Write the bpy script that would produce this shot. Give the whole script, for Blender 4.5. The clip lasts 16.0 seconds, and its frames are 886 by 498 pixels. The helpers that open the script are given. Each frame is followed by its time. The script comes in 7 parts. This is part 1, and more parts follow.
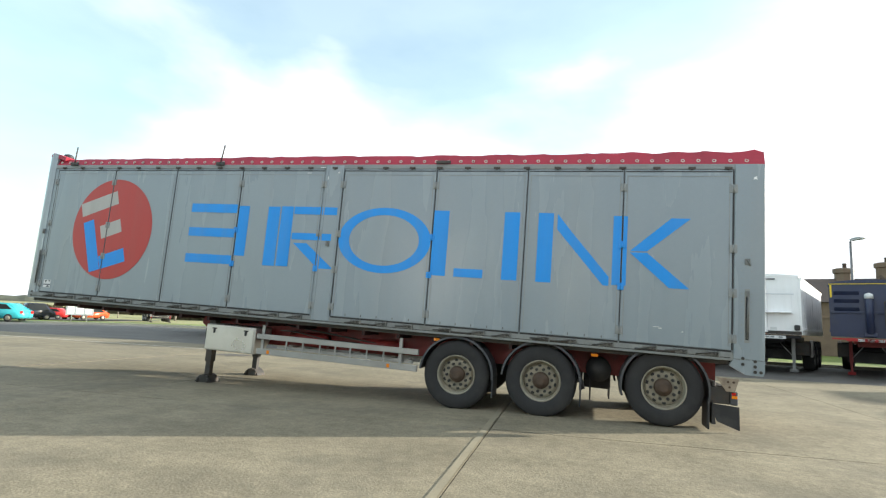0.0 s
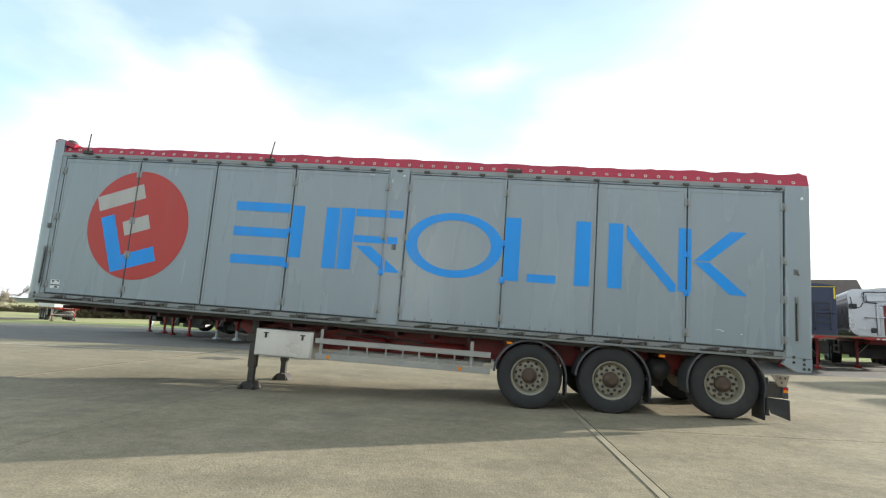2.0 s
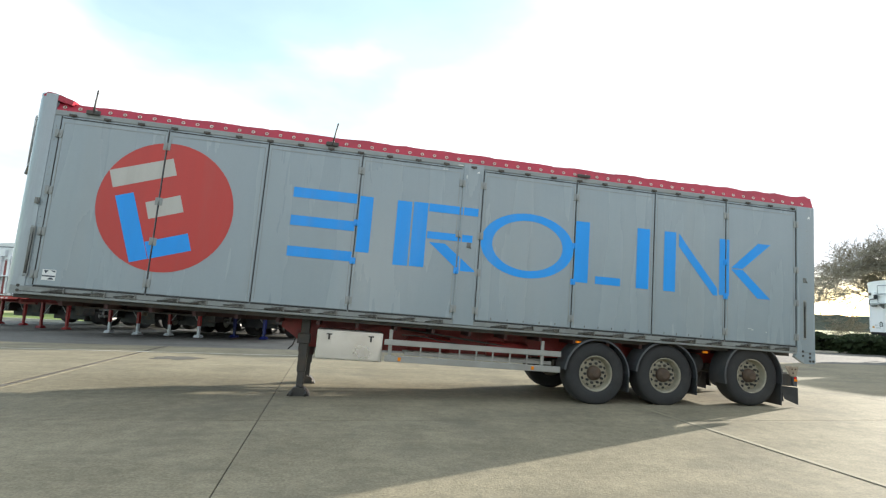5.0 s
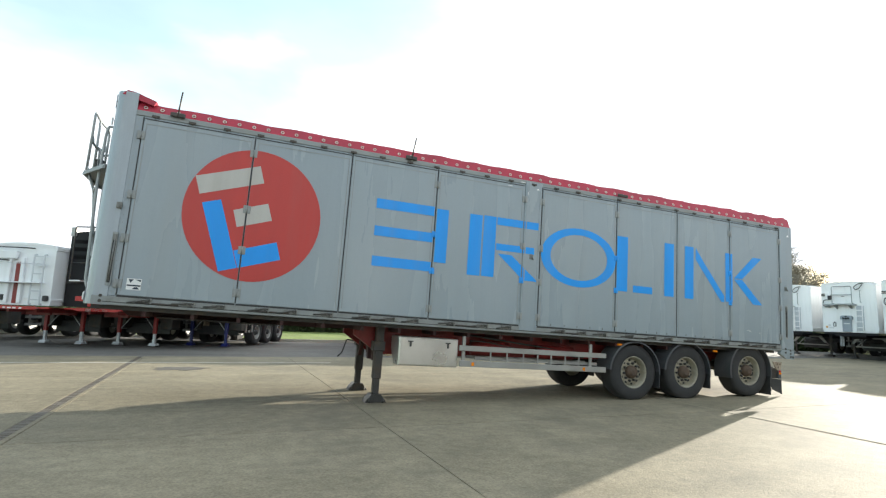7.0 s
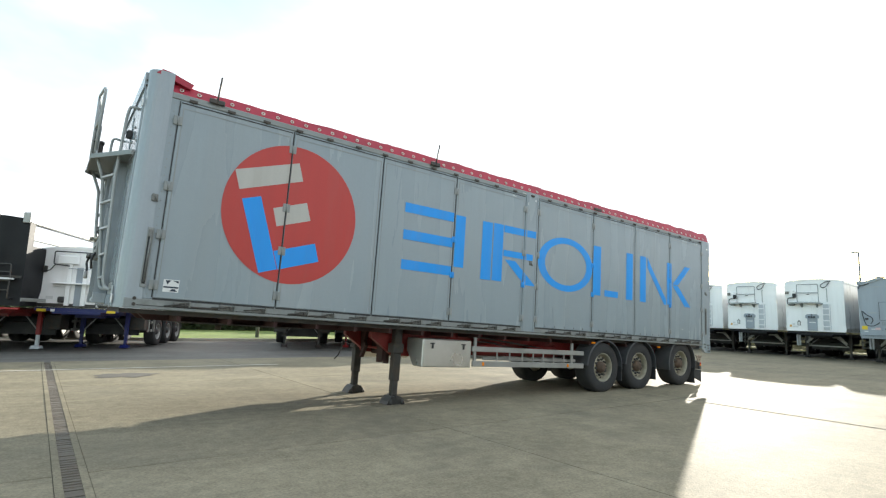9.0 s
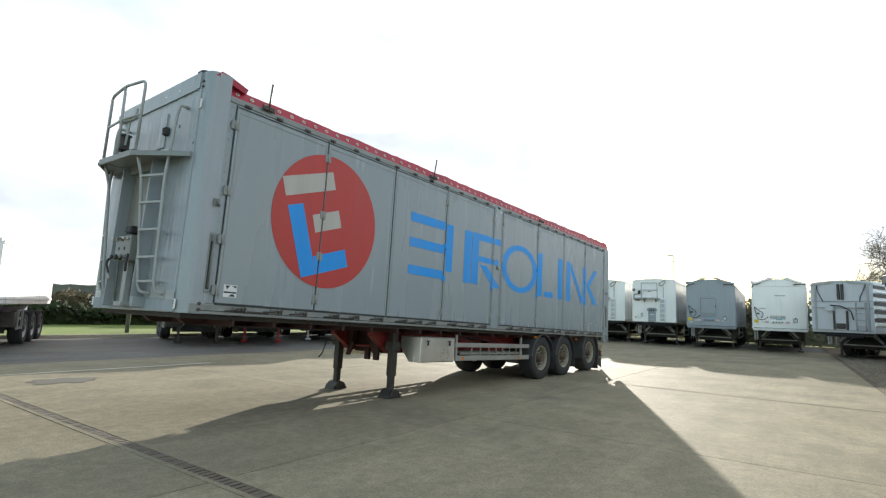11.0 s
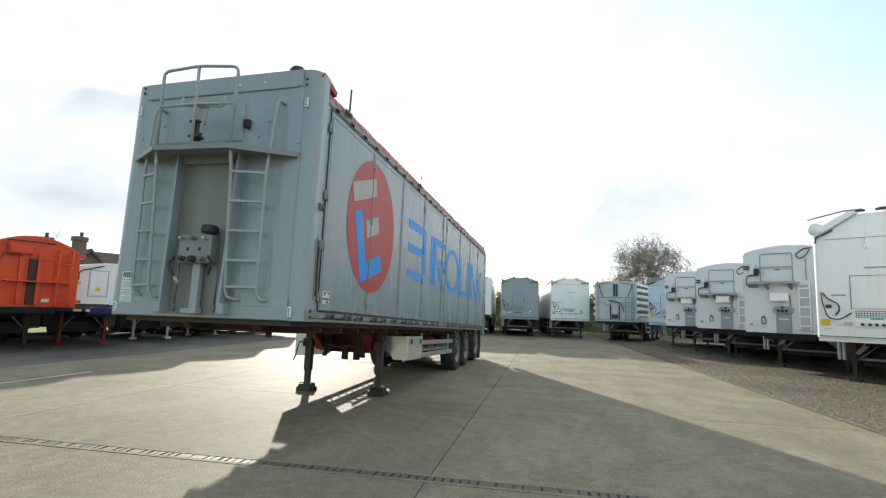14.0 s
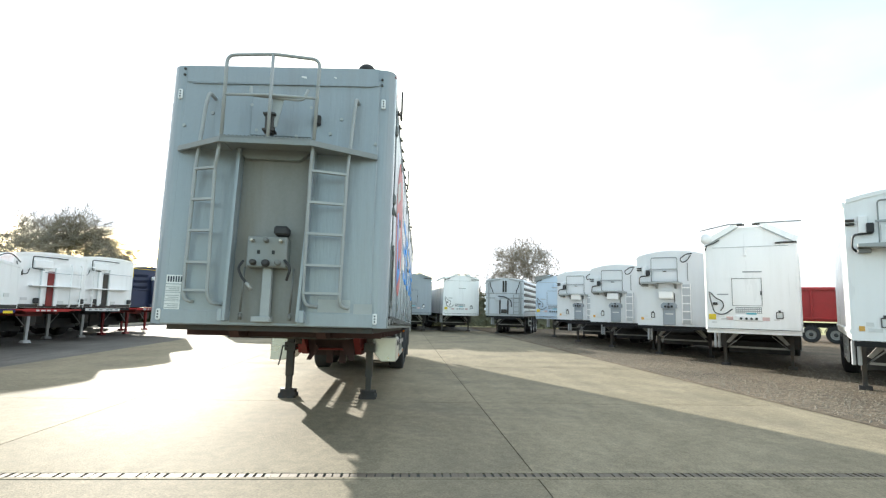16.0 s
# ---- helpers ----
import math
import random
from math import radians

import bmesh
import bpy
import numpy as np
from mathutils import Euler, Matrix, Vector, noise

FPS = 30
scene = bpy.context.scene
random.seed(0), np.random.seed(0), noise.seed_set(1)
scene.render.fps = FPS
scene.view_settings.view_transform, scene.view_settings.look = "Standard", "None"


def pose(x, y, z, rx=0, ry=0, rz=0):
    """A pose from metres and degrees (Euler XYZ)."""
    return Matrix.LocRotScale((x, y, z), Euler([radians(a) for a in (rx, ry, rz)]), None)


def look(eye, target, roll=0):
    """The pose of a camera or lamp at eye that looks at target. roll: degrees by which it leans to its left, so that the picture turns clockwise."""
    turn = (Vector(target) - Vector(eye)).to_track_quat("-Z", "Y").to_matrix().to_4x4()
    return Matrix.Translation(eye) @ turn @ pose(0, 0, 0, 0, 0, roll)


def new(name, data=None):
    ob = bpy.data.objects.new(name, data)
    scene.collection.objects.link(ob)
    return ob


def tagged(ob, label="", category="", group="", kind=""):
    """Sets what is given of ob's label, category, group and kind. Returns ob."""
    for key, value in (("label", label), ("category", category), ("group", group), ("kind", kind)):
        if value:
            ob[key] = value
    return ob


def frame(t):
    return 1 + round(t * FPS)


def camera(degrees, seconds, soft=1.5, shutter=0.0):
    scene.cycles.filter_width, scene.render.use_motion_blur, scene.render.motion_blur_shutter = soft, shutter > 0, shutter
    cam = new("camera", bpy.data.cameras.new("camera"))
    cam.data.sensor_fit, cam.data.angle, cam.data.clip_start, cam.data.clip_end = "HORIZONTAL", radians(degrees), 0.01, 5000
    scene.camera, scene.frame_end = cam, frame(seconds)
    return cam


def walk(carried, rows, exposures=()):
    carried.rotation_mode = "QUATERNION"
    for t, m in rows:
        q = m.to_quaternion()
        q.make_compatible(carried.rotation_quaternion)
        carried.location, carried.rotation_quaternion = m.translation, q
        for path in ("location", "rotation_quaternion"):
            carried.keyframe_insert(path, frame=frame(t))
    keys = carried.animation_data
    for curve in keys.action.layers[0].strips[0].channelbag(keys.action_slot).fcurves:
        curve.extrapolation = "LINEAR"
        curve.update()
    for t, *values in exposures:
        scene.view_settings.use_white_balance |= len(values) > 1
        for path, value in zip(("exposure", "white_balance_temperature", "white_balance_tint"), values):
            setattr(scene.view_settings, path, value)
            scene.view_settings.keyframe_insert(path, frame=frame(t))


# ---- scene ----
cam = camera(80.5, 16.0, soft=1.25)
PATH = [
    (0, (11.305, -8.107, 1.37), (10.766, -6.2, 1.636), 2.6),
    (0.5, (10.729, -8.246, 1.408), (10.307, -6.308, 1.664), 2.5),
    (1, (10.068, -8.465, 1.402), (9.686, -6.519, 1.664), 2.4),
    (1.5, (9.437, -8.669, 1.363), (9.124, -6.712, 1.635), 2.5),
    (2, (8.737, -8.791, 1.388), (8.525, -6.82, 1.653), 2.4),
    (2.5, (8.048, -8.934, 1.401), (7.887, -6.958, 1.661), 2.4),
    (3, (7.4, -8.934, 1.451), (7.308, -6.95, 1.691), 2.3),
    (3.2, (7.172, -8.936, 1.46), (7.124, -6.951, 1.692), 2.3),
    (5.3, (4.598, -8.45, 1.447), (4.987, -6.503, 1.692), 2.5),
    (5.5, (4.287, -8.428, 1.455), (4.705, -6.488, 1.707), 2.4),
    (6, (3.555, -8.466, 1.453), (4.029, -6.54, 1.702), 2.4),
    (6.5, (2.876, -8.379, 1.439), (3.462, -6.484, 1.697), 2.2),
    (7, (2.161, -8.279, 1.422), (2.852, -6.42, 1.684), 2.1),
    (7.5, (1.528, -8.096, 1.384), (2.326, -6.281, 1.648), 2.2),
    (8, (0.913, -7.862, 1.454), (1.835, -6.107, 1.712), 2.1),
    (8.5, (0.276, -7.603, 1.443), (1.302, -5.906, 1.699), 2.1),
    (9, (-0.33, -7.31, 1.458), (0.817, -5.692, 1.719), 2.1),
    (9.2, (-0.607, -7.214, 1.471), (0.606, -5.646, 1.732), 2.1),
    (11.3, (-3.173, -5.921, 1.586), (-1.555, -4.771, 1.832), 2.3),
    (11.5, (-3.386, -5.746, 1.609), (-1.73, -4.653, 1.859), 2.5),
    (12, (-3.867, -5.271, 1.619), (-2.145, -4.285, 1.869), 2.4),
    (12.5, (-4.313, -4.748, 1.582), (-2.519, -3.901, 1.835), 2.2),
    (13, (-4.693, -4.186, 1.598), (-2.838, -3.481, 1.846), 2.0),
    (13.5, (-5.042, -3.55, 1.607), (-3.135, -2.997, 1.847), 1.9),
    (14, (-5.274, -2.917, 1.613), (-3.343, -2.454, 1.848), 1.8),
    (14.5, (-5.449, -2.261, 1.607), (-3.494, -1.906, 1.839), 1.7),
    (15, (-5.592, -1.619, 1.605), (-3.617, -1.401, 1.833), 1.6),
    (15.5, (-5.65, -0.992, 1.658), (-3.665, -0.908, 1.885), 1.4),
    (16, (-5.729, -0.383, 1.683), (-3.743, -0.46, 1.909), 1.4),
]
walk(cam, [(t, look(eye, target, roll)) for t, eye, target, roll in PATH], exposures=[(0, 1.17, 6280, 8), (2.7, 1.05, 6280, 8), (5.5, 1.27, 6280, 8), (8, 1.27, 6280, 8), (9.2, 1.27, 6280, 8), (11.4, 0.82, 6280, 8), (12.5, 0.57, 6280, 8), (13.0, 0.42, 6280, 8), (13.5, 0.52, 6280, 8), (14.5, 1.12, 6280, 8), (16, 1.39, 6280, 8)])

# ---- world, sun, exposure ----
SUN_AZ, SUN_EL = radians(26.0), radians(13.8)
world = bpy.data.worlds.new("sky")
scene.world = world
world.use_nodes = True
wn, wl = world.node_tree.nodes, world.node_tree.links
wn.clear()
w_out, w_bg = wn.new("ShaderNodeOutputWorld"), wn.new("ShaderNodeBackground")
w_sky = wn.new("ShaderNodeTexSky")
w_sky.sky_type, w_sky.sun_disc = "NISHITA", False
w_sky.sun_elevation, w_sky.sun_rotation = SUN_EL, radians(90) - SUN_AZ
w_sky.altitude, w_sky.air_density, w_sky.dust_density, w_sky.ozone_density = 50, 1.0, 2.0, 1.5
w_co, w_map = wn.new("ShaderNodeTexCoord"), wn.new("ShaderNodeMapping")
w_map.inputs["Scale"].default_value = (1.3, 1.3, 3.2)
w_map.inputs["Rotation"].default_value = (0.0, 0.0, radians(24))
w_noise = wn.new("ShaderNodeTexNoise")
w_noise.inputs["Scale"].default_value, w_noise.inputs["Detail"].default_value = 1.35, 7.0
w_noise.inputs["Roughness"].default_value, w_noise.inputs["Distortion"].default_value = 0.48, 0.3
w_ramp = wn.new("ShaderNodeValToRGB")
w_ramp.color_ramp.elements[0].position, w_ramp.color_ramp.elements[1].position = 0.37, 0.58
w_ramp.color_ramp.elements[0].color = (0.24, 0.24, 0.24, 1)
w_gain = wn.new("ShaderNodeMix")
w_gain.data_type = "RGBA"
w_cloud = wn.new("ShaderNodeMix")
w_cloud.data_type, w_cloud.blend_type = "RGBA", "MIX"
w_cloud.inputs["A"].default_value, w_cloud.inputs["B"].default_value = (4.3, 4.6, 5.0, 1), (8.6, 8.8, 9.0, 1)
w_noise2 = wn.new("ShaderNodeTexNoise")
w_noise2.inputs["Scale"].default_value, w_noise2.inputs["Detail"].default_value = 2.6, 5.0
wl.new(w_co.outputs["Generated"], w_map.inputs["Vector"])
wl.new(w_map.outputs["Vector"], w_noise.inputs["Vector"])
wl.new(w_map.outputs["Vector"], w_noise2.inputs["Vector"])
# wide clear gaps in the cloud cover, ragged by the same noise
w_cover = w_noise.outputs["Fac"]
w_even = wn.new("ShaderNodeMath")
w_even.operation, w_even.inputs[1].default_value = "ADD", 0.05
wl.new(w_cover, w_even.inputs[0])
w_cover = w_even.outputs[0]
# the gap at 178 lies out of view, added to darken the front wall
for az, el, reach, depth in ((98, 36, 0.92, 0.27), (120, 38, 0.955, 0.15), (-30, 30, 0.945, 0.32), (60, 62, 0.90, 0.16), (178, 32, 0.62, 0.34)):
    w_dot, w_fade, w_less = wn.new("ShaderNodeVectorMath"), wn.new("ShaderNodeMapRange"), wn.new("ShaderNodeMath")
    w_dot.operation, w_fade.interpolation_type, w_less.operation = "DOT_PRODUCT", "SMOOTHSTEP", "SUBTRACT"
    w_dot.inputs[1].default_value = (math.cos(radians(az)) * math.cos(radians(el)), math.sin(radians(az)) * math.cos(radians(el)), math.sin(radians(el)))
    w_fade.inputs["From Min"].default_value, w_fade.inputs["From Max"].default_value, w_fade.inputs["To Max"].default_value = reach, 1.0, depth
    wl.new(w_co.outputs["Generated"], w_dot.inputs[0])
    wl.new(w_dot.outputs["Value"], w_fade.inputs["Value"])
    wl.new(w_cover, w_less.inputs[0])
    wl.new(w_fade.outputs[0], w_less.inputs[1])
    w_cover = w_less.outputs[0]
wl.new(w_cover, w_ramp.inputs["Fac"])
w_soft = wn.new("ShaderNodeMapRange")
w_soft.inputs["From Min"].default_value, w_soft.inputs["From Max"].default_value = 0.22, 0.64
wl.new(w_noise2.outputs["Fac"], w_soft.inputs["Value"])
wl.new(w_soft.outputs[0], w_cloud.inputs["Factor"])
wl.new(w_ramp.outputs["Color"], w_gain.inputs["Factor"])
w_lift = wn.new("ShaderNodeVectorMath")
w_lift.operation = "MULTIPLY"
w_lift.inputs[1].default_value = (2.75, 2.78, 2.25)
wl.new(w_sky.outputs["Color"], w_lift.inputs[0])
wl.new(w_lift.outputs[0], w_gain.inputs["A"])
wl.new(w_cloud.outputs["Result"], w_gain.inputs["B"])
wl.new(w_gain.outputs["Result"], w_bg.inputs["Color"])
w_bg.inputs["Strength"].default_value = 0.079
wl.new(w_bg.outputs["Background"], w_out.inputs["Surface"])

sun = new("sun", bpy.data.lights.new("sun", "SUN"))
sun.data.energy, sun.data.angle, sun.data.color = 5.0, radians(0.6), (1.0, 0.91, 0.78)
sun.matrix_world = look((0, 0, 0), (-math.cos(SUN_AZ) * math.cos(SUN_EL), -math.sin(SUN_AZ) * math.cos(SUN_EL), -math.sin(SUN_EL)))


# ---- materials ----
def material(name, base, rough=0.6, metal=0.0, vary=0.12, scale=3.0, fine=60.0, bump=0.0, dirt=None, dirt_amount=0.0,
             streak=False, per_object=0.0, spec=0.5, wave=0.0):
    """Principled surface with broad and fine variation, optional dirt and relief."""
    m = bpy.data.materials.new(name)
    m.use_nodes = True
    n, l = m.node_tree.nodes, m.node_tree.links
    b = n["Principled BSDF"]
    b.inputs["Metallic"].default_value = metal
    b.inputs["Specular IOR Level"].default_value = spec
    co, mp = n.new("ShaderNodeTexCoord"), n.new("ShaderNodeMapping")
    l.new(co.outputs["Object"], mp.inputs["Vector"])
    broad, small = n.new("ShaderNodeTexNoise"), n.new("ShaderNodeTexNoise")
    broad.inputs["Scale"].default_value, broad.inputs["Detail"].default_value = scale, 5.0
    small.inputs["Scale"].default_value, small.inputs["Detail"].default_value = fine, 3.0
    if streak:
        mp.inputs["Scale"].default_value = (3.0, 3.0, 0.35)
    l.new(mp.outputs["Vector"], broad.inputs["Vector"])
    l.new(co.outputs["Object"], small.inputs["Vector"])
    add = n.new("ShaderNodeMath")
    add.operation = "MULTIPLY_ADD"
    add.inputs[1].default_value = 0.45
    l.new(small.outputs["Fac"], add.inputs[0])
    l.new(broad.outputs["Fac"], add.inputs[2])
    rng = n.new("ShaderNodeMapRange")
    rng.inputs["From Min"].default_value, rng.inputs["From Max"].default_value = 0.35, 1.1
    rng.inputs["To Min"].default_value, rng.inputs["To Max"].default_value = 1 - vary, 1 + vary
    l.new(add.outputs[0], rng.inputs["Value"])
    last = rng.outputs[0]
    if per_object:
        info, pr = n.new("ShaderNodeObjectInfo"), n.new("ShaderNodeMapRange")
        pr.inputs["To Min"].default_value, pr.inputs["To Max"].default_value = 1 - per_object, 1 + per_object
        l.new(info.outputs["Random"], pr.inputs["Value"])
        mul = n.new("ShaderNodeMath")
        mul.operation = "MULTIPLY"
        l.new(last, mul.inputs[0])
        l.new(pr.outputs[0], mul.inputs[1])
        last = mul.outputs[0]
    tint = n.new("ShaderNodeVectorMath")
    tint.operation = "SCALE"
    tint.inputs[0].default_value = base
    l.new(last, tint.inputs["Scale"])
    colour = tint.outputs[0]
    if dirt:
        dn, dr, mix = n.new("ShaderNodeTexNoise"), n.new("ShaderNodeValToRGB"), n.new("ShaderNodeMix")
        dn.inputs["Scale"].default_value, dn.inputs["Detail"].default_value = scale * 0.7, 8.0
        dn.inputs["Roughness"].default_value = 0.65
        l.new(mp.outputs["Vector"], dn.inputs["Vector"])
        dr.color_ramp.elements[0].position, dr.color_ramp.elements[1].position = 0.48, 0.78
        dr.color_ramp.elements[1].color = (dirt_amount, dirt_amount, dirt_amount, 1)
        l.new(dn.outputs["Fac"], dr.inputs["Fac"])
        mix.data_type = "RGBA"
        mix.inputs["B"].default_value = (*dirt, 1)
        l.new(dr.outputs["Color"], mix.inputs["Factor"])
        l.new(colour, mix.inputs["A"])
        colour = mix.outputs["Result"]
    l.new(colour, b.inputs["Base Color"])
    rr = n.new("ShaderNodeMapRange")
    rr.inputs["To Min"].default_value, rr.inputs["To Max"].default_value = max(0.02, rough - 0.1), min(1, rough + 0.1)
    l.new(broad.outputs["Fac"], rr.inputs["Value"])
    l.new(rr.outputs[0], b.inputs["Roughness"])
    if bump:
        bp = n.new("ShaderNodeBump")
        bp.inputs["Strength"].default_value, bp.inputs["Distance"].default_value = 0.6, bump
        l.new(small.outputs["Fac"], bp.inputs["Height"])
        l.new(bp.outputs[0], b.inputs["Normal"])
        if wave:
            wv = n.new("ShaderNodeBump")
            wv.inputs["Strength"].default_value, wv.inputs["Distance"].default_value = 1.0, wave
            l.new(broad.outputs["Fac"], wv.inputs["Height"])
            l.new(wv.outputs[0], bp.inputs["Normal"])
    return m


GREY = material("grey_paint", (0.252, 0.298, 0.324), 0.27, 0.0, 0.045, 0.8, 30, 0.001, (0.27, 0.275, 0.26), 0.28, True, wave=0.012)
GREY_FRONT = material("grey_front_paint", (0.298, 0.340, 0.370), 0.19, 0.0, 0.06, 1.5, 30, 0.001, (0.25, 0.24, 0.215), 0.28, True, wave=0.03)
GREY_RAIL = material("grey_rail_paint", (0.22, 0.24, 0.24), 0.45, 0.0, 0.14, 2.0, 40, 0.001, (0.2, 0.18, 0.14), 0.6)
CORRODED = material("dull_latch_steel", (0.17, 0.175, 0.165), 0.5, 0.3, 0.25, 6, 60, 0.001, (0.08, 0.07, 0.05), 0.6)
# recess shade put into the colour, for the orange trailer's front slot
ORANGE_SHADE = material("painted_recess_shade", (0.05, 0.02, 0.012), 0.6)
LATCH = material("grimy_latch_steel", (0.075, 0.075, 0.07), 0.5, 0.4, 0.3, 8, 60, 0.001, (0.03, 0.027, 0.022), 0.6)
TRAY = material("grimy_latch_tray", (0.21, 0.225, 0.22), 0.55, 0.0, 0.25, 3.0, 50, 0.001, (0.09, 0.08, 0.06), 0.7)
MORTAR = material("worn_joint_mortar", (0.25, 0.22, 0.15), 0.9, 0.0, 0.16, 2.5, 40, 0.003, (0.15, 0.135, 0.10), 0.5)
# black of rubber seals, also painted as shade in slots, holes and drain
LINE_DARK = material("rubber_seal_and_gap_shade", (0.025, 0.026, 0.027), 0.7)
BLUE = material("blue_vinyl", (0.004, 0.262, 0.74), 0.45, 0.0, 0.08, 1.5, 40, 0, (0.2, 0.25, 0.3), 0.2, True)
RED_VINYL = material("red_vinyl", (0.42, 0.035, 0.028), 0.45, 0.0, 0.08, 1.5, 40, 0, (0.25, 0.1, 0.08), 0.25, True)
GREY_VINYL = material("pale_grey_vinyl", (0.42, 0.41, 0.38), 0.5, 0.0, 0.1, 2.0, 40, 0, (0.25, 0.2, 0.16), 0.3, True)
RED_TARP = material("red_tarpaulin", (0.36, 0.02, 0.045), 0.55, 0.0, 0.2, 2.5, 30, 0.004, (0.12, 0.02, 0.03), 0.5)
RED_CHASSIS = material("red_chassis_paint", (0.20, 0.018, 0.016), 0.5, 0.0, 0.25, 2.5, 30, 0.001, (0.05, 0.03, 0.02), 0.7)
RED_LEG = material("dull_red_leg_paint", (0.24, 0.014, 0.015), 0.5, 0.0, 0.2, 2.0, 30, 0, (0.08, 0.02, 0.015), 0.5)
# near-black red-brown for neck beams, gussets, cross plate and bearers
NECK = material("dark_neck_paint", (0.045, 0.014, 0.012), 0.7, 0.0, 0.3, 3.0, 30, 0.001, (0.02, 0.017, 0.015), 0.7)
RED_BRIGHT = material("bright_red_paint", (0.38, 0.016, 0.016), 0.4, 0.0, 0.12, 2.0, 30, 0, (0.15, 0.03, 0.02), 0.3)
NAVY = material("navy_paint", (0.022, 0.032, 0.075), 0.4, 0.0, 0.2, 2.0, 30, 0, (0.08, 0.08, 0.08), 0.3)
BLUE_CHASSIS = material("blue_chassis_paint", (0.008, 0.014, 0.11), 0.45, 0.0, 0.2, 2.0, 30, 0)
ORANGE = material("orange_paint", (0.66, 0.065, 0.012), 0.22, 0.0, 0.08, 2.0, 30, 0, (0.3, 0.06, 0.02), 0.3)
BLACK = material("black_paint", (0.009, 0.009, 0.011), 0.5, 0.0, 0.2, 2.0, 30, 0, (0.03, 0.03, 0.03), 0.3, spec=0.25)
PALE_BLUE = material("pale_blue_paint", (0.50, 0.62, 0.74), 0.35, 0.0, 0.04, 1.5, 30, 0, (0.4, 0.45, 0.5), 0.2, True)
OFFWHITE = material("off_white_paint", (0.72, 0.745, 0.765), 0.32, 0.0, 0.03, 1.5, 30, 0, (0.5, 0.5, 0.47), 0.2, True)
WHITE = material("white_paint", (0.87, 0.875, 0.87), 0.30, 0.0, 0.03, 1.5, 30, 0, (0.55, 0.53, 0.48), 0.18, True)
PALE = material("pale_grey_paint", (0.52, 0.55, 0.58), 0.38, 0.0, 0.06, 1.5, 30, 0, (0.35, 0.33, 0.3), 0.3, True)
SLATE = material("slate_grey_paint", (0.30, 0.34, 0.38), 0.4, 0.0, 0.06, 1.5, 30, 0, (0.2, 0.2, 0.19), 0.3, True)
ALU = material("bare_aluminium", (0.33, 0.33, 0.315), 0.42, 0.4, 0.15, 3.0, 50, 0.0005, (0.25, 0.24, 0.22), 0.5)
SILVER = material("polished_silver_panel", (0.42, 0.44, 0.47), 0.3, 0.75, 0.08, 2.0, 40, 0.0003)
BOX_ALU = material("brushed_steel_box", (0.62, 0.61, 0.58), 0.30, 0.75, 0.08, 3.0, 60, 0.0003, (0.35, 0.33, 0.29), 0.4)
RUBBER = material("tyre_rubber", (0.026, 0.026, 0.027), 0.85, 0.0, 0.3, 4.0, 80, 0.002, (0.06, 0.056, 0.05), 0.5)
PLASTIC = material("black_plastic", (0.022, 0.023, 0.025), 0.6, 0.0, 0.25, 3.0, 50, 0.0008, (0.09, 0.085, 0.075), 0.5)
MUDGUARD = material("mudguard_plastic", (0.05, 0.052, 0.057), 0.62, 0.0, 0.2, 3.0, 50, 0.0008, (0.11, 0.1, 0.09), 0.5)
RIM = material("silver_rim", (0.31, 0.29, 0.225), 0.5, 0.15, 0.25, 6.0, 60, 0.0005, (0.14, 0.10, 0.06), 0.8)
HUB = material("rusty_hub", (0.085, 0.058, 0.040), 0.75, 0.15, 0.35, 10.0, 80, 0.001, (0.13, 0.075, 0.04), 0.5)
STEEL = material("dark_worn_steel", (0.06, 0.058, 0.055), 0.55, 0.5, 0.3, 5.0, 60, 0.001, (0.13, 0.085, 0.05), 0.6)
GREY_TUBE = material("grey_tube_paint", (0.34, 0.36, 0.36), 0.42, 0.0, 0.12, 4.0, 60)
AMBER = material("amber_lens", (0.75, 0.22, 0.01), 0.2)
RED_LENS = material("red_lens", (0.55, 0.015, 0.012), 0.2)
CLEAR_LENS = material("clear_lens", (0.75, 0.76, 0.76), 0.15)
RUSTY_PLATE = material("rusty_pale_plate", (0.30, 0.25, 0.19), 0.7, 0.2, 0.3, 9.0, 60, 0.001, (0.13, 0.06, 0.03), 0.7)
STICKER = material("white_sticker", (0.70, 0.71, 0.70), 0.45, 0.0, 0.06, 8.0, 60, 0, (0.4, 0.38, 0.33), 0.3)
PINK_STICKER = material("faded_pink_sticker", (0.62, 0.44, 0.42), 0.5)
AMBER_STICKER = material("amber_sticker", (0.72, 0.40, 0.08), 0.5)
STICKER_DARK = material("navy_sticker_ink", (0.02, 0.03, 0.05), 0.5)
YELLOW = material("yellow_sticker", (0.75, 0.55, 0.03), 0.5)
BRASS = material("brass_ring", (0.55, 0.53, 0.46), 0.35, 0.8, 0.2, 10, 60)


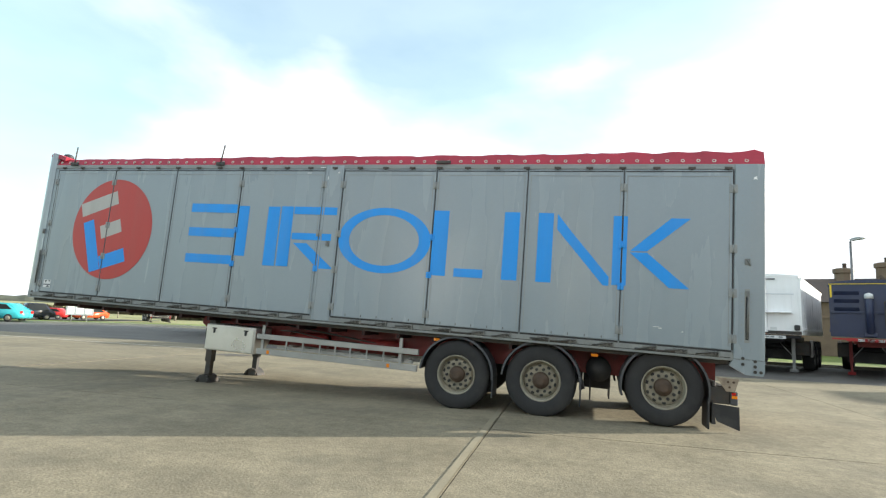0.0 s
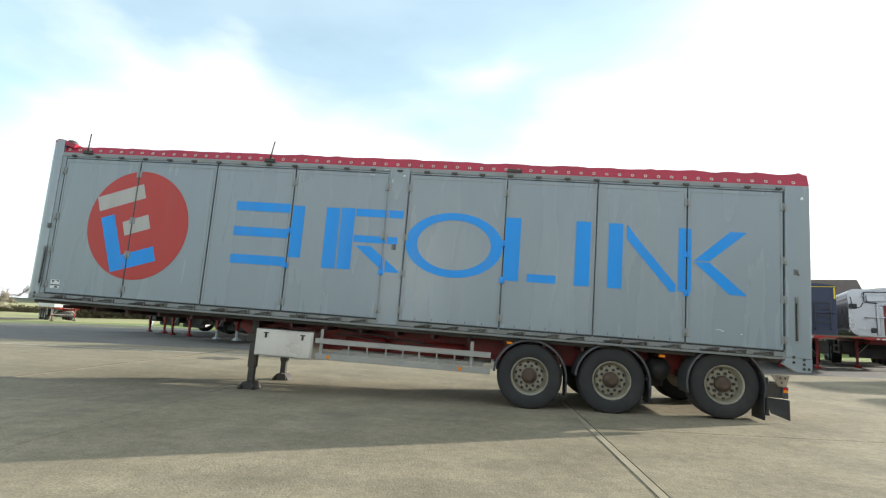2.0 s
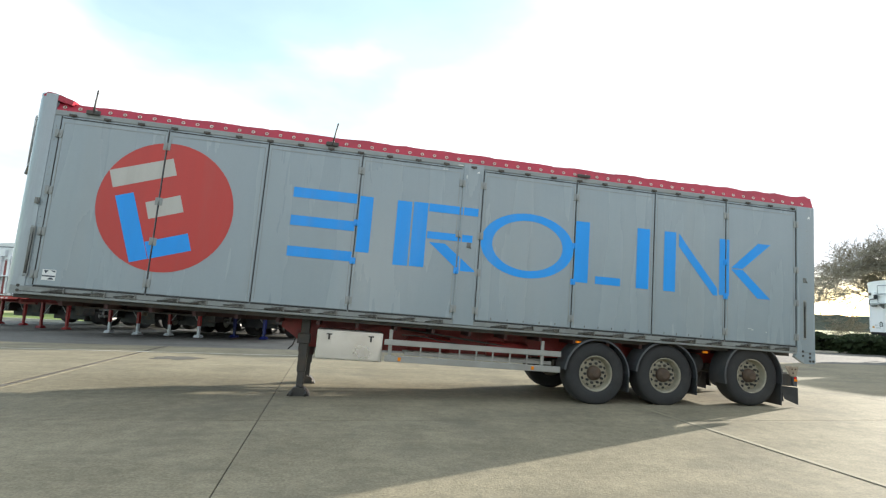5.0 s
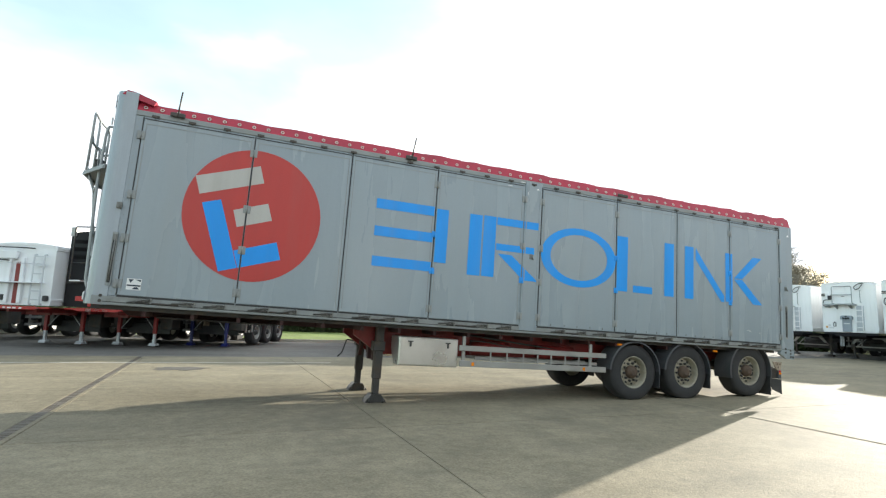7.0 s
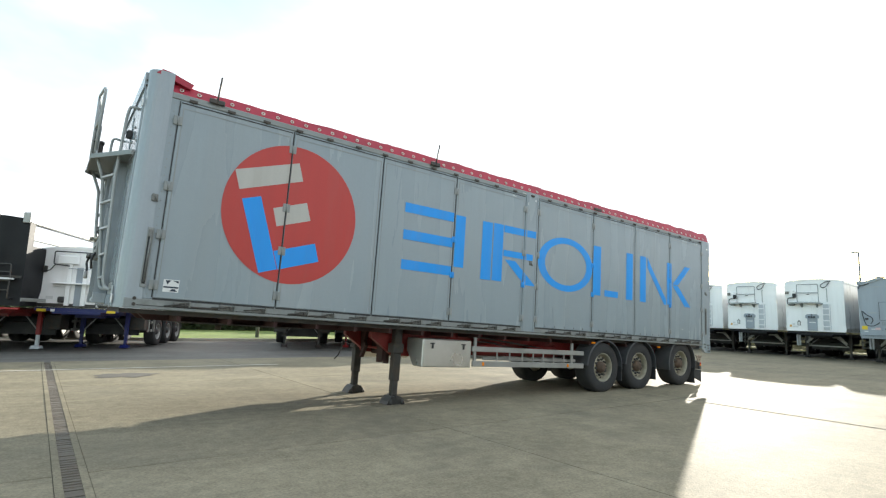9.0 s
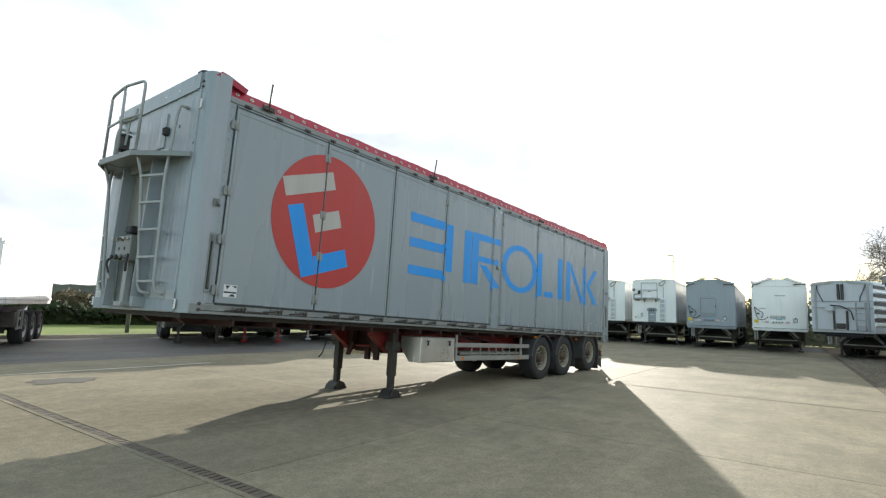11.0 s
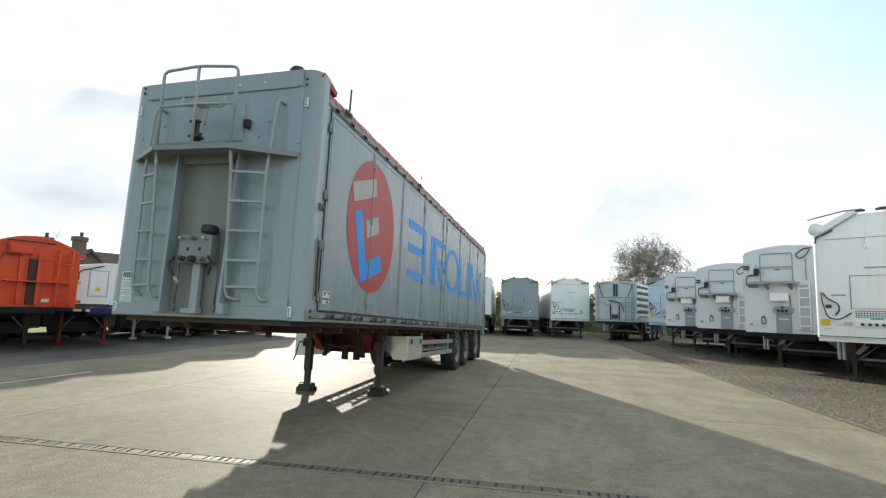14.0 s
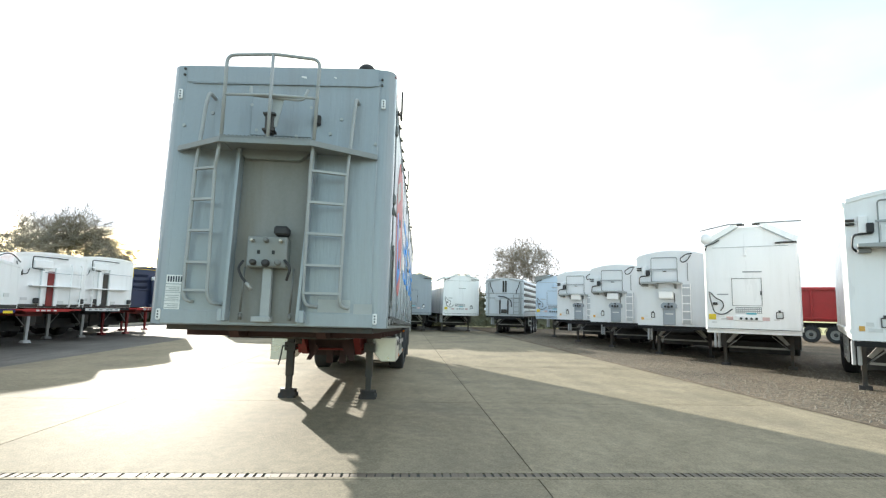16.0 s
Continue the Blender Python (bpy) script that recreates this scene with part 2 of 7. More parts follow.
def ground_material(name, base, stain, grit, layers, rough=0.88, bump=0.004, spec=0.2, per_object=0.0):
    """Worn ground: stains, blotches, scuffs and grit laid out over the yard; layers hold (scale, stretch, weight)."""
    m = bpy.data.materials.new(name)
    m.use_nodes = True
    n, l = m.node_tree.nodes, m.node_tree.links
    b = n["Principled BSDF"]
    geo = n.new("ShaderNodeNewGeometry")
    total = None
    for scale, stretch, weight in layers:
        mp, tx, rg = n.new("ShaderNodeMapping"), n.new("ShaderNodeTexNoise"), n.new("ShaderNodeMapRange")
        mp.inputs["Scale"].default_value = (scale, scale * stretch, scale)
        mp.inputs["Rotation"].default_value = (0, 0, radians(2.2) if stretch > 1 else 0)
        tx.inputs["Scale"].default_value, tx.inputs["Detail"].default_value, tx.inputs["Roughness"].default_value = 1.0, 4.0, 0.62
        rg.inputs["From Min"].default_value, rg.inputs["From Max"].default_value = 0.32, 0.68
        rg.inputs["To Min"].default_value, rg.inputs["To Max"].default_value = 1 - weight, 1 + weight
        rg.clamp = False
        l.new(geo.outputs["Position"], mp.inputs["Vector"])
        l.new(mp.outputs["Vector"], tx.inputs["Vector"])
        l.new(tx.outputs["Fac"], rg.inputs["Value"])
        if total is None:
            total = rg.outputs[0]
        else:
            mul = n.new("ShaderNodeMath")
            mul.operation = "MULTIPLY"
            l.new(total, mul.inputs[0])
            l.new(rg.outputs[0], mul.inputs[1])
            total = mul.outputs[0]
    if per_object:
        info, pr, mul = n.new("ShaderNodeObjectInfo"), n.new("ShaderNodeMapRange"), n.new("ShaderNodeMath")
        pr.inputs["To Min"].default_value, pr.inputs["To Max"].default_value = 1 - per_object, 1 + per_object
        mul.operation = "MULTIPLY"
        l.new(info.outputs["Random"], pr.inputs["Value"])
        l.new(total, mul.inputs[0])
        l.new(pr.outputs[0], mul.inputs[1])
        total = mul.outputs[0]
    tint = n.new("ShaderNodeVectorMath")
    tint.operation = "SCALE"
    tint.inputs[0].default_value = base
    l.new(total, tint.inputs["Scale"])
    dn, dr, mix = n.new("ShaderNodeTexNoise"), n.new("ShaderNodeValToRGB"), n.new("ShaderNodeMix")
    dn.inputs["Scale"].default_value, dn.inputs["Detail"].default_value, dn.inputs["Roughness"].default_value = 0.42, 9.0, 0.66
    l.new(geo.outputs["Position"], dn.inputs["Vector"])
    dr.color_ramp.elements[0].position, dr.color_ramp.elements[1].position = 0.50, 0.74
    dr.color_ramp.elements[1].color = (0.75, 0.75, 0.75, 1)
    l.new(dn.outputs["Fac"], dr.inputs["Fac"])
    mix.data_type = "RGBA"
    mix.inputs["B"].default_value = (*stain, 1)
    l.new(dr.outputs["Color"], mix.inputs["Factor"])
    l.new(tint.outputs[0], mix.inputs["A"])
    l.new(mix.outputs["Result"], b.inputs["Base Color"])
    b.inputs["Roughness"].default_value, b.inputs["Specular IOR Level"].default_value = rough, spec
    gn, bp = n.new("ShaderNodeTexNoise"), n.new("ShaderNodeBump")
    gn.inputs["Scale"].default_value, gn.inputs["Detail"].default_value = grit, 3.0
    l.new(geo.outputs["Position"], gn.inputs["Vector"])
    bp.inputs["Strength"].default_value, bp.inputs["Distance"].default_value = 0.8, bump
    l.new(gn.outputs["Fac"], bp.inputs["Height"])
    l.new(bp.outputs[0], b.inputs["Normal"])
    return m


CONCRETE = ground_material("yard_concrete", (0.240, 0.211, 0.150), (0.136, 0.123, 0.096), 45, ((0.22, 1, 0.10), (0.9, 1, 0.10), (0.35, 5, 0.08), (7, 1, 0.13), (38, 1, 0.20)), rough=0.78, bump=0.006, per_object=0.05, spec=0.07)
TARMAC = ground_material("tarmac", (0.135, 0.129, 0.118), (0.10, 0.096, 0.088), 60, ((0.3, 1, 0.15), (0.3, 6, 0.15), (9, 1, 0.15), (45, 1, 0.3)), 0.85, 0.006)
GRAVEL = ground_material("gravel", (0.122, 0.098, 0.070), (0.068, 0.056, 0.043), 14, ((0.5, 1, 0.25), (6, 1, 0.35), (22, 1, 0.45)), 0.95, 0.03)
STONE = material("gravel_stone", (0.20, 0.175, 0.135), 0.9, 0.0, 0.4, 8, 40, 0.002)
RECESS = material("stained_recess", (0.215, 0.215, 0.20), 0.5, 0.0, 0.15, 1.5, 30, 0.001, (0.15, 0.125, 0.09), 0.7, True)
GRASS = material("mown_grass", (0.15, 0.20, 0.04), 0.9, 0.0, 0.35, 0.5, 30, 0.03, (0.17, 0.16, 0.06), 0.6)
FIELD = material("field", (0.29, 0.285, 0.12), 0.95, 0.0, 0.3, 0.06, 4, 0.02, (0.20, 0.16, 0.09), 0.7)
JOINT = material("joint_filler", (0.10, 0.094, 0.08), 0.9)
GRATE = material("rusty_drain_grate", (0.13, 0.11, 0.085), 0.7, 0.2, 0.3, 6, 60, 0.002, (0.09, 0.05, 0.03), 0.5)
STAIN = material("oil_stain", (0.085, 0.075, 0.058), 0.75, 0.0, 0.3, 2.0, 20, 0.002)
KERB = material("kerb_concrete", (0.42, 0.40, 0.34), 0.8, 0.0, 0.15, 2, 40, 0.003)
PAINT_LINE = material("worn_white_line", (0.55, 0.52, 0.45), 0.7, 0.0, 0.2, 3, 40, 0, (0.36, 0.33, 0.27), 0.8)
BARK = material("bark", (0.22, 0.195, 0.155), 0.9, 0.0, 0.3, 4, 30, 0.01)
LEAF = material("hedge_leaf", (0.024, 0.036, 0.014), 0.85, 0.0, 0.4, 1.5, 12, 0, spec=0.15)
LEAF_PALE = material("pale_hedge_twigs", (0.19, 0.185, 0.12), 0.85, 0.0, 0.4, 1.5, 12, 0, spec=0.15)
LEAF_DRY = material("dry_hedge_leaf", (0.075, 0.064, 0.034), 0.8, 0.0, 0.4, 1.5, 12, 0, spec=0.15)
BRICK_WALL = material("weathered_brick", (0.17, 0.125, 0.085), 0.85, 0.0, 0.2, 2.5, 30, 0.004)
ROOF = material("roof_slate", (0.10, 0.075, 0.06), 0.8, 0.0, 0.25, 2.5, 30, 0.01)
GLASS_DARK = material("dark_window_glass", (0.02, 0.025, 0.03), 0.08)
LAMP_POLE = material("weathered_lamp_pole", (0.17, 0.175, 0.18), 0.6, 0.2, 0.15, 3, 40)
POST = material("galvanised_post", (0.38, 0.39, 0.39), 0.5, 0.5, 0.1, 3, 40)


# ---- mesh helpers ----
def box(bm, x0, y0, z0, x1, y1, z1, bevel=0.0):
    vs = [bm.verts.new(p) for p in ((x0, y0, z0), (x1, y0, z0), (x1, y1, z0), (x0, y1, z0), (x0, y0, z1), (x1, y0, z1), (x1, y1, z1), (x0, y1, z1))]
    fs = [bm.faces.new([vs[i] for i in q]) for q in ((0, 3, 2, 1), (4, 5, 6, 7), (0, 1, 5, 4), (1, 2, 6, 5), (2, 3, 7, 6), (3, 0, 4, 7))]
    if bevel:
        es = list({e for f in fs for e in f.edges})
        bmesh.ops.bevel(bm, geom=es, offset=bevel, segments=1, affect="EDGES", profile=0.5)
    return bm


def ring_pts(c, axis, r, n, start=0.0):
    a = Vector(axis).normalized()
    u = a.orthogonal().normalized() if abs(a.z) > 0.9 else a.cross((0, 0, 1)).normalized()
    v = a.cross(u)
    return [Vector(c) + r * (math.cos(start + 2 * math.pi * i / n) * u + math.sin(start + 2 * math.pi * i / n) * v) for i in range(n)]


def lathe(bm, c, axis, profile, n=24, caps=True):
    """A turned shape: profile rows of (offset along axis, radius)."""
    a = Vector(axis).normalized()
    rings = []
    for d, r in profile:
        rings.append([bm.verts.new(p) for p in ring_pts(Vector(c) + a * d, a, max(r, 1e-4), n)])
    for p, q in zip(rings, rings[1:]):
        for i in range(n):
            f = bm.faces.new((p[i], p[(i + 1) % n], q[(i + 1) % n], q[i]))
            f.smooth = True
    for r, rev in ((rings[0], True), (rings[-1], False)) if caps else ():
        bm.faces.new(r[::-1] if rev else r)
    return bm


def cyl(bm, p, q, r, n=10, r2=None):
    p, q = Vector(p), Vector(q)
    return lathe(bm, p, q - p, [(0, r), ((q - p).length, r if r2 is None else r2)], n)


def tube(bm, pts, r, n=8):
    """A round bar along a line of points."""
    pts = [Vector(p) for p in pts]
    rings = []
    side = None
    for i, p in enumerate(pts):
        d = (pts[min(i + 1, len(pts) - 1)] - pts[max(i - 1, 0)]).normalized()
        if side is None:
            side = d.orthogonal().normalized()
        side = (side - d * side.dot(d)).normalized()
        up = d.cross(side)
        rings.append([bm.verts.new(p + r * (math.cos(2 * math.pi * k / n) * side + math.sin(2 * math.pi * k / n) * up)) for k in range(n)])
    for a, b in zip(rings, rings[1:]):
        for k in range(n):
            f = bm.faces.new((a[k], a[(k + 1) % n], b[(k + 1) % n], b[k]))
            f.smooth = True
    bm.faces.new(rings[0][::-1])
    bm.faces.new(rings[-1])
    return bm


def round_path(pts, r=0.06, n=4):
    """Corner-rounded line through points."""
    pts = [Vector(p) for p in pts]
    out = [pts[0]]
    for a, b, c in zip(pts, pts[1:], pts[2:]):
        d1, d2 = (a - b), (c - b)
        k = min(r, d1.length * 0.45, d2.length * 0.45)
        p, q = b + d1.normalized() * k, b + d2.normalized() * k
        for i in range(n + 1):
            t = i / n
            out.append((1 - t) ** 2 * p + 2 * t * (1 - t) * b + t * t * q)
    return out + [pts[-1]]


def prism(bm, outline, axis, lo, hi):
    """An outline of 2D points pushed from lo to hi along an axis: for y the points are (x, z), for x (y, z), for z (x, y)."""
    def at(p, d):
        return {"y": (p[0], d, p[1]), "x": (d, p[0], p[1]), "z": (p[0], p[1], d)}[axis]
    a, b = [bm.verts.new(at(p, lo)) for p in outline], [bm.verts.new(at(p, hi)) for p in outline]
    bm.faces.new(a[::-1])
    bm.faces.new(b)
    for i in range(len(outline)):
        j = (i + 1) % len(outline)
        bm.faces.new((a[i], a[j], b[j], b[i]))
    return bm


def mesh_of(name, bm, mat, smooth=False):
    bmesh.ops.recalc_face_normals(bm, faces=bm.faces)
    me = bpy.data.meshes.new(name)
    bm.to_mesh(me)
    bm.free()
    me.materials.append(mat)
    if smooth:
        me.shade_smooth()
    return me


def part(name, bm, mat, parent, label="", smooth=False):
    """One mesh object under a thing or under a part."""
    ob = new(name, mesh_of(name, bm, mat, smooth))
    ob.parent = parent
    return tagged(ob, label)


def shared(name, me, parent, m=None):
    ob = new(name, me)
    ob.parent = parent
    if m is not None:
        ob.matrix_basis = m
    return ob


def thing(name, m, label, category, group=""):
    ob = new(name)
    ob.empty_display_size = 0.2
    ob.matrix_basis = m
    return tagged(ob, label, category, group)


def solid(name, bm, mat, label="", category="", kind="", group=""):
    return tagged(new(name, mesh_of(name, bm, mat)), label, category, group, kind)


def B():
    return bmesh.new()


def rise(x, y):
    """Gentle fall of the yard: height of the ground."""
    return 0.004 * max(0.0, min(x, 36) - 9.0) - 0.006 * max(0.0, min(y, 30) - 8.0) - 0.021 * max(0.0, min(-x, 70) - 20.0)


# ---- ground ----

def sheet(name, xs, ys, mat, dz, label, category, m=Matrix.Identity(4), inside=None):
    bm = B()
    grid = {}
    for i, x in enumerate(xs):
        for j, y in enumerate(ys):
            p = m @ Vector((x, y, 0))
            grid[i, j] = bm.verts.new((p.x, p.y, rise(p.x, p.y) + dz))
    for i in range(len(xs) - 1):
        for j in range(len(ys) - 1):
            bm.faces.new((grid[i, j], grid[i + 1, j], grid[i + 1, j + 1], grid[i, j + 1]))
    return solid(name, bm, mat, label, category, "structure")


far = [-3000, -900, -300, -120, -70, -40, -20, -14, -8, -2, 4, 9, 14, 20, 26, 31, 36, 45, 70, 120, 300, 900, 3000]
sheet("ground", far, far, FIELD, -0.06, "rough green and straw-coloured field round the yard", "ground")
YARD = pose(4.0, -1.45, 0, 0, 0, 2.2)


def flat(name, outline, mat, dz, label, category, cuts=8):
    """A ground area inside a convex outline, draped over the ground's fall."""
    bm = B()
    bm.faces.new([bm.verts.new((x, y, 0)) for x, y in outline])
    for axis, vals in ((0, (-70, -40, -20, -8, 0, 9, 15, 22, 29, 36, 45)), (1, (-20, -8, 0, 5, 12, 20, 30, 40))):
        for v in vals:
            no = (1, 0, 0) if axis == 0 else (0, 1, 0)
            co = (v, 0, 0) if axis == 0 else (0, v, 0)
            bmesh.ops.bisect_plane(bm, geom=bm.verts[:] + bm.edges[:] + bm.faces[:], plane_co=co, plane_no=no)
    for v in bm.verts:
        v.co.z = rise(v.co.x, v.co.y) + dz
    return solid(name, bm, mat, label, category, "structure")


flat("road", [(-75, -60), (42, -60), (42, 40), (-4, 40), (-14, 26), (-75, 18)], TARMAC, -0.03, "dark worn tarmac of the lorry yard", "road")
flat("gravel_strip", [(-30, -60), (41, -60), (41, -4.35), (-30, -10.3)], GRAVEL, 0.006, "brown gravel parking strip beside the concrete", "gravel")
flat("grass_verge", [(-110, 14.1), (-17, 27.2), (-17, 36), (-110, 36)], GRASS, 0.03, "mown green grass verge beyond the yard kerb", "grass")
bm = B()
bank = []
for x, y in ((-16.99, 27.2), (-10, 25.1), (-3, 23.0), (4, 20.9), (16, 20.67), (28, 20.44), (41, 20.2)):
    bank.append([bm.verts.new((x, yy, rise(x, yy) + up)) for yy, up in ((y, 0.04), ((y + 30) / 2, 0.13), (30.0, 0.27), (36.0, 0.28), (70.0, 0.28))])
for a, b in zip(bank, bank[1:]):
    for j in range(4):
        bm.faces.new((a[j], b[j], b[j + 1], a[j + 1]))
solid("grass_bank", bm, GRASS, "green grass bank behind the parked trailers", "grass", "structure")

flat("car_park", [(-120, 40), (-46, 40), (-50, 58), (-120, 58)], TARMAC, 0.045, "tarmac car park beyond the verge", "road")
# kerb along the verge
bm = B()
for (xa, ya), (xb, yb) in (((-110, 13.9), (-70, 19.53)), ((-70, 19.53), (-40, 23.76)), ((-40, 23.76), (-20, 26.58)), ((-20, 26.58), (-17, 27.0)), ((-17, 27.0), (4, 20.7)), ((4, 20.7), (41, 20.0))):
    d = Vector((xb - xa, yb - ya, 0)).normalized()
    s = Vector((-d.y, d.x, 0)) * 0.16
    q = [Vector((xa, ya, 0)), Vector((xb, yb, 0)), Vector((xb, yb, 0)) + s, Vector((xa, ya, 0)) + s]
    lo = [bm.verts.new((p.x, p.y, rise(p.x, p.y) - 0.05)) for p in q]
    hi = [bm.verts.new((p.x, p.y, rise(p.x, p.y) + 0.11)) for p in q]
    bm.faces.new(hi)
    for i in range(4):
        j = (i + 1) % 4
        bm.faces.new((lo[i], lo[j], hi[j], hi[i]))
solid("kerb", bm, KERB, "pale concrete kerb along the grass verge", "kerb", "structure")

# ---- main trailer ----
TR = pose(0.05, 0.0, 1.45) @ pose(0, 0, 0, 0, 2.04, 0)
trailer = thing("semi_trailer", TR, "long grey walking-floor semi-trailer with red tarpaulin roof, parked nose-up", "trailer")
L, W, TOP = 13.55, 2.55, 2.78

# body shell: rounded front corners
bm = B()
arc = [(0.24 - 0.16 * math.cos(a), 0.16 - 0.16 * math.sin(a)) for a in [math.pi / 2 * i / 6 for i in range(7)]]
out = [(x, y) for x, y in arc] + [(L, 0.0), (L, W)] + [(x - 0.08, W - y) for x, y in arc[::-1]]
prism(bm, out, "z", 0.13, TOP)
part("body_shell", bm, GREY, trailer)
bm = B()
box(bm, 0.16, -0.012, 0.0, L - 0.35, 0.20, 0.125, 0.008)
box(bm, 0.16, W - 0.20, 0.0, L - 0.35, W + 0.012, 0.125, 0.008)
box(bm, 0.10, 0.2, 0.0, 0.4, W - 0.2, 0.125, 0.008)
part("floor_rail", bm, GREY_RAIL, trailer, "grimy grey floor rail")
bm = B()
box(bm, 0.35, -0.014, TOP - 0.075, L - 0.02, 0.03, TOP + 0.004, 0.006)
box(bm, 0.35, W - 0.03, TOP - 0.075, L - 0.02, W + 0.014, TOP + 0.004, 0.006)
part("top_rail", bm, GREY_RAIL, trailer)
bm = B()
box(bm, 0.14, 0.15, -0.06, L - 0.4, W - 0.15, -0.005)
part("underfloor", bm, STEEL, trailer, "dark steel underfloor")

DOORS = [0.45, 1.97, 3.47, 4.96, 6.66, 7.03, 8.72, 10.23, 11.67, 13.15]
Z0, Z1 = 0.145, 2.69
for i, (a, b) in enumerate(zip(DOORS, DOORS[1:])):
    if i == 4:
        continue
    bm = B()
    box(bm, a + 0.012, -0.016, Z0, b - 0.012, 0.02, Z1, 0.004)
    door = part("side_door", bm, GREY, trailer)
    bm = B()
    box(bm, a + 0.02, -0.022, Z1 - 0.03, b - 0.02, -0.012, Z1 - 0.016)
    box(bm, a - 0.005, -0.012, Z0, a + 0.006, -0.004, Z1)
    part("seal", bm, LINE_DARK, door, "black rubber door seal")
    for x0, z0, x1, z1 in ((a + 0.045, Z1 - 0.1, b - 0.045, Z1 - 0.088), (a + 0.045, Z0 + 0.05, a + 0.055, Z1 - 0.1), (b - 0.055, Z0 + 0.05, b - 0.045, Z1 - 0.1)):
        bm = B()
        box(bm, x0, -0.0195, z0, x1, -0.0165, z1)
        part("bead", bm, GREY_RAIL, door)
bm = B()
box(bm, 13.143, -0.012, Z0, 13.159, -0.004, Z1)
part("seal", bm, LINE_DARK, trailer)
# posts: front corner, middle, rear
bm = B()
box(bm, 6.672, -0.020, 0.05, 7.018, 0.03, TOP - 0.02, 0.006)
box(bm, 6.70, -0.026, 0.06, 6.72, -0.01, TOP - 0.08)
box(bm, 6.97, -0.026, 0.06, 6.99, -0.01, TOP - 0.08)
part("middle_post", bm, GREY, trailer)
for ya, yb, yc, yd in ((-0.022, 0.06, -0.024, 0.05), (W - 0.06, W + 0.022, W - 0.05, W + 0.024)):
    bm = B()
    box(bm, 13.17, ya, 0.035, L, yb, TOP, 0.006)
    prism(bm, [(13.17, 0.03), (13.12, -0.06), (13.32, -0.17), (L - 0.02, -0.17), (L, -0.12), (L, 0.03)], "y", yc, yd)
    rear_post = part("rear_post", bm, GREY, trailer)
    if ya < 0:
        for x, z in ((13.28, 0.05), (13.28, -0.03), (13.43, 0.02), (13.43, -0.05), (13.43, -0.12), (13.5, -0.12)):
            bm = B()
            cyl(bm, (x, -0.024, z), (x, -0.034, z), 0.022, 8)
            part("bolt", bm, STEEL, rear_post)
bm = B()
for x in (13.26, 13.38):
    for k in range(24):
        cyl(bm, (x, -0.022, 0.18 + k * 0.107), (x, -0.027, 0.18 + k * 0.107), 0.007, 6)
for x in (0.26, 0.39):
    for k in range(24):
        cyl(bm, (x, -0.002, 0.18 + k * 0.107), (x, -0.009, 0.18 + k * 0.107), 0.007, 6)
tagged(part("rivets", bm, GREY_RAIL, trailer), kind="stuff")
# hinges of the side doors
bm = B()
box(bm, -0.052, -0.030, -0.06, 0.052, -0.012, 0.06, 0.004)
cyl(bm, (0, -0.031, -0.055), (0, -0.031, 0.055), 0.010, 6)
hinge = mesh_of("hinge", bm, GREY_RAIL)
bm = B()
box(bm, -0.045, -0.032, -0.05, 0.045, -0.012, 0.05, 0.004)
cyl(bm, (0, -0.033, -0.055), (0, -0.033, 0.055), 0.010, 6)
hinge_blue = mesh_of("hinge", bm, BLUE)
for x in (0.45, 1.97, 4.96, 6.66, 7.03, 8.72, 11.67, 13.15):
    for z in (0.30, 0.93, 1.55, 2.42):
        blue = x in (4.96, 8.72, 11.67) and z in (0.93, 1.55) or x == 6.66 and z == 0.93
        shared("hinge", hinge_blue if blue else hinge, trailer, pose(x, 0, z))
# latches in a grimy tray along the bottom rail
bm = B()
box(bm, -0.075, -0.024, -0.026, 0.085, -0.0145, 0.028, 0.004)
box(bm, 0.088, -0.046, -0.036, 0.108, -0.0145, 0.040, 0.003)
box(bm, -0.088, -0.034, -0.008, -0.076, -0.0145, 0.030, 0.003)
latch = mesh_of("latch", bm, CORRODED)
bm = B()
tube(bm, round_path([(0.095, -0.040, 0.014), (0.03, -0.040, 0.020), (-0.05, -0.036, -0.004), (-0.19, -0.030, -0.020)], 0.04, 3), 0.009, 6)
cyl(bm, (0.050, -0.050, 0.004), (0.050, -0.022, 0.004), 0.020, 10)
cyl(bm, (-0.012, -0.046, 0.006), (-0.012, -0.022, 0.006), 0.015, 8)
prism(bm, [(-0.19, -0.030), (-0.11, -0.022), (-0.11, -0.008), (-0.19, -0.018)], "y", -0.034, -0.020)
handle = mesh_of("handle", bm, LATCH)
bm = B()
box(bm, 0.30, -0.0155, 0.038, L - 0.42, -0.011, 0.047)
part("rail_lip", bm, LINE_DARK, trailer)
bm = B()
box(bm, 0.30, -0.0142, 0.0472, L - 0.42, -0.0115, 0.1165)
part("latch_tray", bm, TRAY, trailer, "grimy recessed strip behind the latches")
bm = B()
box(bm, -0.27, -0.030, -0.010, 0.27, -0.013, 0.010, 0.004)
slide = mesh_of("slide_bar", bm, STEEL)
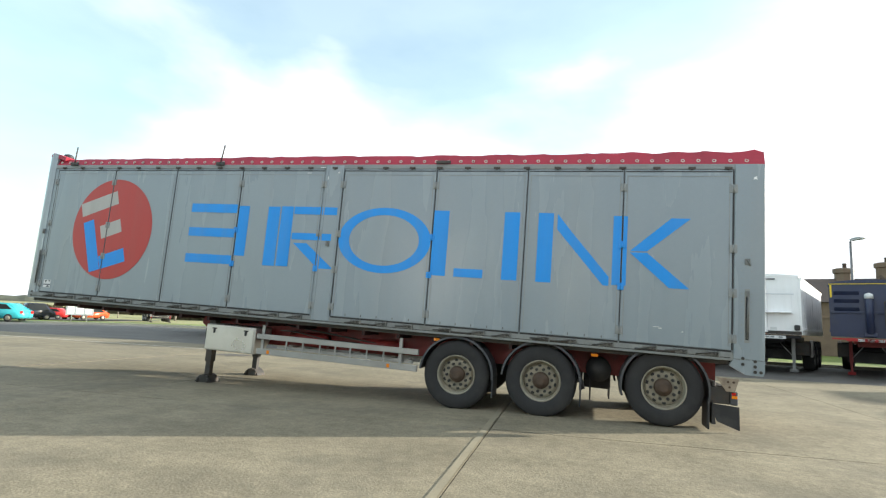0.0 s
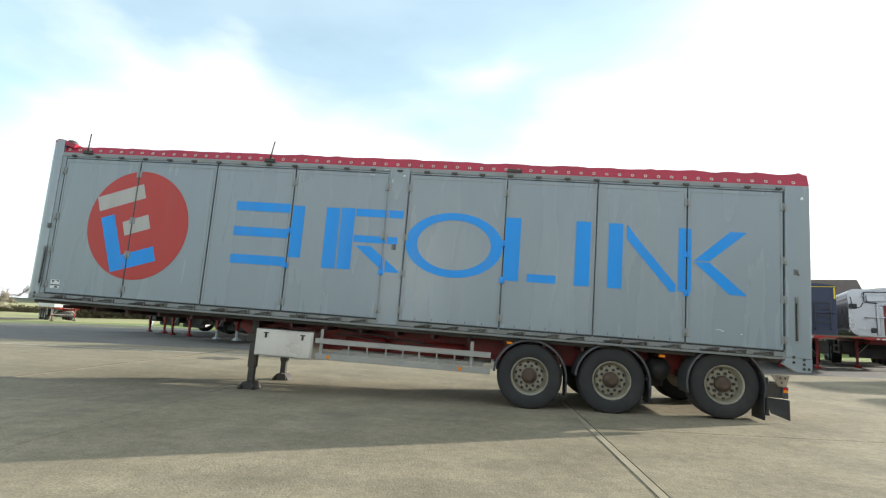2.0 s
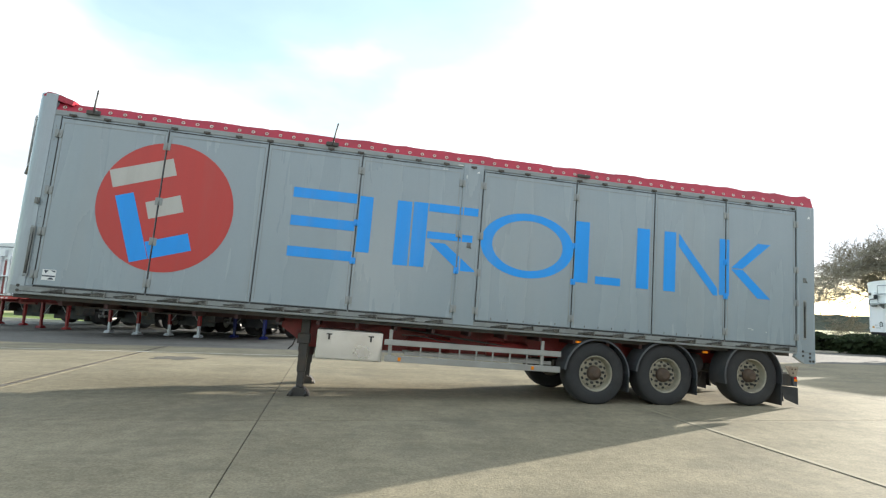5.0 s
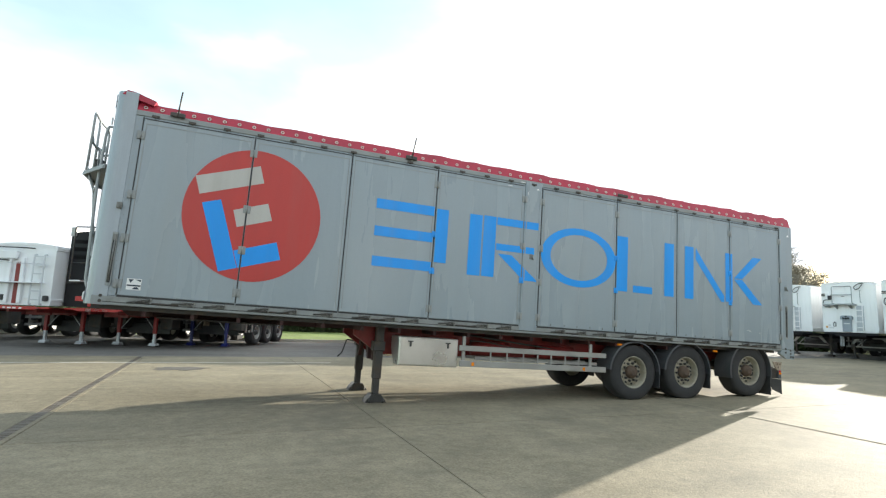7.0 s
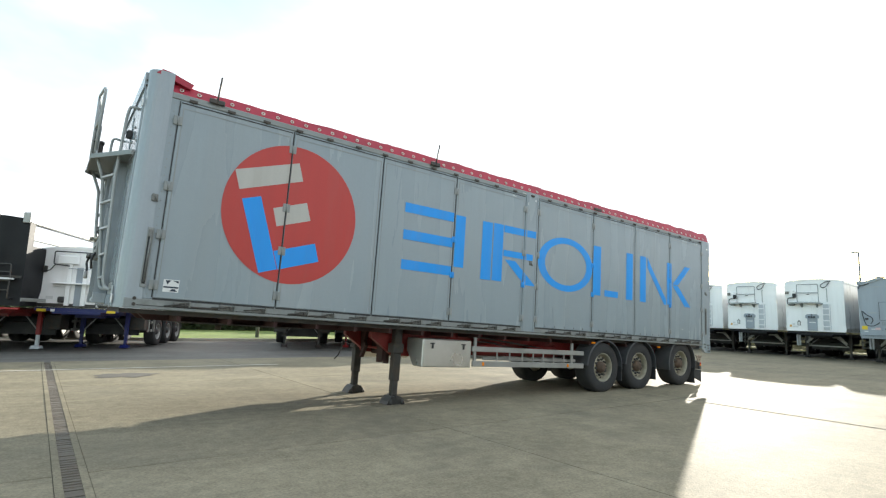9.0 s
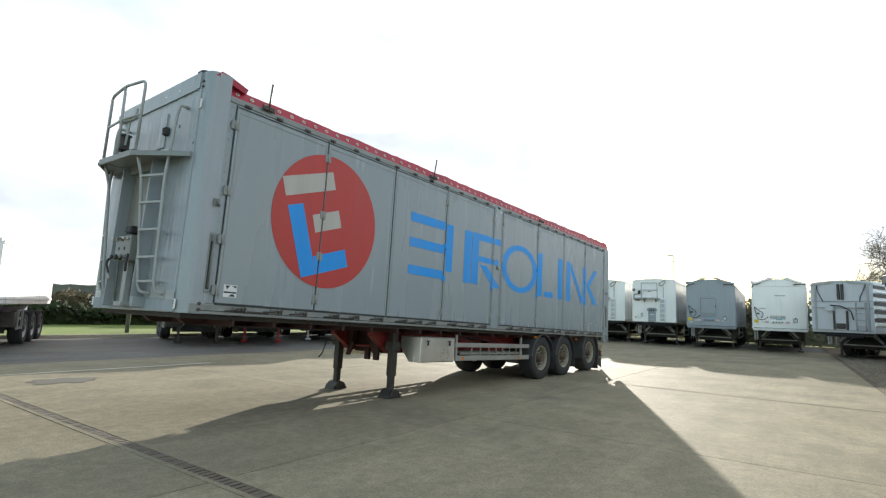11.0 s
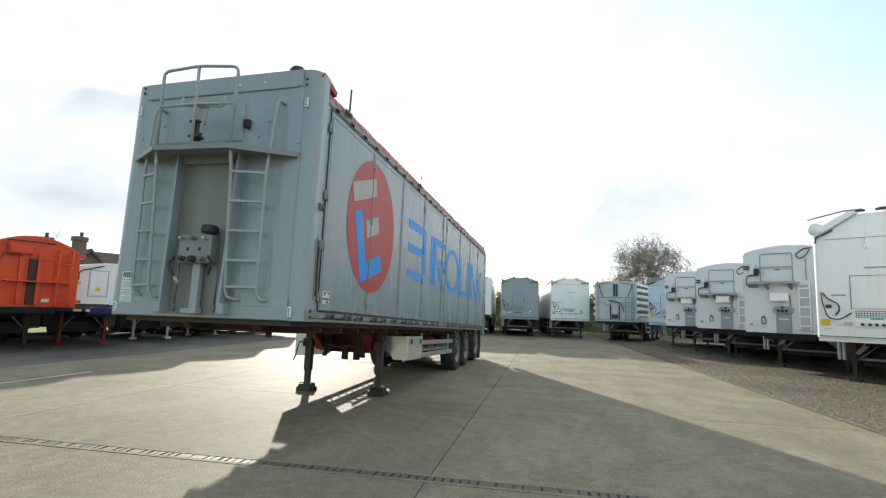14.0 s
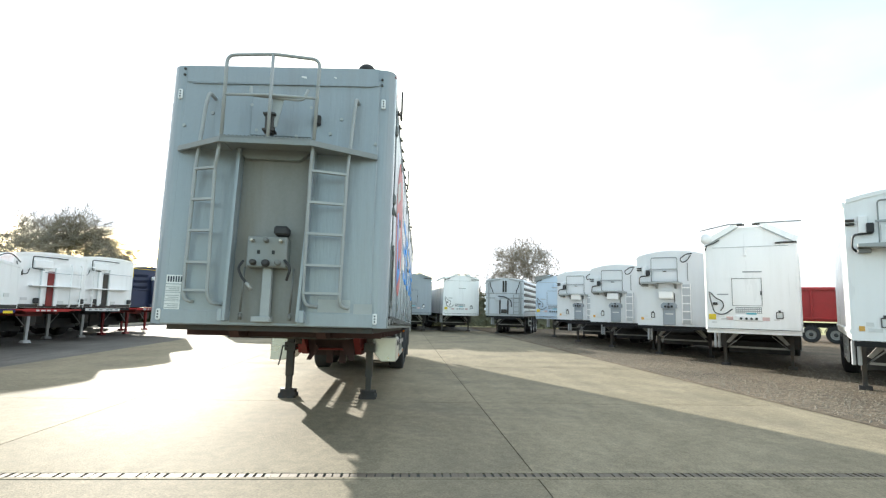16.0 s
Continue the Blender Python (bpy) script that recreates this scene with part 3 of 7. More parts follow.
for i, (a, b) in enumerate(zip(DOORS, DOORS[1:])):
    if i == 4:
        continue
    for k in range(3):
        shared("handle", handle, shared("latch", latch, trailer, pose(a + (b - a) * (0.22 + 0.3 * k + 0.03 * ((i * 7 + k * 5) % 3)), 0, 0.080, 0, ((i * 5 + k * 3) % 4 - 1.5) * 2.2, 0)))
    shared("slide_bar", slide, trailer, pose((a + b) / 2 - 0.25, 0, 0.058))
    if i in (5, 6, 7):
        count = 6
        for k in range(1, count):
            x = a + (b - a) * k / count
            bm = B()
            box(bm, x - 0.006, -0.0195, Z0 + 0.02, x + 0.006, -0.0155, Z0 + 0.055)
            part("rivet_stain", bm, LATCH, trailer)
    bm = B()
    box(bm, a + 0.01, -0.0150, 0.117, b - 0.01, -0.004, 0.141)
    part("bottom_seal", bm, LINE_DARK, trailer, "black rubber sill seal")
# long vertical locking levers at both ends and locks
for x in (0.335, 13.33):
    bm = B()
    box(bm, x - 0.034, -0.024, 0.26, x + 0.034, -0.010, 1.0, 0.004)
    lever = part("lever_plate", bm, GREY_RAIL, trailer)
    bm = B()
    box(bm, x - 0.020, -0.0265, 0.30, x + 0.020, -0.0242, 0.96)
    part("slot", bm, LINE_DARK, lever)
    bm = B()
    cyl(bm, (x, -0.032, 0.32), (x + 0.008, -0.042, 0.9), 0.011, 6)
    box(bm, x - 0.022, -0.045, 0.88, x + 0.022, -0.0265, 0.97, 0.006)
    part("locking_lever", bm, CORRODED, lever)
for x in (0.325, 6.845, 13.33):
    bm = B()
    box(bm, x - 0.035, -0.034, 1.33, x + 0.035, -0.012, 1.42, 0.006)
    cyl(bm, (x, -0.034, 1.40), (x + 0.03, -0.05, 1.32), 0.010, 6)
    part("lock", bm, CORRODED, trailer)
# red tarpaulin roof with its eyelet hem
bm = B()
n = 120
rows = []
for i in range(n + 1):
    x = 0.22 + (L - 0.22) * i / n
    bulge = 0.02 * noise.noise((x * 2.1, 3, 1)) + 0.015 * noise.noise((x * 6.3, 1, 1))
    rear = max(0.0, (x - 9.5) / 4.0)
    row = []
    for j in range(13):
        s = j / 12
        y = 0.030 + s * (W - 0.06) if j in (0, 12) else 0.075 + (j - 1) / 10 * (W - 0.15)
        crown = 0.115 + 0.04 * min(1.0, x / 6) + 0.10 * math.sin(math.pi * s) + bulge * (1 + rear * 2) + rear * (0.035 + 0.05 * abs(noise.noise((x * 1.9, y * 1.1, 7))))
        z = TOP + (0.012 if j in (0, 12) else crown)
        row.append(bm.verts.new((x, y, z)))
    rows.append(row)
for a, b in zip(rows, rows[1:]):
    for j in range(12):
        f = bm.faces.new((a[j], b[j], b[j + 1], a[j + 1]))
        f.smooth = True
bm.faces.new(rows[0])
bm.faces.new(rows[-1][::-1])
tarp = part("tarpaulin", bm, RED_TARP, trailer, "faded red tarpaulin roof cover with eyelet hem")
bm = B()
for side, tuck in ((0.004, 0.062), (W - 0.004, W - 0.062)):
    prev = None
    for i in range(n + 1):
        x = 0.22 + (L - 0.22) * i / n
        rear = max(0.0, (x - 9.5) / 4.0)
        z = TOP + 0.005 + 0.006 * noise.noise((x * 4, 9, 2))
        h = 0.125 + 0.04 * min(1.0, x / 6) + 0.015 * noise.noise((x * 2.1, 3, 1)) + rear * (0.03 + 0.04 * abs(noise.noise((x * 1.9, 0.2, 7))))
        a, b = bm.verts.new((x, side, z)), bm.verts.new((x, tuck, z + h))
        if prev:
            bm.faces.new((prev[0], a, b, prev[1]))
        prev = (a, b)
part("hem", bm, RED_TARP, tarp)
bm = B()
lathe(bm, (0, 0, 0), (0, -1, 0), [(0, 0.028), (0.008, 0.028), (0.010, 0.022), (0.008, 0.016), (0.0, 0.016)], 12, False)
eyelet = mesh_of("eyelet", bm, BRASS)
for k in range(62):
    shared("eyelet", eyelet, tarp, pose(0.45 + k * 0.211, 0.024, TOP + 0.062, -23))
bm = B()
box(bm, -0.05, -0.03, -0.018, 0.05, -0.012, 0.018, 0.004)
box(bm, -0.012, -0.045, -0.03, 0.012, -0.014, 0.0, 0.003)
tie = mesh_of("tie_hook", bm, STEEL)
for k in range(27):
    shared("tie_hook", tie, trailer, pose(0.6 + k * 0.48, -0.004, TOP - 0.06))
bm = B()
prism(bm, [(0.14, TOP + 0.20), (0.55, TOP + 0.10), (0.58, TOP + 0.17), (0.30, TOP + 0.255), (0.20, TOP + 0.265)], "y", -0.006, 0.30)
part("folded_flap", bm, RED_TARP, tarp)
# roof pins and their feet
for x, lean in ((0.88, 0.02), (4.45, 0.06)):
    bm = B()
    cyl(bm, (x, -0.05, TOP - 0.01), (x + lean, -0.05, TOP + 0.37), 0.013, 6)
    part("marker_rod", bm, STEEL, trailer)
    bm = B()
    box(bm, x - 0.10, -0.06, TOP - 0.02, x + 0.10, -0.03, TOP + 0.05, 0.012)
    part("ratchet", bm, STEEL, trailer)
bm = B()
box(bm, 8.70, -0.06, TOP + 0.0, 8.95, -0.03, TOP + 0.06, 0.012)
part("ratchet", bm, STEEL, trailer)
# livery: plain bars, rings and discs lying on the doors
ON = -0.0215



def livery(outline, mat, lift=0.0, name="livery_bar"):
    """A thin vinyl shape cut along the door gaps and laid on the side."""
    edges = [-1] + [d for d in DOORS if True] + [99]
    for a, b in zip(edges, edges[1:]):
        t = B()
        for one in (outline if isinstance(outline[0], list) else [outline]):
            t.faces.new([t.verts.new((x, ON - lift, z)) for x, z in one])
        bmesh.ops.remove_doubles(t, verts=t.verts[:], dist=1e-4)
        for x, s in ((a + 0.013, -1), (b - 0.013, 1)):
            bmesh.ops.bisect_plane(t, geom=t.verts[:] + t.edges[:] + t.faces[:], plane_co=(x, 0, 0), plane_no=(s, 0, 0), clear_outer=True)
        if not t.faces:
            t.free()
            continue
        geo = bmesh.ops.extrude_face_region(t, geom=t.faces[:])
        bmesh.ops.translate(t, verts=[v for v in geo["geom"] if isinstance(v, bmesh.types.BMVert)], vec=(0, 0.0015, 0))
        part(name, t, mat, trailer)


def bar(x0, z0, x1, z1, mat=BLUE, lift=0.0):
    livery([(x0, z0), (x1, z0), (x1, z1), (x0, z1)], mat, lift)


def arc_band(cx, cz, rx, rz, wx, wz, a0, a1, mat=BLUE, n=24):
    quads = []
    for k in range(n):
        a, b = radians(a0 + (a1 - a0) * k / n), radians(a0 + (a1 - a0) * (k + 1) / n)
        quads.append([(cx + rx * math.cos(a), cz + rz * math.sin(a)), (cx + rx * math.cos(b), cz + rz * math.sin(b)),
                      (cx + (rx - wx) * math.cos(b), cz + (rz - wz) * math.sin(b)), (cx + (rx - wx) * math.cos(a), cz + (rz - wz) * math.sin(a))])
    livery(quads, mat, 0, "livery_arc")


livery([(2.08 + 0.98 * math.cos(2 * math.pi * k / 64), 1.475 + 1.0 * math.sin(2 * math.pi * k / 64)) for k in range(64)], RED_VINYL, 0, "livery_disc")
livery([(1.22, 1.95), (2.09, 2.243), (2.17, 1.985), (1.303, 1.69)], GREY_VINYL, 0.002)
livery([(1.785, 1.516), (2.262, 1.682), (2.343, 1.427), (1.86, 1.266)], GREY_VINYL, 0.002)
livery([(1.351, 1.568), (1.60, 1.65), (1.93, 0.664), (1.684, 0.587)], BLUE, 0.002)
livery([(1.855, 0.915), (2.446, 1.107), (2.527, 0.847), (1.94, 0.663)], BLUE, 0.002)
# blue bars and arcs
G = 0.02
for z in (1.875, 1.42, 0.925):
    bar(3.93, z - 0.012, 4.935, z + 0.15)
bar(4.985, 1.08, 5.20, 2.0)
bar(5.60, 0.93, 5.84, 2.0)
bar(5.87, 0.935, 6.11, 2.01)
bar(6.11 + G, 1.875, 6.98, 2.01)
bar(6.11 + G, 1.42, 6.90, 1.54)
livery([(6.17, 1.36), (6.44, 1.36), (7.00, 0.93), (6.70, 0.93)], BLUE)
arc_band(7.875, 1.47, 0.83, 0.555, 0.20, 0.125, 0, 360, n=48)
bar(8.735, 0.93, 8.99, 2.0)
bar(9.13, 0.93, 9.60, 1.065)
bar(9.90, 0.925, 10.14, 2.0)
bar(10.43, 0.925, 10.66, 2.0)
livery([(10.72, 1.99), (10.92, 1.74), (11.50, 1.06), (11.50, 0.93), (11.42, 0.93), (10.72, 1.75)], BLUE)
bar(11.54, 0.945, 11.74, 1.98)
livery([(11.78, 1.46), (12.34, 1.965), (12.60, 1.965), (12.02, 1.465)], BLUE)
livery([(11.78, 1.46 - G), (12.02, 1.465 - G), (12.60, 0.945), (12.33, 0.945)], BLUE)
# maker's sticker: white with dark blocks
bm = B()
box(bm, 0.555, -0.0185, 0.225, 0.735, -0.0165, 0.38)
tag = part("sticker", bm, STICKER, trailer, "small white and navy sticker")
bm = B()
prism(bm, [(0.575, 0.37), (0.64, 0.37), (0.60, 0.32)], "y", -0.0205, -0.0186)
prism(bm, [(0.655, 0.37), (0.725, 0.37), (0.725, 0.34)], "y", -0.0205, -0.0186)
box(bm, 0.56, -0.0205, 0.275, 0.73, -0.0186, 0.295)
prism(bm, [(0.63, 0.235), (0.72, 0.235), (0.69, 0.265), (0.66, 0.265)], "y", -0.0205, -0.0186)
part("print", bm, STICKER_DARK, tag)
# scuffs: bare patches on doors and posts
for x, z, w, h in ((12.12, 0.38, 0.10, 0.012), (12.2, 0.36, 0.05, 0.02), (6.72, 2.5, 0.015, 0.08), (6.9, 2.62, 0.05, 0.03), (6.55, 2.72, 0.12, 0.015), (12.5, 0.33, 0.03, 0.02), (6.3, 2.62, 0.1, 0.012), (13.4, 2.55, 0.05, 0.05)):
    bm = B()
    prism(bm, [(x, z), (x + w * 0.6, z + h * 0.2), (x + w, z), (x + w * 0.8, z + h), (x + w * 0.2, z + h * 0.8)], "y", -0.0245, -0.0235)
    part("scuff", bm, STICKER, trailer)

# ---- front wall ----
bm = B()
box(bm, -0.016, 0.17, 0.03, 0.02, W - 0.17, TOP + 0.1, 0.01)
box(bm, -0.022, 0.14, 0.0, 0.03, W - 0.14, 0.16, 0.012)
front = part("front_wall", bm, GREY_FRONT, trailer)
arcf = [(0.215 - 0.15 * math.cos(a), 0.14 - 0.15 * math.sin(a)) for a in [math.pi / 2 * i / 6 for i in range(7)]]
for flip in (True, False):
    bm = B()
    o = arcf + [(0.35, -0.010), (0.35, 0.05), (0.18, 0.20), (0.065, 0.20)]
    if flip:
        o = [(x - 0.08, W - y) for x, y in o]
    prism(bm, o, "z", 0.0, TOP + (0.16 if flip else 0.245))
    post_f = part("front_corner_post", bm, GREY_FRONT, trailer)
    y0, y1 = (0.0, 0.16) if not flip else (W - 0.16, W)
    for z in (TOP + 0.05, TOP + 0.12):
        bm = B()
        cyl(bm, (0.08 - 0.08 * flip, y0 + 0.15 - 0.14 * flip, z), (0.048 - 0.08 * flip, y0 + 0.15 - 0.14 * flip, z), 0.014, 8)
        part("bolt", bm, STEEL, post_f)
for z in (0.05, 0.12):
    bm = B()
    cyl(bm, (0.27, -0.010, z), (0.27, -0.02, z), 0.022, 8)
    part("bolt", bm, STEEL, post_f)
bm = B()
prism(bm, [(0.19, TOP + 0.03), (W - 0.19, TOP - 0.04), (W - 0.19, TOP + 0.155), (0.19, TOP + 0.24)], "x", -0.03, 0.10)
prism(bm, [(0.25, TOP + 0.015), (W - 0.25, TOP - 0.055), (W - 0.25, TOP - 0.045), (0.25, TOP + 0.025)], "x", -0.036, -0.02)
part("front_top_rail", bm, GREY_FRONT, front)
for y, w in ((0.68, 0.03), (1.02, 0.07)):
    bm = B()
    up = TOP + 0.05 * (1 - y / 1.3)
    prism(bm, [(y, up + 0.06), (y + w, up + 0.075), (y + w * 0.8, up + 0.09), (y + w * 0.1, up + 0.085)], "x", -0.034, -0.030)
    part("scuff", bm, STICKER, front)
# middle recess between two flanges that spread towards the foot
PZ = 1.98
for foot, head, out in ((0.925, 0.845, -0.055), (1.685, 1.66, 0.03)):
    bm = B()
    prism(bm, [(foot, 0.05), (foot + 0.03, 0.05), (head + 0.03, PZ - 0.05), (head, PZ - 0.05)], "x", -0.17, -0.016)
    box(bm, -0.17, foot + out, 0.04, -0.02, foot + out + 0.055, 0.17, 0.006)
    part("flange", bm, GREY_FRONT, front)
bm = B()
prism(bm, [(0.965, 0.03), (1.68, 0.03), (1.655, 1.88), (0.885, 1.88)], "x", -0.024, -0.016)
part("recess_panel", bm, RECESS, front)
# service box with couplings
bm = B()
box(bm, -0.20, 1.08, 0.62, -0.016, 1.50, 0.95, 0.012)
service = part("service_box", bm, GREY_RAIL, front, "grimy grey service coupling box")
for y, z, r, mt in ((1.44, 0.90, 0.018, BRASS), (1.30, 0.905, 0.024, CORRODED), (1.14, 0.90, 0.018, BRASS), (1.42, 0.665, 0.030, STEEL), (1.29, 0.66, 0.038, PLASTIC), (1.16, 0.665, 0.030, CORRODED)):
    bm = B()
    lathe(bm, (-0.20, y, z), (-1, 0, 0), [(0, r * 1.1), (0.02, r * 1.1), (0.025, r * 0.6), (0.05, r * 0.6), (0.055, r), (0.075, r * 0.9), (0.078, r * 0.4)], 12)
    part("coupling", bm, mt, service)
for y in (1.205, 1.36):
    bm = B()
    box(bm, -0.206, y, 0.76, -0.198, y + 0.03, 0.80)
    part("slot", bm, LINE_DARK, service)
bm = B()
box(bm, -0.22, 1.08, 0.97, -0.06, 1.23, 1.07, 0.02)
part("socket_cover", bm, PLASTIC, service, "black plastic socket cover")
bm = B()
tube(bm, round_path([(-0.22, 1.52, 0.68), (-0.26, 1.56, 0.6), (-0.24, 1.52, 0.50), (-0.25, 1.46, 0.44)], 0.06), 0.014, 8)
part("hose", bm, PLASTIC, service)
bm = B()
tube(bm, round_path([(-0.20, 1.1, 0.7), (-0.24, 1.02, 0.62), (-0.22, 1.06, 0.48)], 0.06), 0.015, 8)
part("hose", bm, PLASTIC, service)
bm = B()
cyl(bm, (-0.25, 1.465, 0.45), (-0.25, 1.41, 0.37), 0.022, 8)
part("hose_end", bm, ALU, service, "bright metal hose end")
for y in (1.03, 1.55):
    bm = B()
    cyl(bm, (-0.10, y, 0.14), (-0.12, y - 0.02, 0.62), 0.011, 8)
    cyl(bm, (-0.10, y, 0.06), (-0.10, y, 0.13), 0.020, 8)
    part("hydraulic_pipe", bm, CORRODED, front)
bm = B()
box(bm, -0.13, 1.24, 0.08, -0.05, 1.34, 0.62, 0.008)
box(bm, -0.16, 1.22, 0.04, -0.04, 1.42, 0.10, 0.008)
part("guide_bar", bm, GREY_TUBE, front)
# platform with rear kick plates and flared side arms
PZ = 1.98
bm = B()
box(bm, -0.44, 0.86, PZ - 0.03, -0.02, 1.80, PZ, 0.006)
prism(bm, [(-0.44, 1.80), (-0.44, 0.86), (-0.41, 0.86), (-0.41, 1.80)], "z", PZ - 0.075, PZ)
platform = part("platform", bm, GREY_RAIL, front, "grey mesh standing platform")
for y0, y1 in ((0.86, 0.17), (1.80, 2.38)):
    bm = B()
    prism(bm, [(-0.44, y0), (-0.05, y1), (-0.02, y1), (-0.02, y0)], "z", PZ - 0.035, PZ - 0.012)
    prism(bm, [(-0.45, y0), (-0.06, y1), (-0.03, y1), (-0.42, y0)], "z", PZ - 0.075, PZ - 0.036)
    part("side_arm", bm, GREY_RAIL, platform)
bm = B()
for k in range(22):
    y = 0.89 + k * 0.041
    box(bm, -0.42, y, PZ + 0.001, -0.03, y + 0.012, PZ + 0.012)
for k in range(8):
    x = -0.41 + k * 0.05
    box(bm, x, 0.87, PZ + 0.002, x + 0.01, 1.79, PZ + 0.010)
part("mesh_deck", bm, STEEL, platform)
bm = B()
prism(bm, [(1.74, PZ - 0.03), (1.62, PZ - 0.14), (1.03, PZ - 0.14), (0.91, PZ - 0.03)], "x", -0.10, -0.02)
part("brace", bm, GREY_RAIL, platform)
# guard rail over the platform, and the bent bar behind it
bm = B()
tube(bm, round_path([(-0.40, 0.83, PZ), (-0.40, 0.815, 2.90), (-0.44, 1.30, 2.915), (-0.39, 1.81, 2.90), (-0.39, 1.80, PZ)], 0.09, 5), 0.019)
cyl(bm, (-0.42, 1.31, PZ - 0.05), (-0.435, 1.31, 2.905), 0.019, 8)
tube(bm, [(-0.40, 0.82, 2.45), (-0.425, 1.31, 2.455), (-0.39, 1.805, 2.45)], 0.016, 8)
part("guard_rail", bm, GREY_TUBE, front, "grey tubular guard rail")
bm = B()
tube(bm, round_path([(-0.36, 1.54, 2.57), (-0.36, 1.54, 2.47), (-0.40, 0.97, 2.42), (-0.41, 0.92, 2.54)], 0.05), 0.016)
prism(bm, [(1.30, 2.44), (1.18, 2.44), (1.24, 2.12), (1.30, 2.12)], "x", -0.37, -0.355)
part("hatch_bar", bm, GREY_TUBE, front)


def between(line, z):
    """Point on a falling line of points at height z."""
    for p, q in zip(line, line[1:]):
        if p[2] >= z >= q[2]:
            k = (p[2] - z) / (p[2] - q[2])
            return tuple(a + (b - a) * k for a, b in zip(p, q))


# two ladders that lean in towards the wall, hooked at the top and bent at the foot
for inner, outer in (([(-0.40, 0.83, PZ + 0.04), (-0.27, 0.87, 1.68), (-0.12, 0.90, 0.33), (-0.10, 0.87, 0.23), (-0.02, 0.76, 0.22)],
                      [(-0.02, 0.41, 2.58), (-0.12, 0.43, 2.60), (-0.14, 0.44, 2.46), (-0.16, 0.49, 1.68), (-0.11, 0.51, 0.33), (-0.08, 0.50, 0.23), (-0.02, 0.42, 0.21)]),
                     ([(-0.39, 1.80, PZ + 0.04), (-0.24, 1.89, 1.68), (-0.13, 1.90, 0.33), (-0.11, 1.87, 0.23), (-0.02, 1.73, 0.22)],
                      [(-0.02, 2.03, 2.55), (-0.16, 2.05, 2.57), (-0.17, 2.07, 2.44), (-0.15, 2.13, 1.68), (-0.07, 2.17, 0.35), (-0.06, 2.15, 0.26), (-0.02, 2.07, 0.24)])):
    bm = B()
    tube(bm, round_path(inner, 0.05), 0.020)
    tube(bm, round_path(outer, 0.05), 0.020)
    ladder = part("ladder", bm, GREY_TUBE, front, "grey tubular access ladder")
    for z in (1.68, 1.34, 1.0, 0.66, 0.36):
        (xi, yi, _), (xo, yo, _) = between(inner, z), between(outer[2:], z)
        bm = B()
        prism(bm, [(xi - 0.022, yi), (xi + 0.022, yi), (xo + 0.022, yo), (xo - 0.022, yo)], "z", z - 0.013, z + 0.013)
        part("rung", bm, GREY_TUBE, ladder)
# latches, bolts and plates on the front
bm = B()
box(bm, -0.40, 1.27, 2.04, -0.30, 1.36, 2.28, 0.012)
box(bm, -0.42, 1.25, 2.06, -0.29, 1.38, 2.085, 0.004)
box(bm, -0.42, 1.25, 2.24, -0.29, 1.38, 2.265, 0.004)
part("latch_box", bm, STEEL, front)
bm = B()
box(bm, -0.08, 0.83, 2.29, -0.016, 0.91, 2.40, 0.01)
for k in range(4):
    box(bm, -0.09, 0.835, 2.30 + k * 0.025, -0.075, 0.905, 2.31 + k * 0.025)
part("vent", bm, PLASTIC, front)
for y, z in ((0.72, 2.2), (1.55, 2.2), (0.95, 2.5), (1.62, 2.5), (2.05, 2.38), (0.6, 2.38), (1.1, 2.15), (2.35, 2.22), (0.2, 2.1)):
    bm = B()
    cyl(bm, (-0.016, y, z), (-0.032, y, z), 0.019, 8)
    part("bolt", bm, GREY_TUBE, front)
bm = B()
box(bm, -0.030, 0.93, 2.14, -0.014, 1.62, 2.62, 0.006)
part("hatch", bm, GREY_FRONT, front, "grey front hatch plate")
for y in (0.10, 2.40):
    for z in (0.10, 2.59):
        bm = B()
        box(bm, -0.034, y - 0.02 + 0.02, z - 0.06, -0.014, y + 0.05, z + 0.06, 0.012)
        lamp = part("marker_lamp", bm, CLEAR_LENS, front, "white oblong marker lamp")
        bm = B()
        for dz in (-0.03, 0.0, 0.03):
            cyl(bm, (-0.034, y + 0.025, z + dz), (-0.038, y + 0.025, z + dz), 0.009, 8)
        part("led", bm, STICKER_DARK, lamp)
for z0, z1, dark in ((0.43, 0.525, True), (0.337, 0.422, False), (0.247, 0.332, False), (0.155, 0.242, False)):
    bm = B()
    box(bm, -0.020, 2.19 if dark else 2.215, z0, -0.0165, 2.376, z1)
    pl = part("sticker", bm, STICKER, front, "white data sticker")
    bm = B()
    if dark:
        for k in range(6):
            box(bm, -0.022, 2.21 + k * 0.027, z0 + 0.02, -0.0202, 2.226 + k * 0.027, z1 - 0.014)
    else:
        for k in range(3):
            box(bm, -0.022, 2.23, z0 + 0.012 + k * 0.02, -0.0202, 2.37 - 0.03 * (k % 2), z0 + 0.020 + k * 0.02)
    part("print", bm, STICKER_DARK if dark else GREY_TUBE, pl)
bm = B()
box(bm, -0.020, 0.16, 0.15, -0.0165, 0.36, 0.26)
box(bm, -0.020, 0.40, 0.16, -0.0165, 0.75, 0.30)
part("patch", bm, GREY_TUBE, front)
front.matrix_basis = pose(0.07, 0, 0, 0, 0, 1.8)
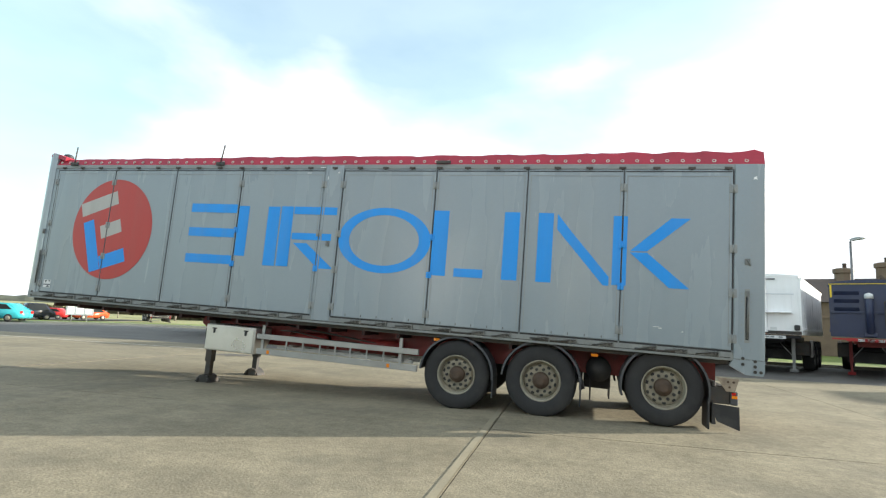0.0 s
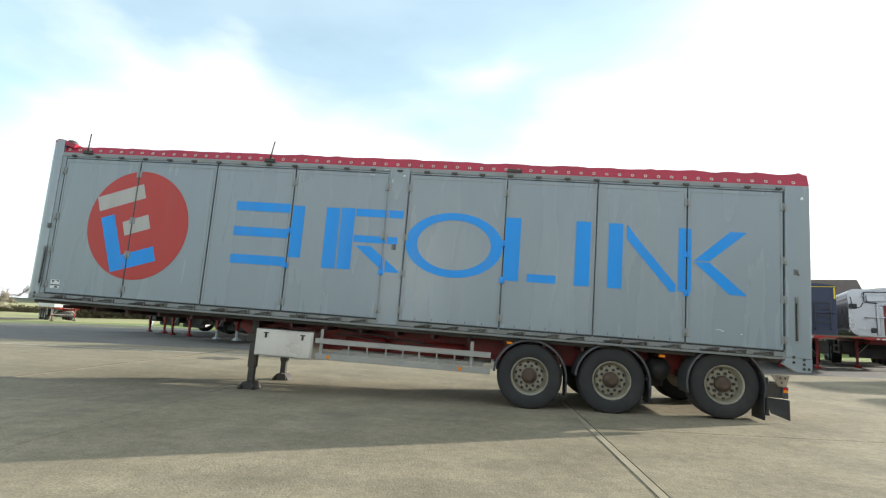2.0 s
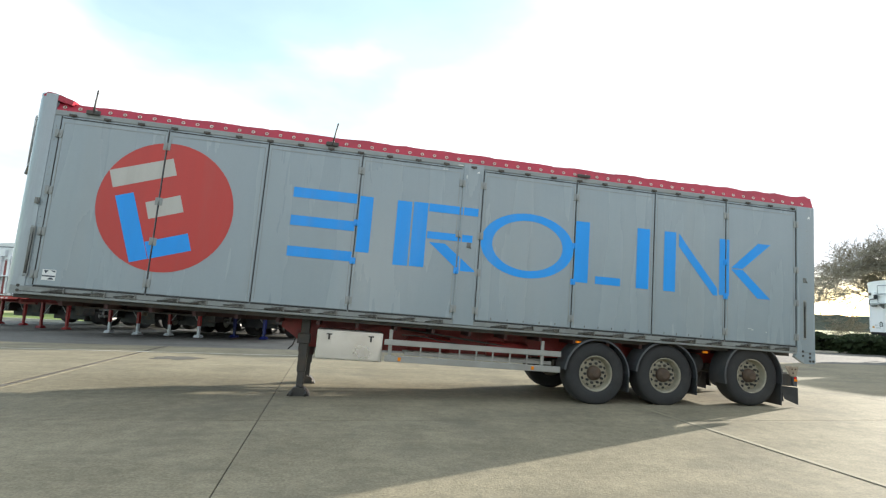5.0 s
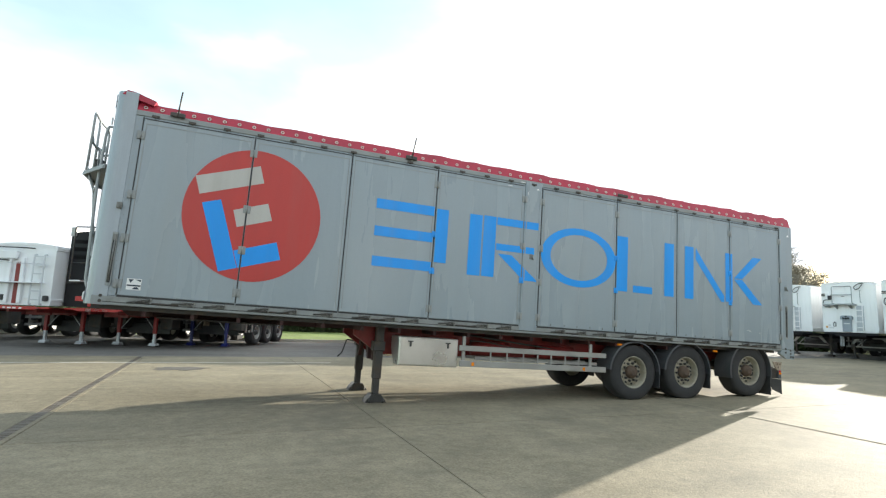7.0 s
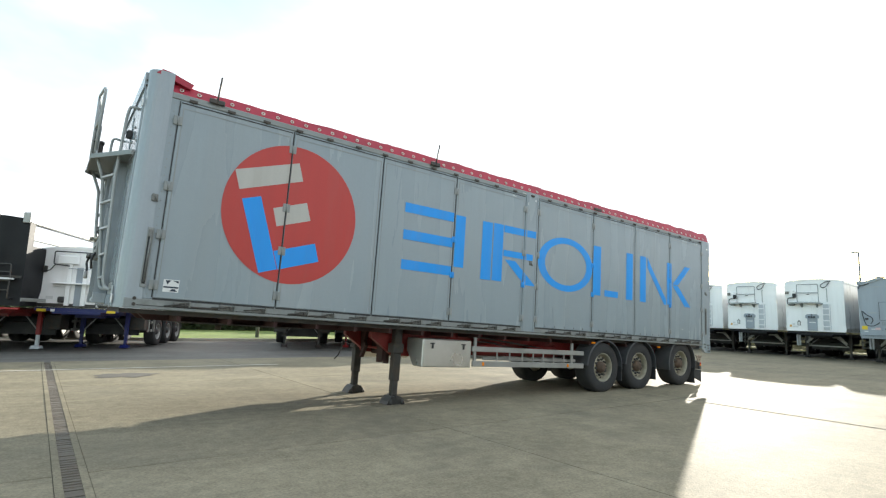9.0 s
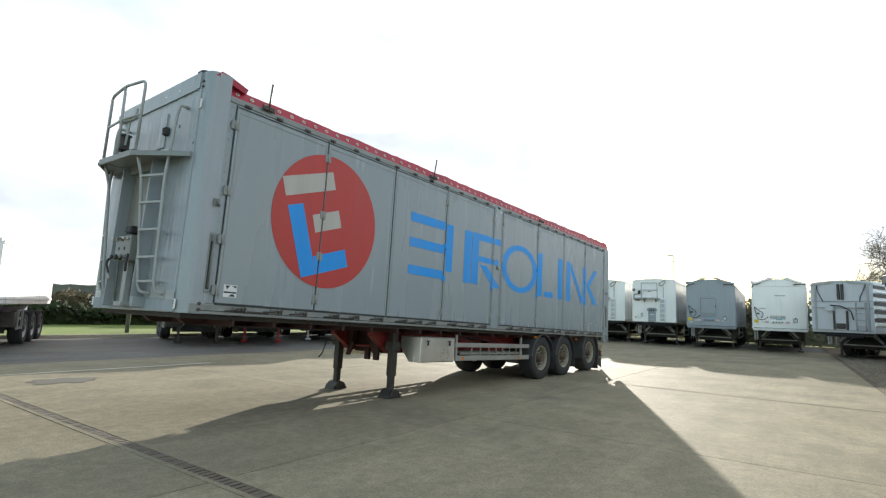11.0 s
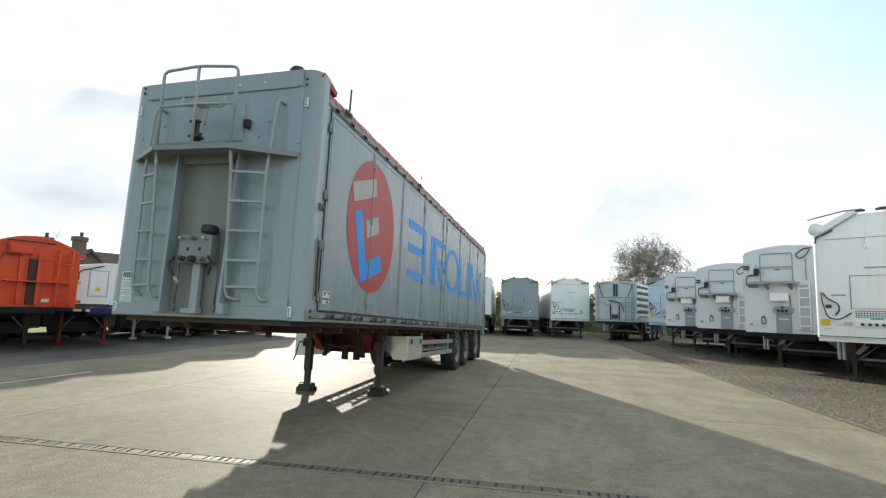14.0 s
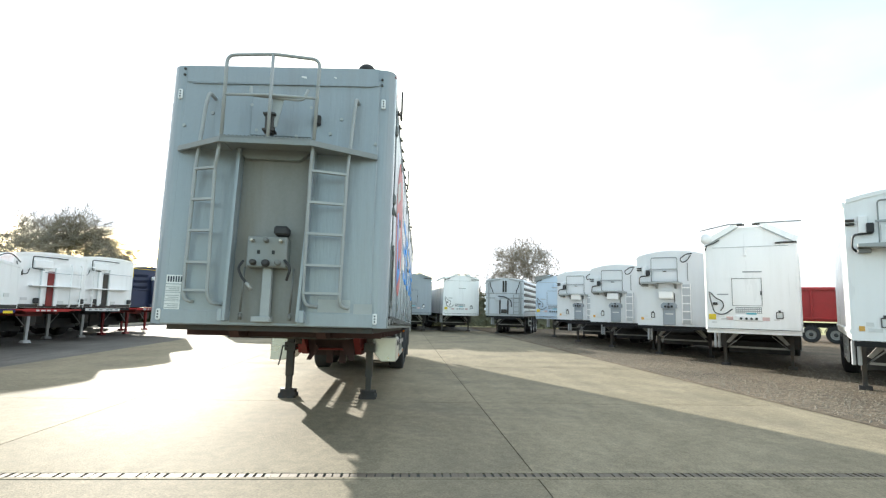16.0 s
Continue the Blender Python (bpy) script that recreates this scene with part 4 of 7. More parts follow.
# sheeting motor on the roof corner
bm = B()
lathe(bm, (0.17, 0.35, TOP + 0.25), (0, 0, 1), [(0, 0.10), (0.05, 0.10), (0.085, 0.07), (0.10, 0.02)], 14)
box(bm, 0.08, 0.21, TOP + 0.20, 0.28, 0.50, TOP + 0.26, 0.01)
part("sheet_motor", bm, PLASTIC, trailer, "black sheeting motor")
bm = B()
tube(bm, [(0.27, 0.1 + 0.02 * k, TOP + 0.10 + 0.02 * math.sin(k)) for k in range(20)], 0.03, 6)
part("rolled_sheet", bm, RED_TARP, trailer)

# ---- chassis ----
bm = B()
for y in (0.72, 1.72):
    prism(bm, [(0.4, -0.06), (3.9, -0.06), (3.9, -0.12), (3.4, -0.14), (0.5, -0.14)], "y", y, y + 0.11)
part("neck_beam", bm, NECK, trailer, "near-black neck beams")
bm = B()
for y in (0.72, 1.72):
    prism(bm, [(3.902, -0.06), (13.1, -0.06), (13.1, -0.34), (12.7, -0.42), (9.0, -0.42), (4.8, -0.52), (4.35, -0.52), (3.902, -0.22)], "y", y, y + 0.11)
for x in (4.6, 6.2, 8.0, 9.0, 11.4, 13.0):
    box(bm, x, 0.83, -0.36, x + 0.1, 1.72, -0.1)
part("chassis_beam", bm, RED_CHASSIS, trailer, "dirty dark red chassis beams")
# gussets inboard of the landing legs and the dark plate between them
for y0, y1, y2 in ((0.84, 1.06, 0.92), (1.50, 1.715, 1.64)):
    bm = B()
    prism(bm, [(y0, -0.135), (y1, -0.135), (y1 if y0 < 1 else y0, -0.40), (y2, -0.62), (y0 if y0 < 1 else y1, -0.62)], "x", 4.20, 4.26)
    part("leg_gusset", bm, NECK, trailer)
bm = B()
box(bm, 4.45, 0.835, -0.54, 4.50, 1.715, -0.135)
box(bm, 4.38, 1.02, -0.68, 4.45, 1.14, -0.40, 0.008)
box(bm, 4.38, 1.26, -0.68, 4.45, 1.38, -0.40, 0.008)
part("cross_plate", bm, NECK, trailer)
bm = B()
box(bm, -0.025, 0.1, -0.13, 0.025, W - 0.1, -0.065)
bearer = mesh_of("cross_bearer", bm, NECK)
for k in range(20):
    shared("cross_bearer", bearer, trailer, pose(0.8 + 0.62 * k, 0, 0))
bm = B()
box(bm, 0.9, 0.55, -0.155, 2.6, 2.0, -0.135)
cyl(bm, (1.55, 1.275, -0.155), (1.55, 1.275, -0.24), 0.045, 12)
part("king_pin_plate", bm, STEEL, trailer)
# landing legs
for y in (0.56, 2.03):
    bm = B()
    box(bm, 4.24, y - 0.065, -0.92, 4.38, y + 0.065, -0.05, 0.008)
    box(bm, 4.255, y - 0.05, -1.22, 4.365, y + 0.05, -0.9, 0.006)
    box(bm, 4.20, y - 0.10, -0.46, 4.40, y + 0.10, -0.30, 0.008)
    leg = part("landing_leg", bm, STEEL, trailer, "dark worn landing leg")
    bm = B()
    prism(bm, [(4.13, -1.305), (4.49, -1.305), (4.46, -1.25), (4.39, -1.17), (4.23, -1.17), (4.16, -1.25)], "y", y - 0.13, y + 0.13)
    cyl(bm, (4.31, y - 0.15, -1.18), (4.31, y + 0.15, -1.18), 0.032, 8)
    for dx in (-0.11, 0.11):
        for dy in (-0.14, 0.14):
            cyl(bm, (4.31 + dx, y + dy, -1.31), (4.31 + dx, y + dy, -1.22), 0.022, 6)
    part("leg_foot", bm, STEEL, leg)
bm = B()
cyl(bm, (4.31, 0.56, -0.42), (4.31, 2.03, -0.42), 0.022, 8)
prism(bm, [(4.1, -0.12), (4.45, -0.12), (4.45, -0.50), (4.30, -0.50)], "y", 0.74, 0.80)
prism(bm, [(4.1, -0.12), (4.45, -0.12), (4.45, -0.50), (4.30, -0.50)], "y", 1.83, 1.89)
part("leg_brace", bm, RED_CHASSIS, trailer)
bm = B()
tube(bm, round_path([(4.30, 2.05, -0.40), (4.05, 2.12, -0.36), (3.98, 2.14, -0.62), (3.90, 2.14, -0.70)], 0.03), 0.013, 6)
part("crank_handle", bm, STEEL, trailer)
# tool box with two latches, and its twin on the far side
for y0, y1 in ((0.08, 0.58), (W - 0.58, W - 0.08)):
    bm = B()
    prism(bm, [(y0, -0.185), (y1, -0.185), (y1, -0.40), (y1 - 0.22, -0.65), (y0, -0.65)] if y0 < 1 else [(y0, -0.185), (y1, -0.185), (y1, -0.65), (y0 + 0.22, -0.65), (y0, -0.40)], "x", 4.53, 5.57)
    bmesh.ops.bevel(bm, geom=bm.edges[:], offset=0.012, segments=1, affect="EDGES")
    tool = part("tool_box", bm, BOX_ALU, trailer, "bare steel tool box with black latches")
    if y0 < 1:
        for x in (4.72, 5.38):
            bm = B()
            lathe(bm, (x, 0.082, -0.30), (0, -1, 0), [(0, 0.062), (0.006, 0.062), (0.006, 0.045), (0.003, 0.043)], 16)
            box(bm, x - 0.045, 0.055, -0.265, x + 0.045, 0.08, -0.245, 0.003)
            box(bm, x - 0.014, 0.045, -0.34, x + 0.014, 0.08, -0.26, 0.003)
            part("latch", bm, PLASTIC, tool)
        bm = B()
        box(bm, 4.56, 0.068, -0.63, 5.54, 0.079, -0.21, 0.004)
        part("lid", bm, BOX_ALU, tool)
# side guard: two rails, hangers, small uprights (a ladder stowed behind)
for side, s in ((0.10, 1), (W - 0.10, -1)):
    bm = B()
    box(bm, 5.60, side - 0.02, -0.365, 8.62, side + 0.02, -0.275, 0.005)
    guard = part("side_guard", bm, ALU, trailer, "bare aluminium side guard rails")
    bm = B()
    box(bm, 5.62, side - 0.02, -0.63, 8.62, side + 0.02, -0.53, 0.005)
    part("rail", bm, ALU, guard)
    for x in (5.70, 8.30):
        bm = B()
        box(bm, x - 0.028, side + 0.02 * s, -0.63, x + 0.028, side + 0.06 * s, -0.12, 0.004)
        part("hanger", bm, ALU, guard)
    for x in (6.2, 6.52, 6.85, 7.14, 7.42, 7.72, 8.02):
        bm = B()
        box(bm, x - 0.012, side - 0.008, -0.535, x + 0.012, side + 0.008, -0.36)
        part("upright", bm, ALU, guard)
    bm = B()
    box(bm, 5.95, side + 0.10 * s, -0.52, 8.5, side + 0.13 * s, -0.46, 0.004)
    box(bm, 5.95, side + 0.48 * s, -0.52, 8.5, side + 0.51 * s, -0.46, 0.004)
    for x in [6.1 + 0.28 * k for k in range(9)]:
        box(bm, x, side + 0.13 * s, -0.505, x + 0.03, side + 0.48 * s, -0.475)
    part("stowed_ladder", bm, ALU, guard)
    if s > 0:
        for x in (5.86, 8.12):
            bm = B()
            box(bm, x - 0.025, side - 0.03, -0.61, x + 0.025, side - 0.018, -0.55, 0.004)
            part("reflector", bm, AMBER, guard, "amber side reflector")
# wheels
bm = B()
lathe(bm, (0, 0, 0), (0, -1, 0), [(-0.20, 0.29), (-0.20, 0.44), (-0.175, 0.515), (-0.12, 0.532), (0.12, 0.532), (0.165, 0.522), (0.19, 0.48), (0.198, 0.41), (0.196, 0.36), (0.185, 0.318), (0.165, 0.295), (0.15, 0.292)], 48, False)
tyre_me = mesh_of("tyre", bm, RUBBER)
bm = B()
lathe(bm, (0, 0, 0), (0, -1, 0), [(-0.16, 0.286), (0.150, 0.290), (0.176, 0.306), (0.182, 0.298), (0.170, 0.284), (0.10, 0.276), (0.055, 0.268), (0.045, 0.258), (0.058, 0.246), (0.080, 0.235), (0.084, 0.20), (0.078, 0.15), (0.078, 0.10)], 48)
rim_me = mesh_of("rim", bm, RIM)
# flat black discs put the dark of the hand-holes into the colour
bm = B()
for da in (-0.04, 0.04):
    lathe(bm, (0.222 * math.cos(da), -0.077, 0.222 * math.sin(da)), (0, -1, 0), [(0, 0.019), (0.007, 0.019)], 10)
hole_me = mesh_of("rim_hole", bm, LINE_DARK)
# black ring puts the groove's shade into the colour
bm = B()
lathe(bm, (0, 0, 0), (0, -1, 0), [(0.0455, 0.268), (0.0465, 0.2575)], 40, False)
groove_me = mesh_of("rim_groove", bm, LINE_DARK)
bm = B()
lathe(bm, (0, 0, 0), (0, -1, 0), [(0.05, 0.128), (0.10, 0.126), (0.155, 0.112), (0.165, 0.085), (0.185, 0.075), (0.192, 0.05)], 20)
hub_me = mesh_of("hub", bm, HUB)
bm = B()
cyl(bm, (0.168, -0.078, 0), (0.168, -0.125, 0), 0.023, 6)
nut_me = mesh_of("wheel_nut", bm, PLASTIC)
AXLES = ((9.27, -0.603), (10.58, -0.557), (12.31, -0.466))
for k, (x, z) in enumerate(AXLES):
    for y, turn in ((0.26, 0), (W - 0.26, 180)):
        wheel = shared("wheel", tyre_me, trailer, pose(x, y, z, 0, 0, turn) @ pose(0, 0, 0, 0, 37 * k + 11, 0))
        for nm, me in (("rim", rim_me), ("rim_groove", groove_me), ("hub", hub_me)):
            shared(nm, me, wheel)
        for q in range(10):
            shared("rim_hole", hole_me, wheel, pose(0, 0, 0, 0, 36 * q, 0))
            shared("wheel_nut", nut_me, wheel, pose(0, 0, 0, 0, 36 * q + 18, 0))
    bm = B()
    cyl(bm, (x, 0.4, z), (x, W - 0.4, z), 0.07, 10)
    for y in (0.68, W - 0.68):
        lathe(bm, (x - 0.25, y, z - 0.02), (0, 0, 1), [(0, 0.11), (0.1, 0.13), (0.2, 0.11)], 12)
        box(bm, x - 0.55, y - 0.05, z + 0.02, x + 0.1, y + 0.05, z + 0.14)
    part("axle", bm, STEEL, trailer)
# air tank and mud flaps added to block light between second and third axle
bm = B()
lathe(bm, (11.42, 0.42, -0.33), (0, 1, 0), [(0, 0.03), (0.05, 0.19), (1.66, 0.19), (1.71, 0.03)], 16)
part("air_tank", bm, PLASTIC, trailer)
for x, y0, y1, z0, z1 in ((11.30, 0.50, 1.05, -0.80, -0.2), (11.30, W - 1.05, W - 0.50, -0.80, -0.2), (11.64, W - 0.50, W - 0.04, -0.95, -0.12)):
    bm = B()
    box(bm, x, y0, z0, x + 0.02, y1, z1)
    part("mud_flap", bm, PLASTIC, trailer)
# mudguards
def mudguard(x, z, y, a0, a1, flap, s):
    bm = B()
    n, r0, r1 = 18, 0.59, 0.605
    ys = [(y - 0.22 * 1, 0.0), (y + 0.20, 0.0)]
    last = None
    for k in range(n + 1):
        a = radians(a0 + (a1 - a0) * k / n)
        row = []
        for yy, r in ((y - 0.22, 0.57), (y - 0.21, 0.60), (y + 0.20, 0.60), (y + 0.20, 0.585), (y - 0.20, 0.585), (y - 0.205, 0.57)):
            row.append(bm.verts.new((x + r * math.cos(a), yy, z + r * math.sin(a))))
        if last:
            for i in range(6):
                f = bm.faces.new((last[i], last[(i + 1) % 6], row[(i + 1) % 6], row[i]))
        else:
            bm.faces.new(row)
        last = row
    bm.faces.new(last[::-1])
    g = part("mudguard", bm, MUDGUARD, trailer, "black plastic mudguard")
    if flap:
        bm = B()
        a = radians(a0)
        px, pz = x + 0.59 * math.cos(a), z + 0.59 * math.sin(a)
        box(bm, px - 0.01, y - 0.20, pz - flap, px + 0.012, y + 0.2, pz + 0.05)
        part("spray_flap", bm, PLASTIC, g)


for y, s in ((0.24, 1), (W - 0.24, -1)):
    mudguard(9.27, -0.603, y, -2, 176, 0.26, s)
    mudguard(10.58, -0.557, y, -6, 176, 0.24, s)
    mudguard(12.31, -0.466, y, -14, 52, 0.34, s)
    mudguard(12.31, -0.466, y, 118, 196, 0.0, s)
# rear: bumper, lamps, flap
bm = B()
box(bm, 12.98, 0.15, -0.50, 13.12, W - 0.15, -0.36, 0.01)
box(bm, 12.98, 0.75, -0.45, 13.10, 0.85, -0.05)
box(bm, 12.98, 1.70, -0.45, 13.10, 1.80, -0.05)
part("rear_bumper", bm, STEEL, trailer)
bm = B()
prism(bm, [(12.98, -0.24), (13.26, -0.24), (13.21, -0.42), (13.10, -0.42)], "y", 0.05, 0.07)
plate = part("lamp_plate", bm, RUSTY_PLATE, trailer, "rusty pale lamp plate with bolt holes")
for x, z in ((13.12, -0.29), (13.19, -0.29), (13.14, -0.36)):
    bm = B()
    cyl(bm, (x, 0.05, z), (x, 0.044, z), 0.016, 8)
    part("bolt", bm, HUB, plate)
bm = B()
box(bm, 12.90, 0.10, -0.60, 13.16, 0.24, -0.38, 0.01)
box(bm, 12.93, 0.10, -0.38, 12.98, 0.5, -0.30, 0.01)
part("lamp_bracket", bm, STEEL, trailer)
bm = B()
box(bm, 13.16, 0.06, -0.60, 13.25, 0.24, -0.42, 0.01)
tail = part("tail_lamp", bm, MUDGUARD, trailer, "red and amber tail lamp")
bm = B()
box(bm, 13.17, 0.052, -0.51, 13.24, 0.062, -0.47, 0.004)
part("amber_lens", bm, AMBER, tail)
bm = B()
box(bm, 13.17, 0.052, -0.465, 13.22, 0.062, -0.43, 0.004)
part("red_lens", bm, RED_LENS, tail)
for y0, y1 in ((0.08, 0.5), (W - 0.5, W - 0.08)):
    bm = B()
    prism(bm, [(12.93, -0.60), (13.27, -0.62), (13.28, -0.93), (13.0, -0.84), (12.93, -0.70)], "y", y0, y0 + 0.012)
    part("mud_flap_side", bm, PLASTIC, trailer)
    bm = B()
    prism(bm, [(12.93, -0.56), (12.945, -0.56), (12.985, -0.88), (12.935, -0.88)], "y", y0 + 0.014, y1)
    part("mud_flap", bm, PLASTIC, trailer)
# dark drums and boxes added to block the sun ahead of the third axle
for y in (0.9, W - 1.1):
    bm = B()
    lathe(bm, (11.36, y, -0.50), (0, 1, 0), [(0, 0.06), (0.02, 0.14), (0.18, 0.14), (0.20, 0.06)], 14)
    box(bm, 11.2, y, -0.66, 11.62, y + 0.16, -0.34, 0.02)
    part("air_spring", bm, PLASTIC, trailer)
bm = B()
tube(bm, round_path([(11.05, 0.2, -0.30), (11.10, 0.2, -0.52), (11.16, 0.2, -0.46), (11.2, 0.2, -0.62)], 0.05), 0.035, 8)
part("brake_hose", bm, PLASTIC, trailer)
for x, z in ((8.92, -0.06), (11.35, -0.07)):
    bm = B()
    box(bm, x - 0.05, 0.06, z - 0.05, x + 0.05, 0.10, z - 0.01, 0.006)
    part("side_lamp", bm, AMBER, trailer, "amber side marker lamp")
bm = B()
tube(bm, [(5.9 + 0.2 * k, 0.35, -0.20 - 0.015 * k + 0.02 * math.sin(k)) for k in range(13)], 0.012, 6)
tube(bm, [(5.9, 0.5, -0.1), (7.2, 0.45, -0.22), (8.4, 0.45, -0.34)], 0.016, 6)
part("air_line", bm, STEEL, trailer)
for x in (6.0, 7.4):
    bm = B()
    lathe(bm, (x, 0.55, -0.33), (1, 0, 0), [(0, 0.02), (0.03, 0.13), (0.75, 0.13), (0.78, 0.02)], 16)
    part("air_tank", bm, RED_CHASSIS, trailer)


# ---- parked trailers ----
rim_grey, hub_grey = rim_me.copy(), hub_me.copy()
rim_grey.materials[0] = ALU
hub_grey.materials[0] = PLASTIC


def local_wheel(parent, x, y, z, turn):
    w = shared("wheel", tyre_me, parent, pose(x, y, z, 0, 0, turn))
    shared("rim", rim_grey, w)
    shared("hub", hub_grey, w)


def legs_and_wheels(t, chassis, leg_mat, length, leg_x=2.3, boxes=True, foot=STEEL, guard=True, leg_y=0.72):
    """Chassis beams, landing legs and three axles of a parked trailer; front at x=0, heading -x, centred on y."""
    bm = B()
    for y in (-0.55, 0.45):
        prism(bm, [(0.3, 1.28), (length - 0.3, 1.28), (length - 0.3, 0.98), (3.2, 0.98), (2.6, 1.14), (0.3, 1.14)], "y", y, y + 0.1)
    for x in (1.0, 2.2, 4.0, 6.0, length - 3.4, length - 1.0):
        box(bm, x, -0.45, 1.05, x + 0.1, 0.45, 1.25)
    # red beams take a darker red: dirt and under-body shade in one colour
    part("chassis_beam", bm, RED_CHASSIS if chassis is RED_BRIGHT else chassis, t)
    for y in (-leg_y, leg_y):
        bm = B()
        box(bm, leg_x - 0.06, y - 0.06, 0.45, leg_x + 0.06, y + 0.06, 1.25, 0.006)
        leg = part("landing_leg", bm, leg_mat, t)
        bm = B()
        box(bm, leg_x - 0.045, y - 0.045, 0.08, leg_x + 0.045, y + 0.045, 0.46)
        prism(bm, [(leg_x - 0.16, 0.0), (leg_x + 0.16, 0.0), (leg_x + 0.07, 0.1), (leg_x - 0.07, 0.1)], "y", y - 0.13, y + 0.13)
        part("leg_foot", bm, foot, leg)
        bm = B()
        cyl(bm, (leg_x + 0.02, y, 0.55), (leg_x + 0.02, y * 0.35, 1.1), 0.02, 6)
        part("leg_brace", bm, POST, leg)
    for k in range(3):
        x = length - 4.0 + 1.31 * k
        for y, turn in ((-1.02, 0), (1.02, 180)):
            local_wheel(t, x, y, 0.537, turn)
            bm = B()
            n = 10
            for i in range(n):
                a, b = radians(8 + 164 * i / n), radians(8 + 164 * (i + 1) / n)
                prism(bm, [(x + 0.585 * math.cos(a), 0.537 + 0.585 * math.sin(a)), (x + 0.585 * math.cos(b), 0.537 + 0.585 * math.sin(b)),
                           (x + 0.605 * math.cos(b), 0.537 + 0.605 * math.sin(b)), (x + 0.605 * math.cos(a), 0.537 + 0.605 * math.sin(a))], "y", y - 0.2, y + 0.2)
            part("mudguard", bm, PLASTIC, t)
        bm = B()
        cyl(bm, (x, -0.9, 0.537), (x, 0.9, 0.537), 0.07, 8)
        part("axle", bm, STEEL, t)
    for x in (3.3, 4.3):
        bm = B()
        lathe(bm, (x, -0.95, 0.92), (0, 1, 0), [(0, 0.03), (0.04, 0.17), (1.86, 0.17), (1.9, 0.03)], 12)
        part("air_tank", bm, PLASTIC, t)
    # added dark panel that blocks the sunlit view beneath the body
    bm = B()
    box(bm, 3.0, -0.9, 0.42, 3.08, 0.9, 0.82, 0.01)
    part("dark_blocking_panel", bm, PLASTIC, t)
    if guard:
        for y in (-1.2, 1.2):
            bm = B()
            for z in (0.55, 0.85):
                box(bm, 3.4, y - 0.02, z, length - 4.9, y + 0.02, z + 0.1)
            for x in (3.6, length - 5.2):
                box(bm, x, y - 0.03, 0.55, x + 0.06, y + 0.03, 1.2)
            part("side_guard", bm, ALU, t)
    if boxes:
        for y in (-0.95, 0.95):
            bm = B()
            box(bm, leg_x + 0.3, y - 0.25, 0.62, leg_x + 0.9, y + 0.25, 1.12, 0.02)
            part("tool_box", bm, STEEL, t)


def front_ladder(parent, x, y, z0, z1, mat, w=0.36, backing=None):
    bm = B()
    for dy in (-w / 2, w / 2):
        tube(bm, round_path([(x + 0.1, y + dy, z1), (x, y + dy, z1), (x, y + dy, z0), (x + 0.1, y + dy, z0)], 0.05, 3), 0.026, 6)
    ladder = part("ladder", bm, mat, parent)
    k = z0 + 0.15
    while k < z1 - 0.05:
        bm = B()
        box(bm, x - 0.03, y - w / 2, k - 0.02, x + 0.02, y + w / 2, k + 0.02)
        part("rung", bm, mat, ladder)
        k += 0.29
    if backing:
        bm = B()
        box(bm, -0.012, y - w / 2 - 0.02, z0 - 0.02, -0.004, y + w / 2 + 0.02, z1)
        part("kick_plate", bm, backing, parent)


def under_frame(t, x=2.1):
    """Pale alloy frame with hanging boxes under the nose."""
    bm = B()
    box(bm, x, -0.62, 1.06, x + 0.1, 0.62, 1.16)
    for s in (-1, 1):
        prism(bm, [(s * 0.62, 1.16), (s * 0.52, 1.06), (s * 0.82, 0.76), (s * 0.90, 0.80)], "x", x, x + 0.1)
    box(bm, x + 0.3, -0.85, 0.60, x + 0.36, 0.85, 0.66)
    part("leg_frame", bm, ALU, t, "pale alloy frame between the landing legs")
    for y in (1.02, 1.13):
        bm = B()
        box(bm, x - 0.45, y, 0.62, x - 0.37, y + 0.08, 1.18, 0.02)
        part("chock_holder", bm, PALE, t)


def hoses(parent, x, y, z, flip=1):
    for path in ([(x, y, z + 0.42), (x - 0.06, y + 0.03 * flip, z + 0.2), (x - 0.07, y + 0.14 * flip, z - 0.24), (x - 0.06, y + 0.40 * flip, z - 0.28), (x, y + 0.62 * flip, z - 0.10)],
                 [(x, y + 0.04 * flip, z + 0.40), (x - 0.06, y + 0.18 * flip, z + 0.22), (x - 0.05, y + 0.36 * flip, z + 0.14), (x - 0.04, y + 0.40 * flip, z - 0.02), (x, y + 0.30 * flip, z - 0.16)]):
        bm = B()
        tube(bm, round_path(path, 0.14), 0.016, 6)
        part("hose", bm, PLASTIC, parent, "black looped air hose")
    bm = B()
    box(bm, x - 0.06, y + 0.10 * flip, z + 0.02, x + 0.02, y + 0.22 * flip, z + 0.10, 0.01) if flip > 0 else box(bm, x - 0.06, y - 0.22, z + 0.02, x + 0.02, y - 0.10, z + 0.10, 0.01)
    part("coupling", bm, STEEL, parent)


def framed_label(body, y, z, w=0.16, h=0.2):
    """Thin dark frame with a handle over a pale card."""
    bm = B()
    for y0, z0, y1, z1 in ((y - w / 2, z, y + w / 2, z + 0.02), (y - w / 2, z + h - 0.02, y + w / 2, z + h), (y - w / 2, z, y - w / 2 + 0.02, z + h), (y + w / 2 - 0.02, z, y + w / 2, z + h)):
        box(bm, -0.03, y0, z0, 0.0, y1, z1)
    box(bm, -0.03, y - 0.03, z + h, 0.0, y + 0.03, z + h + 0.05)
    frame_ob = part("label_frame", bm, STEEL, body)
    bm = B()
    box(bm, -0.012, y - w / 2 + 0.021, z + 0.021, -0.002, y + w / 2 - 0.021, z + h - 0.021)
    part("label_panel", bm, STICKER, frame_ob)


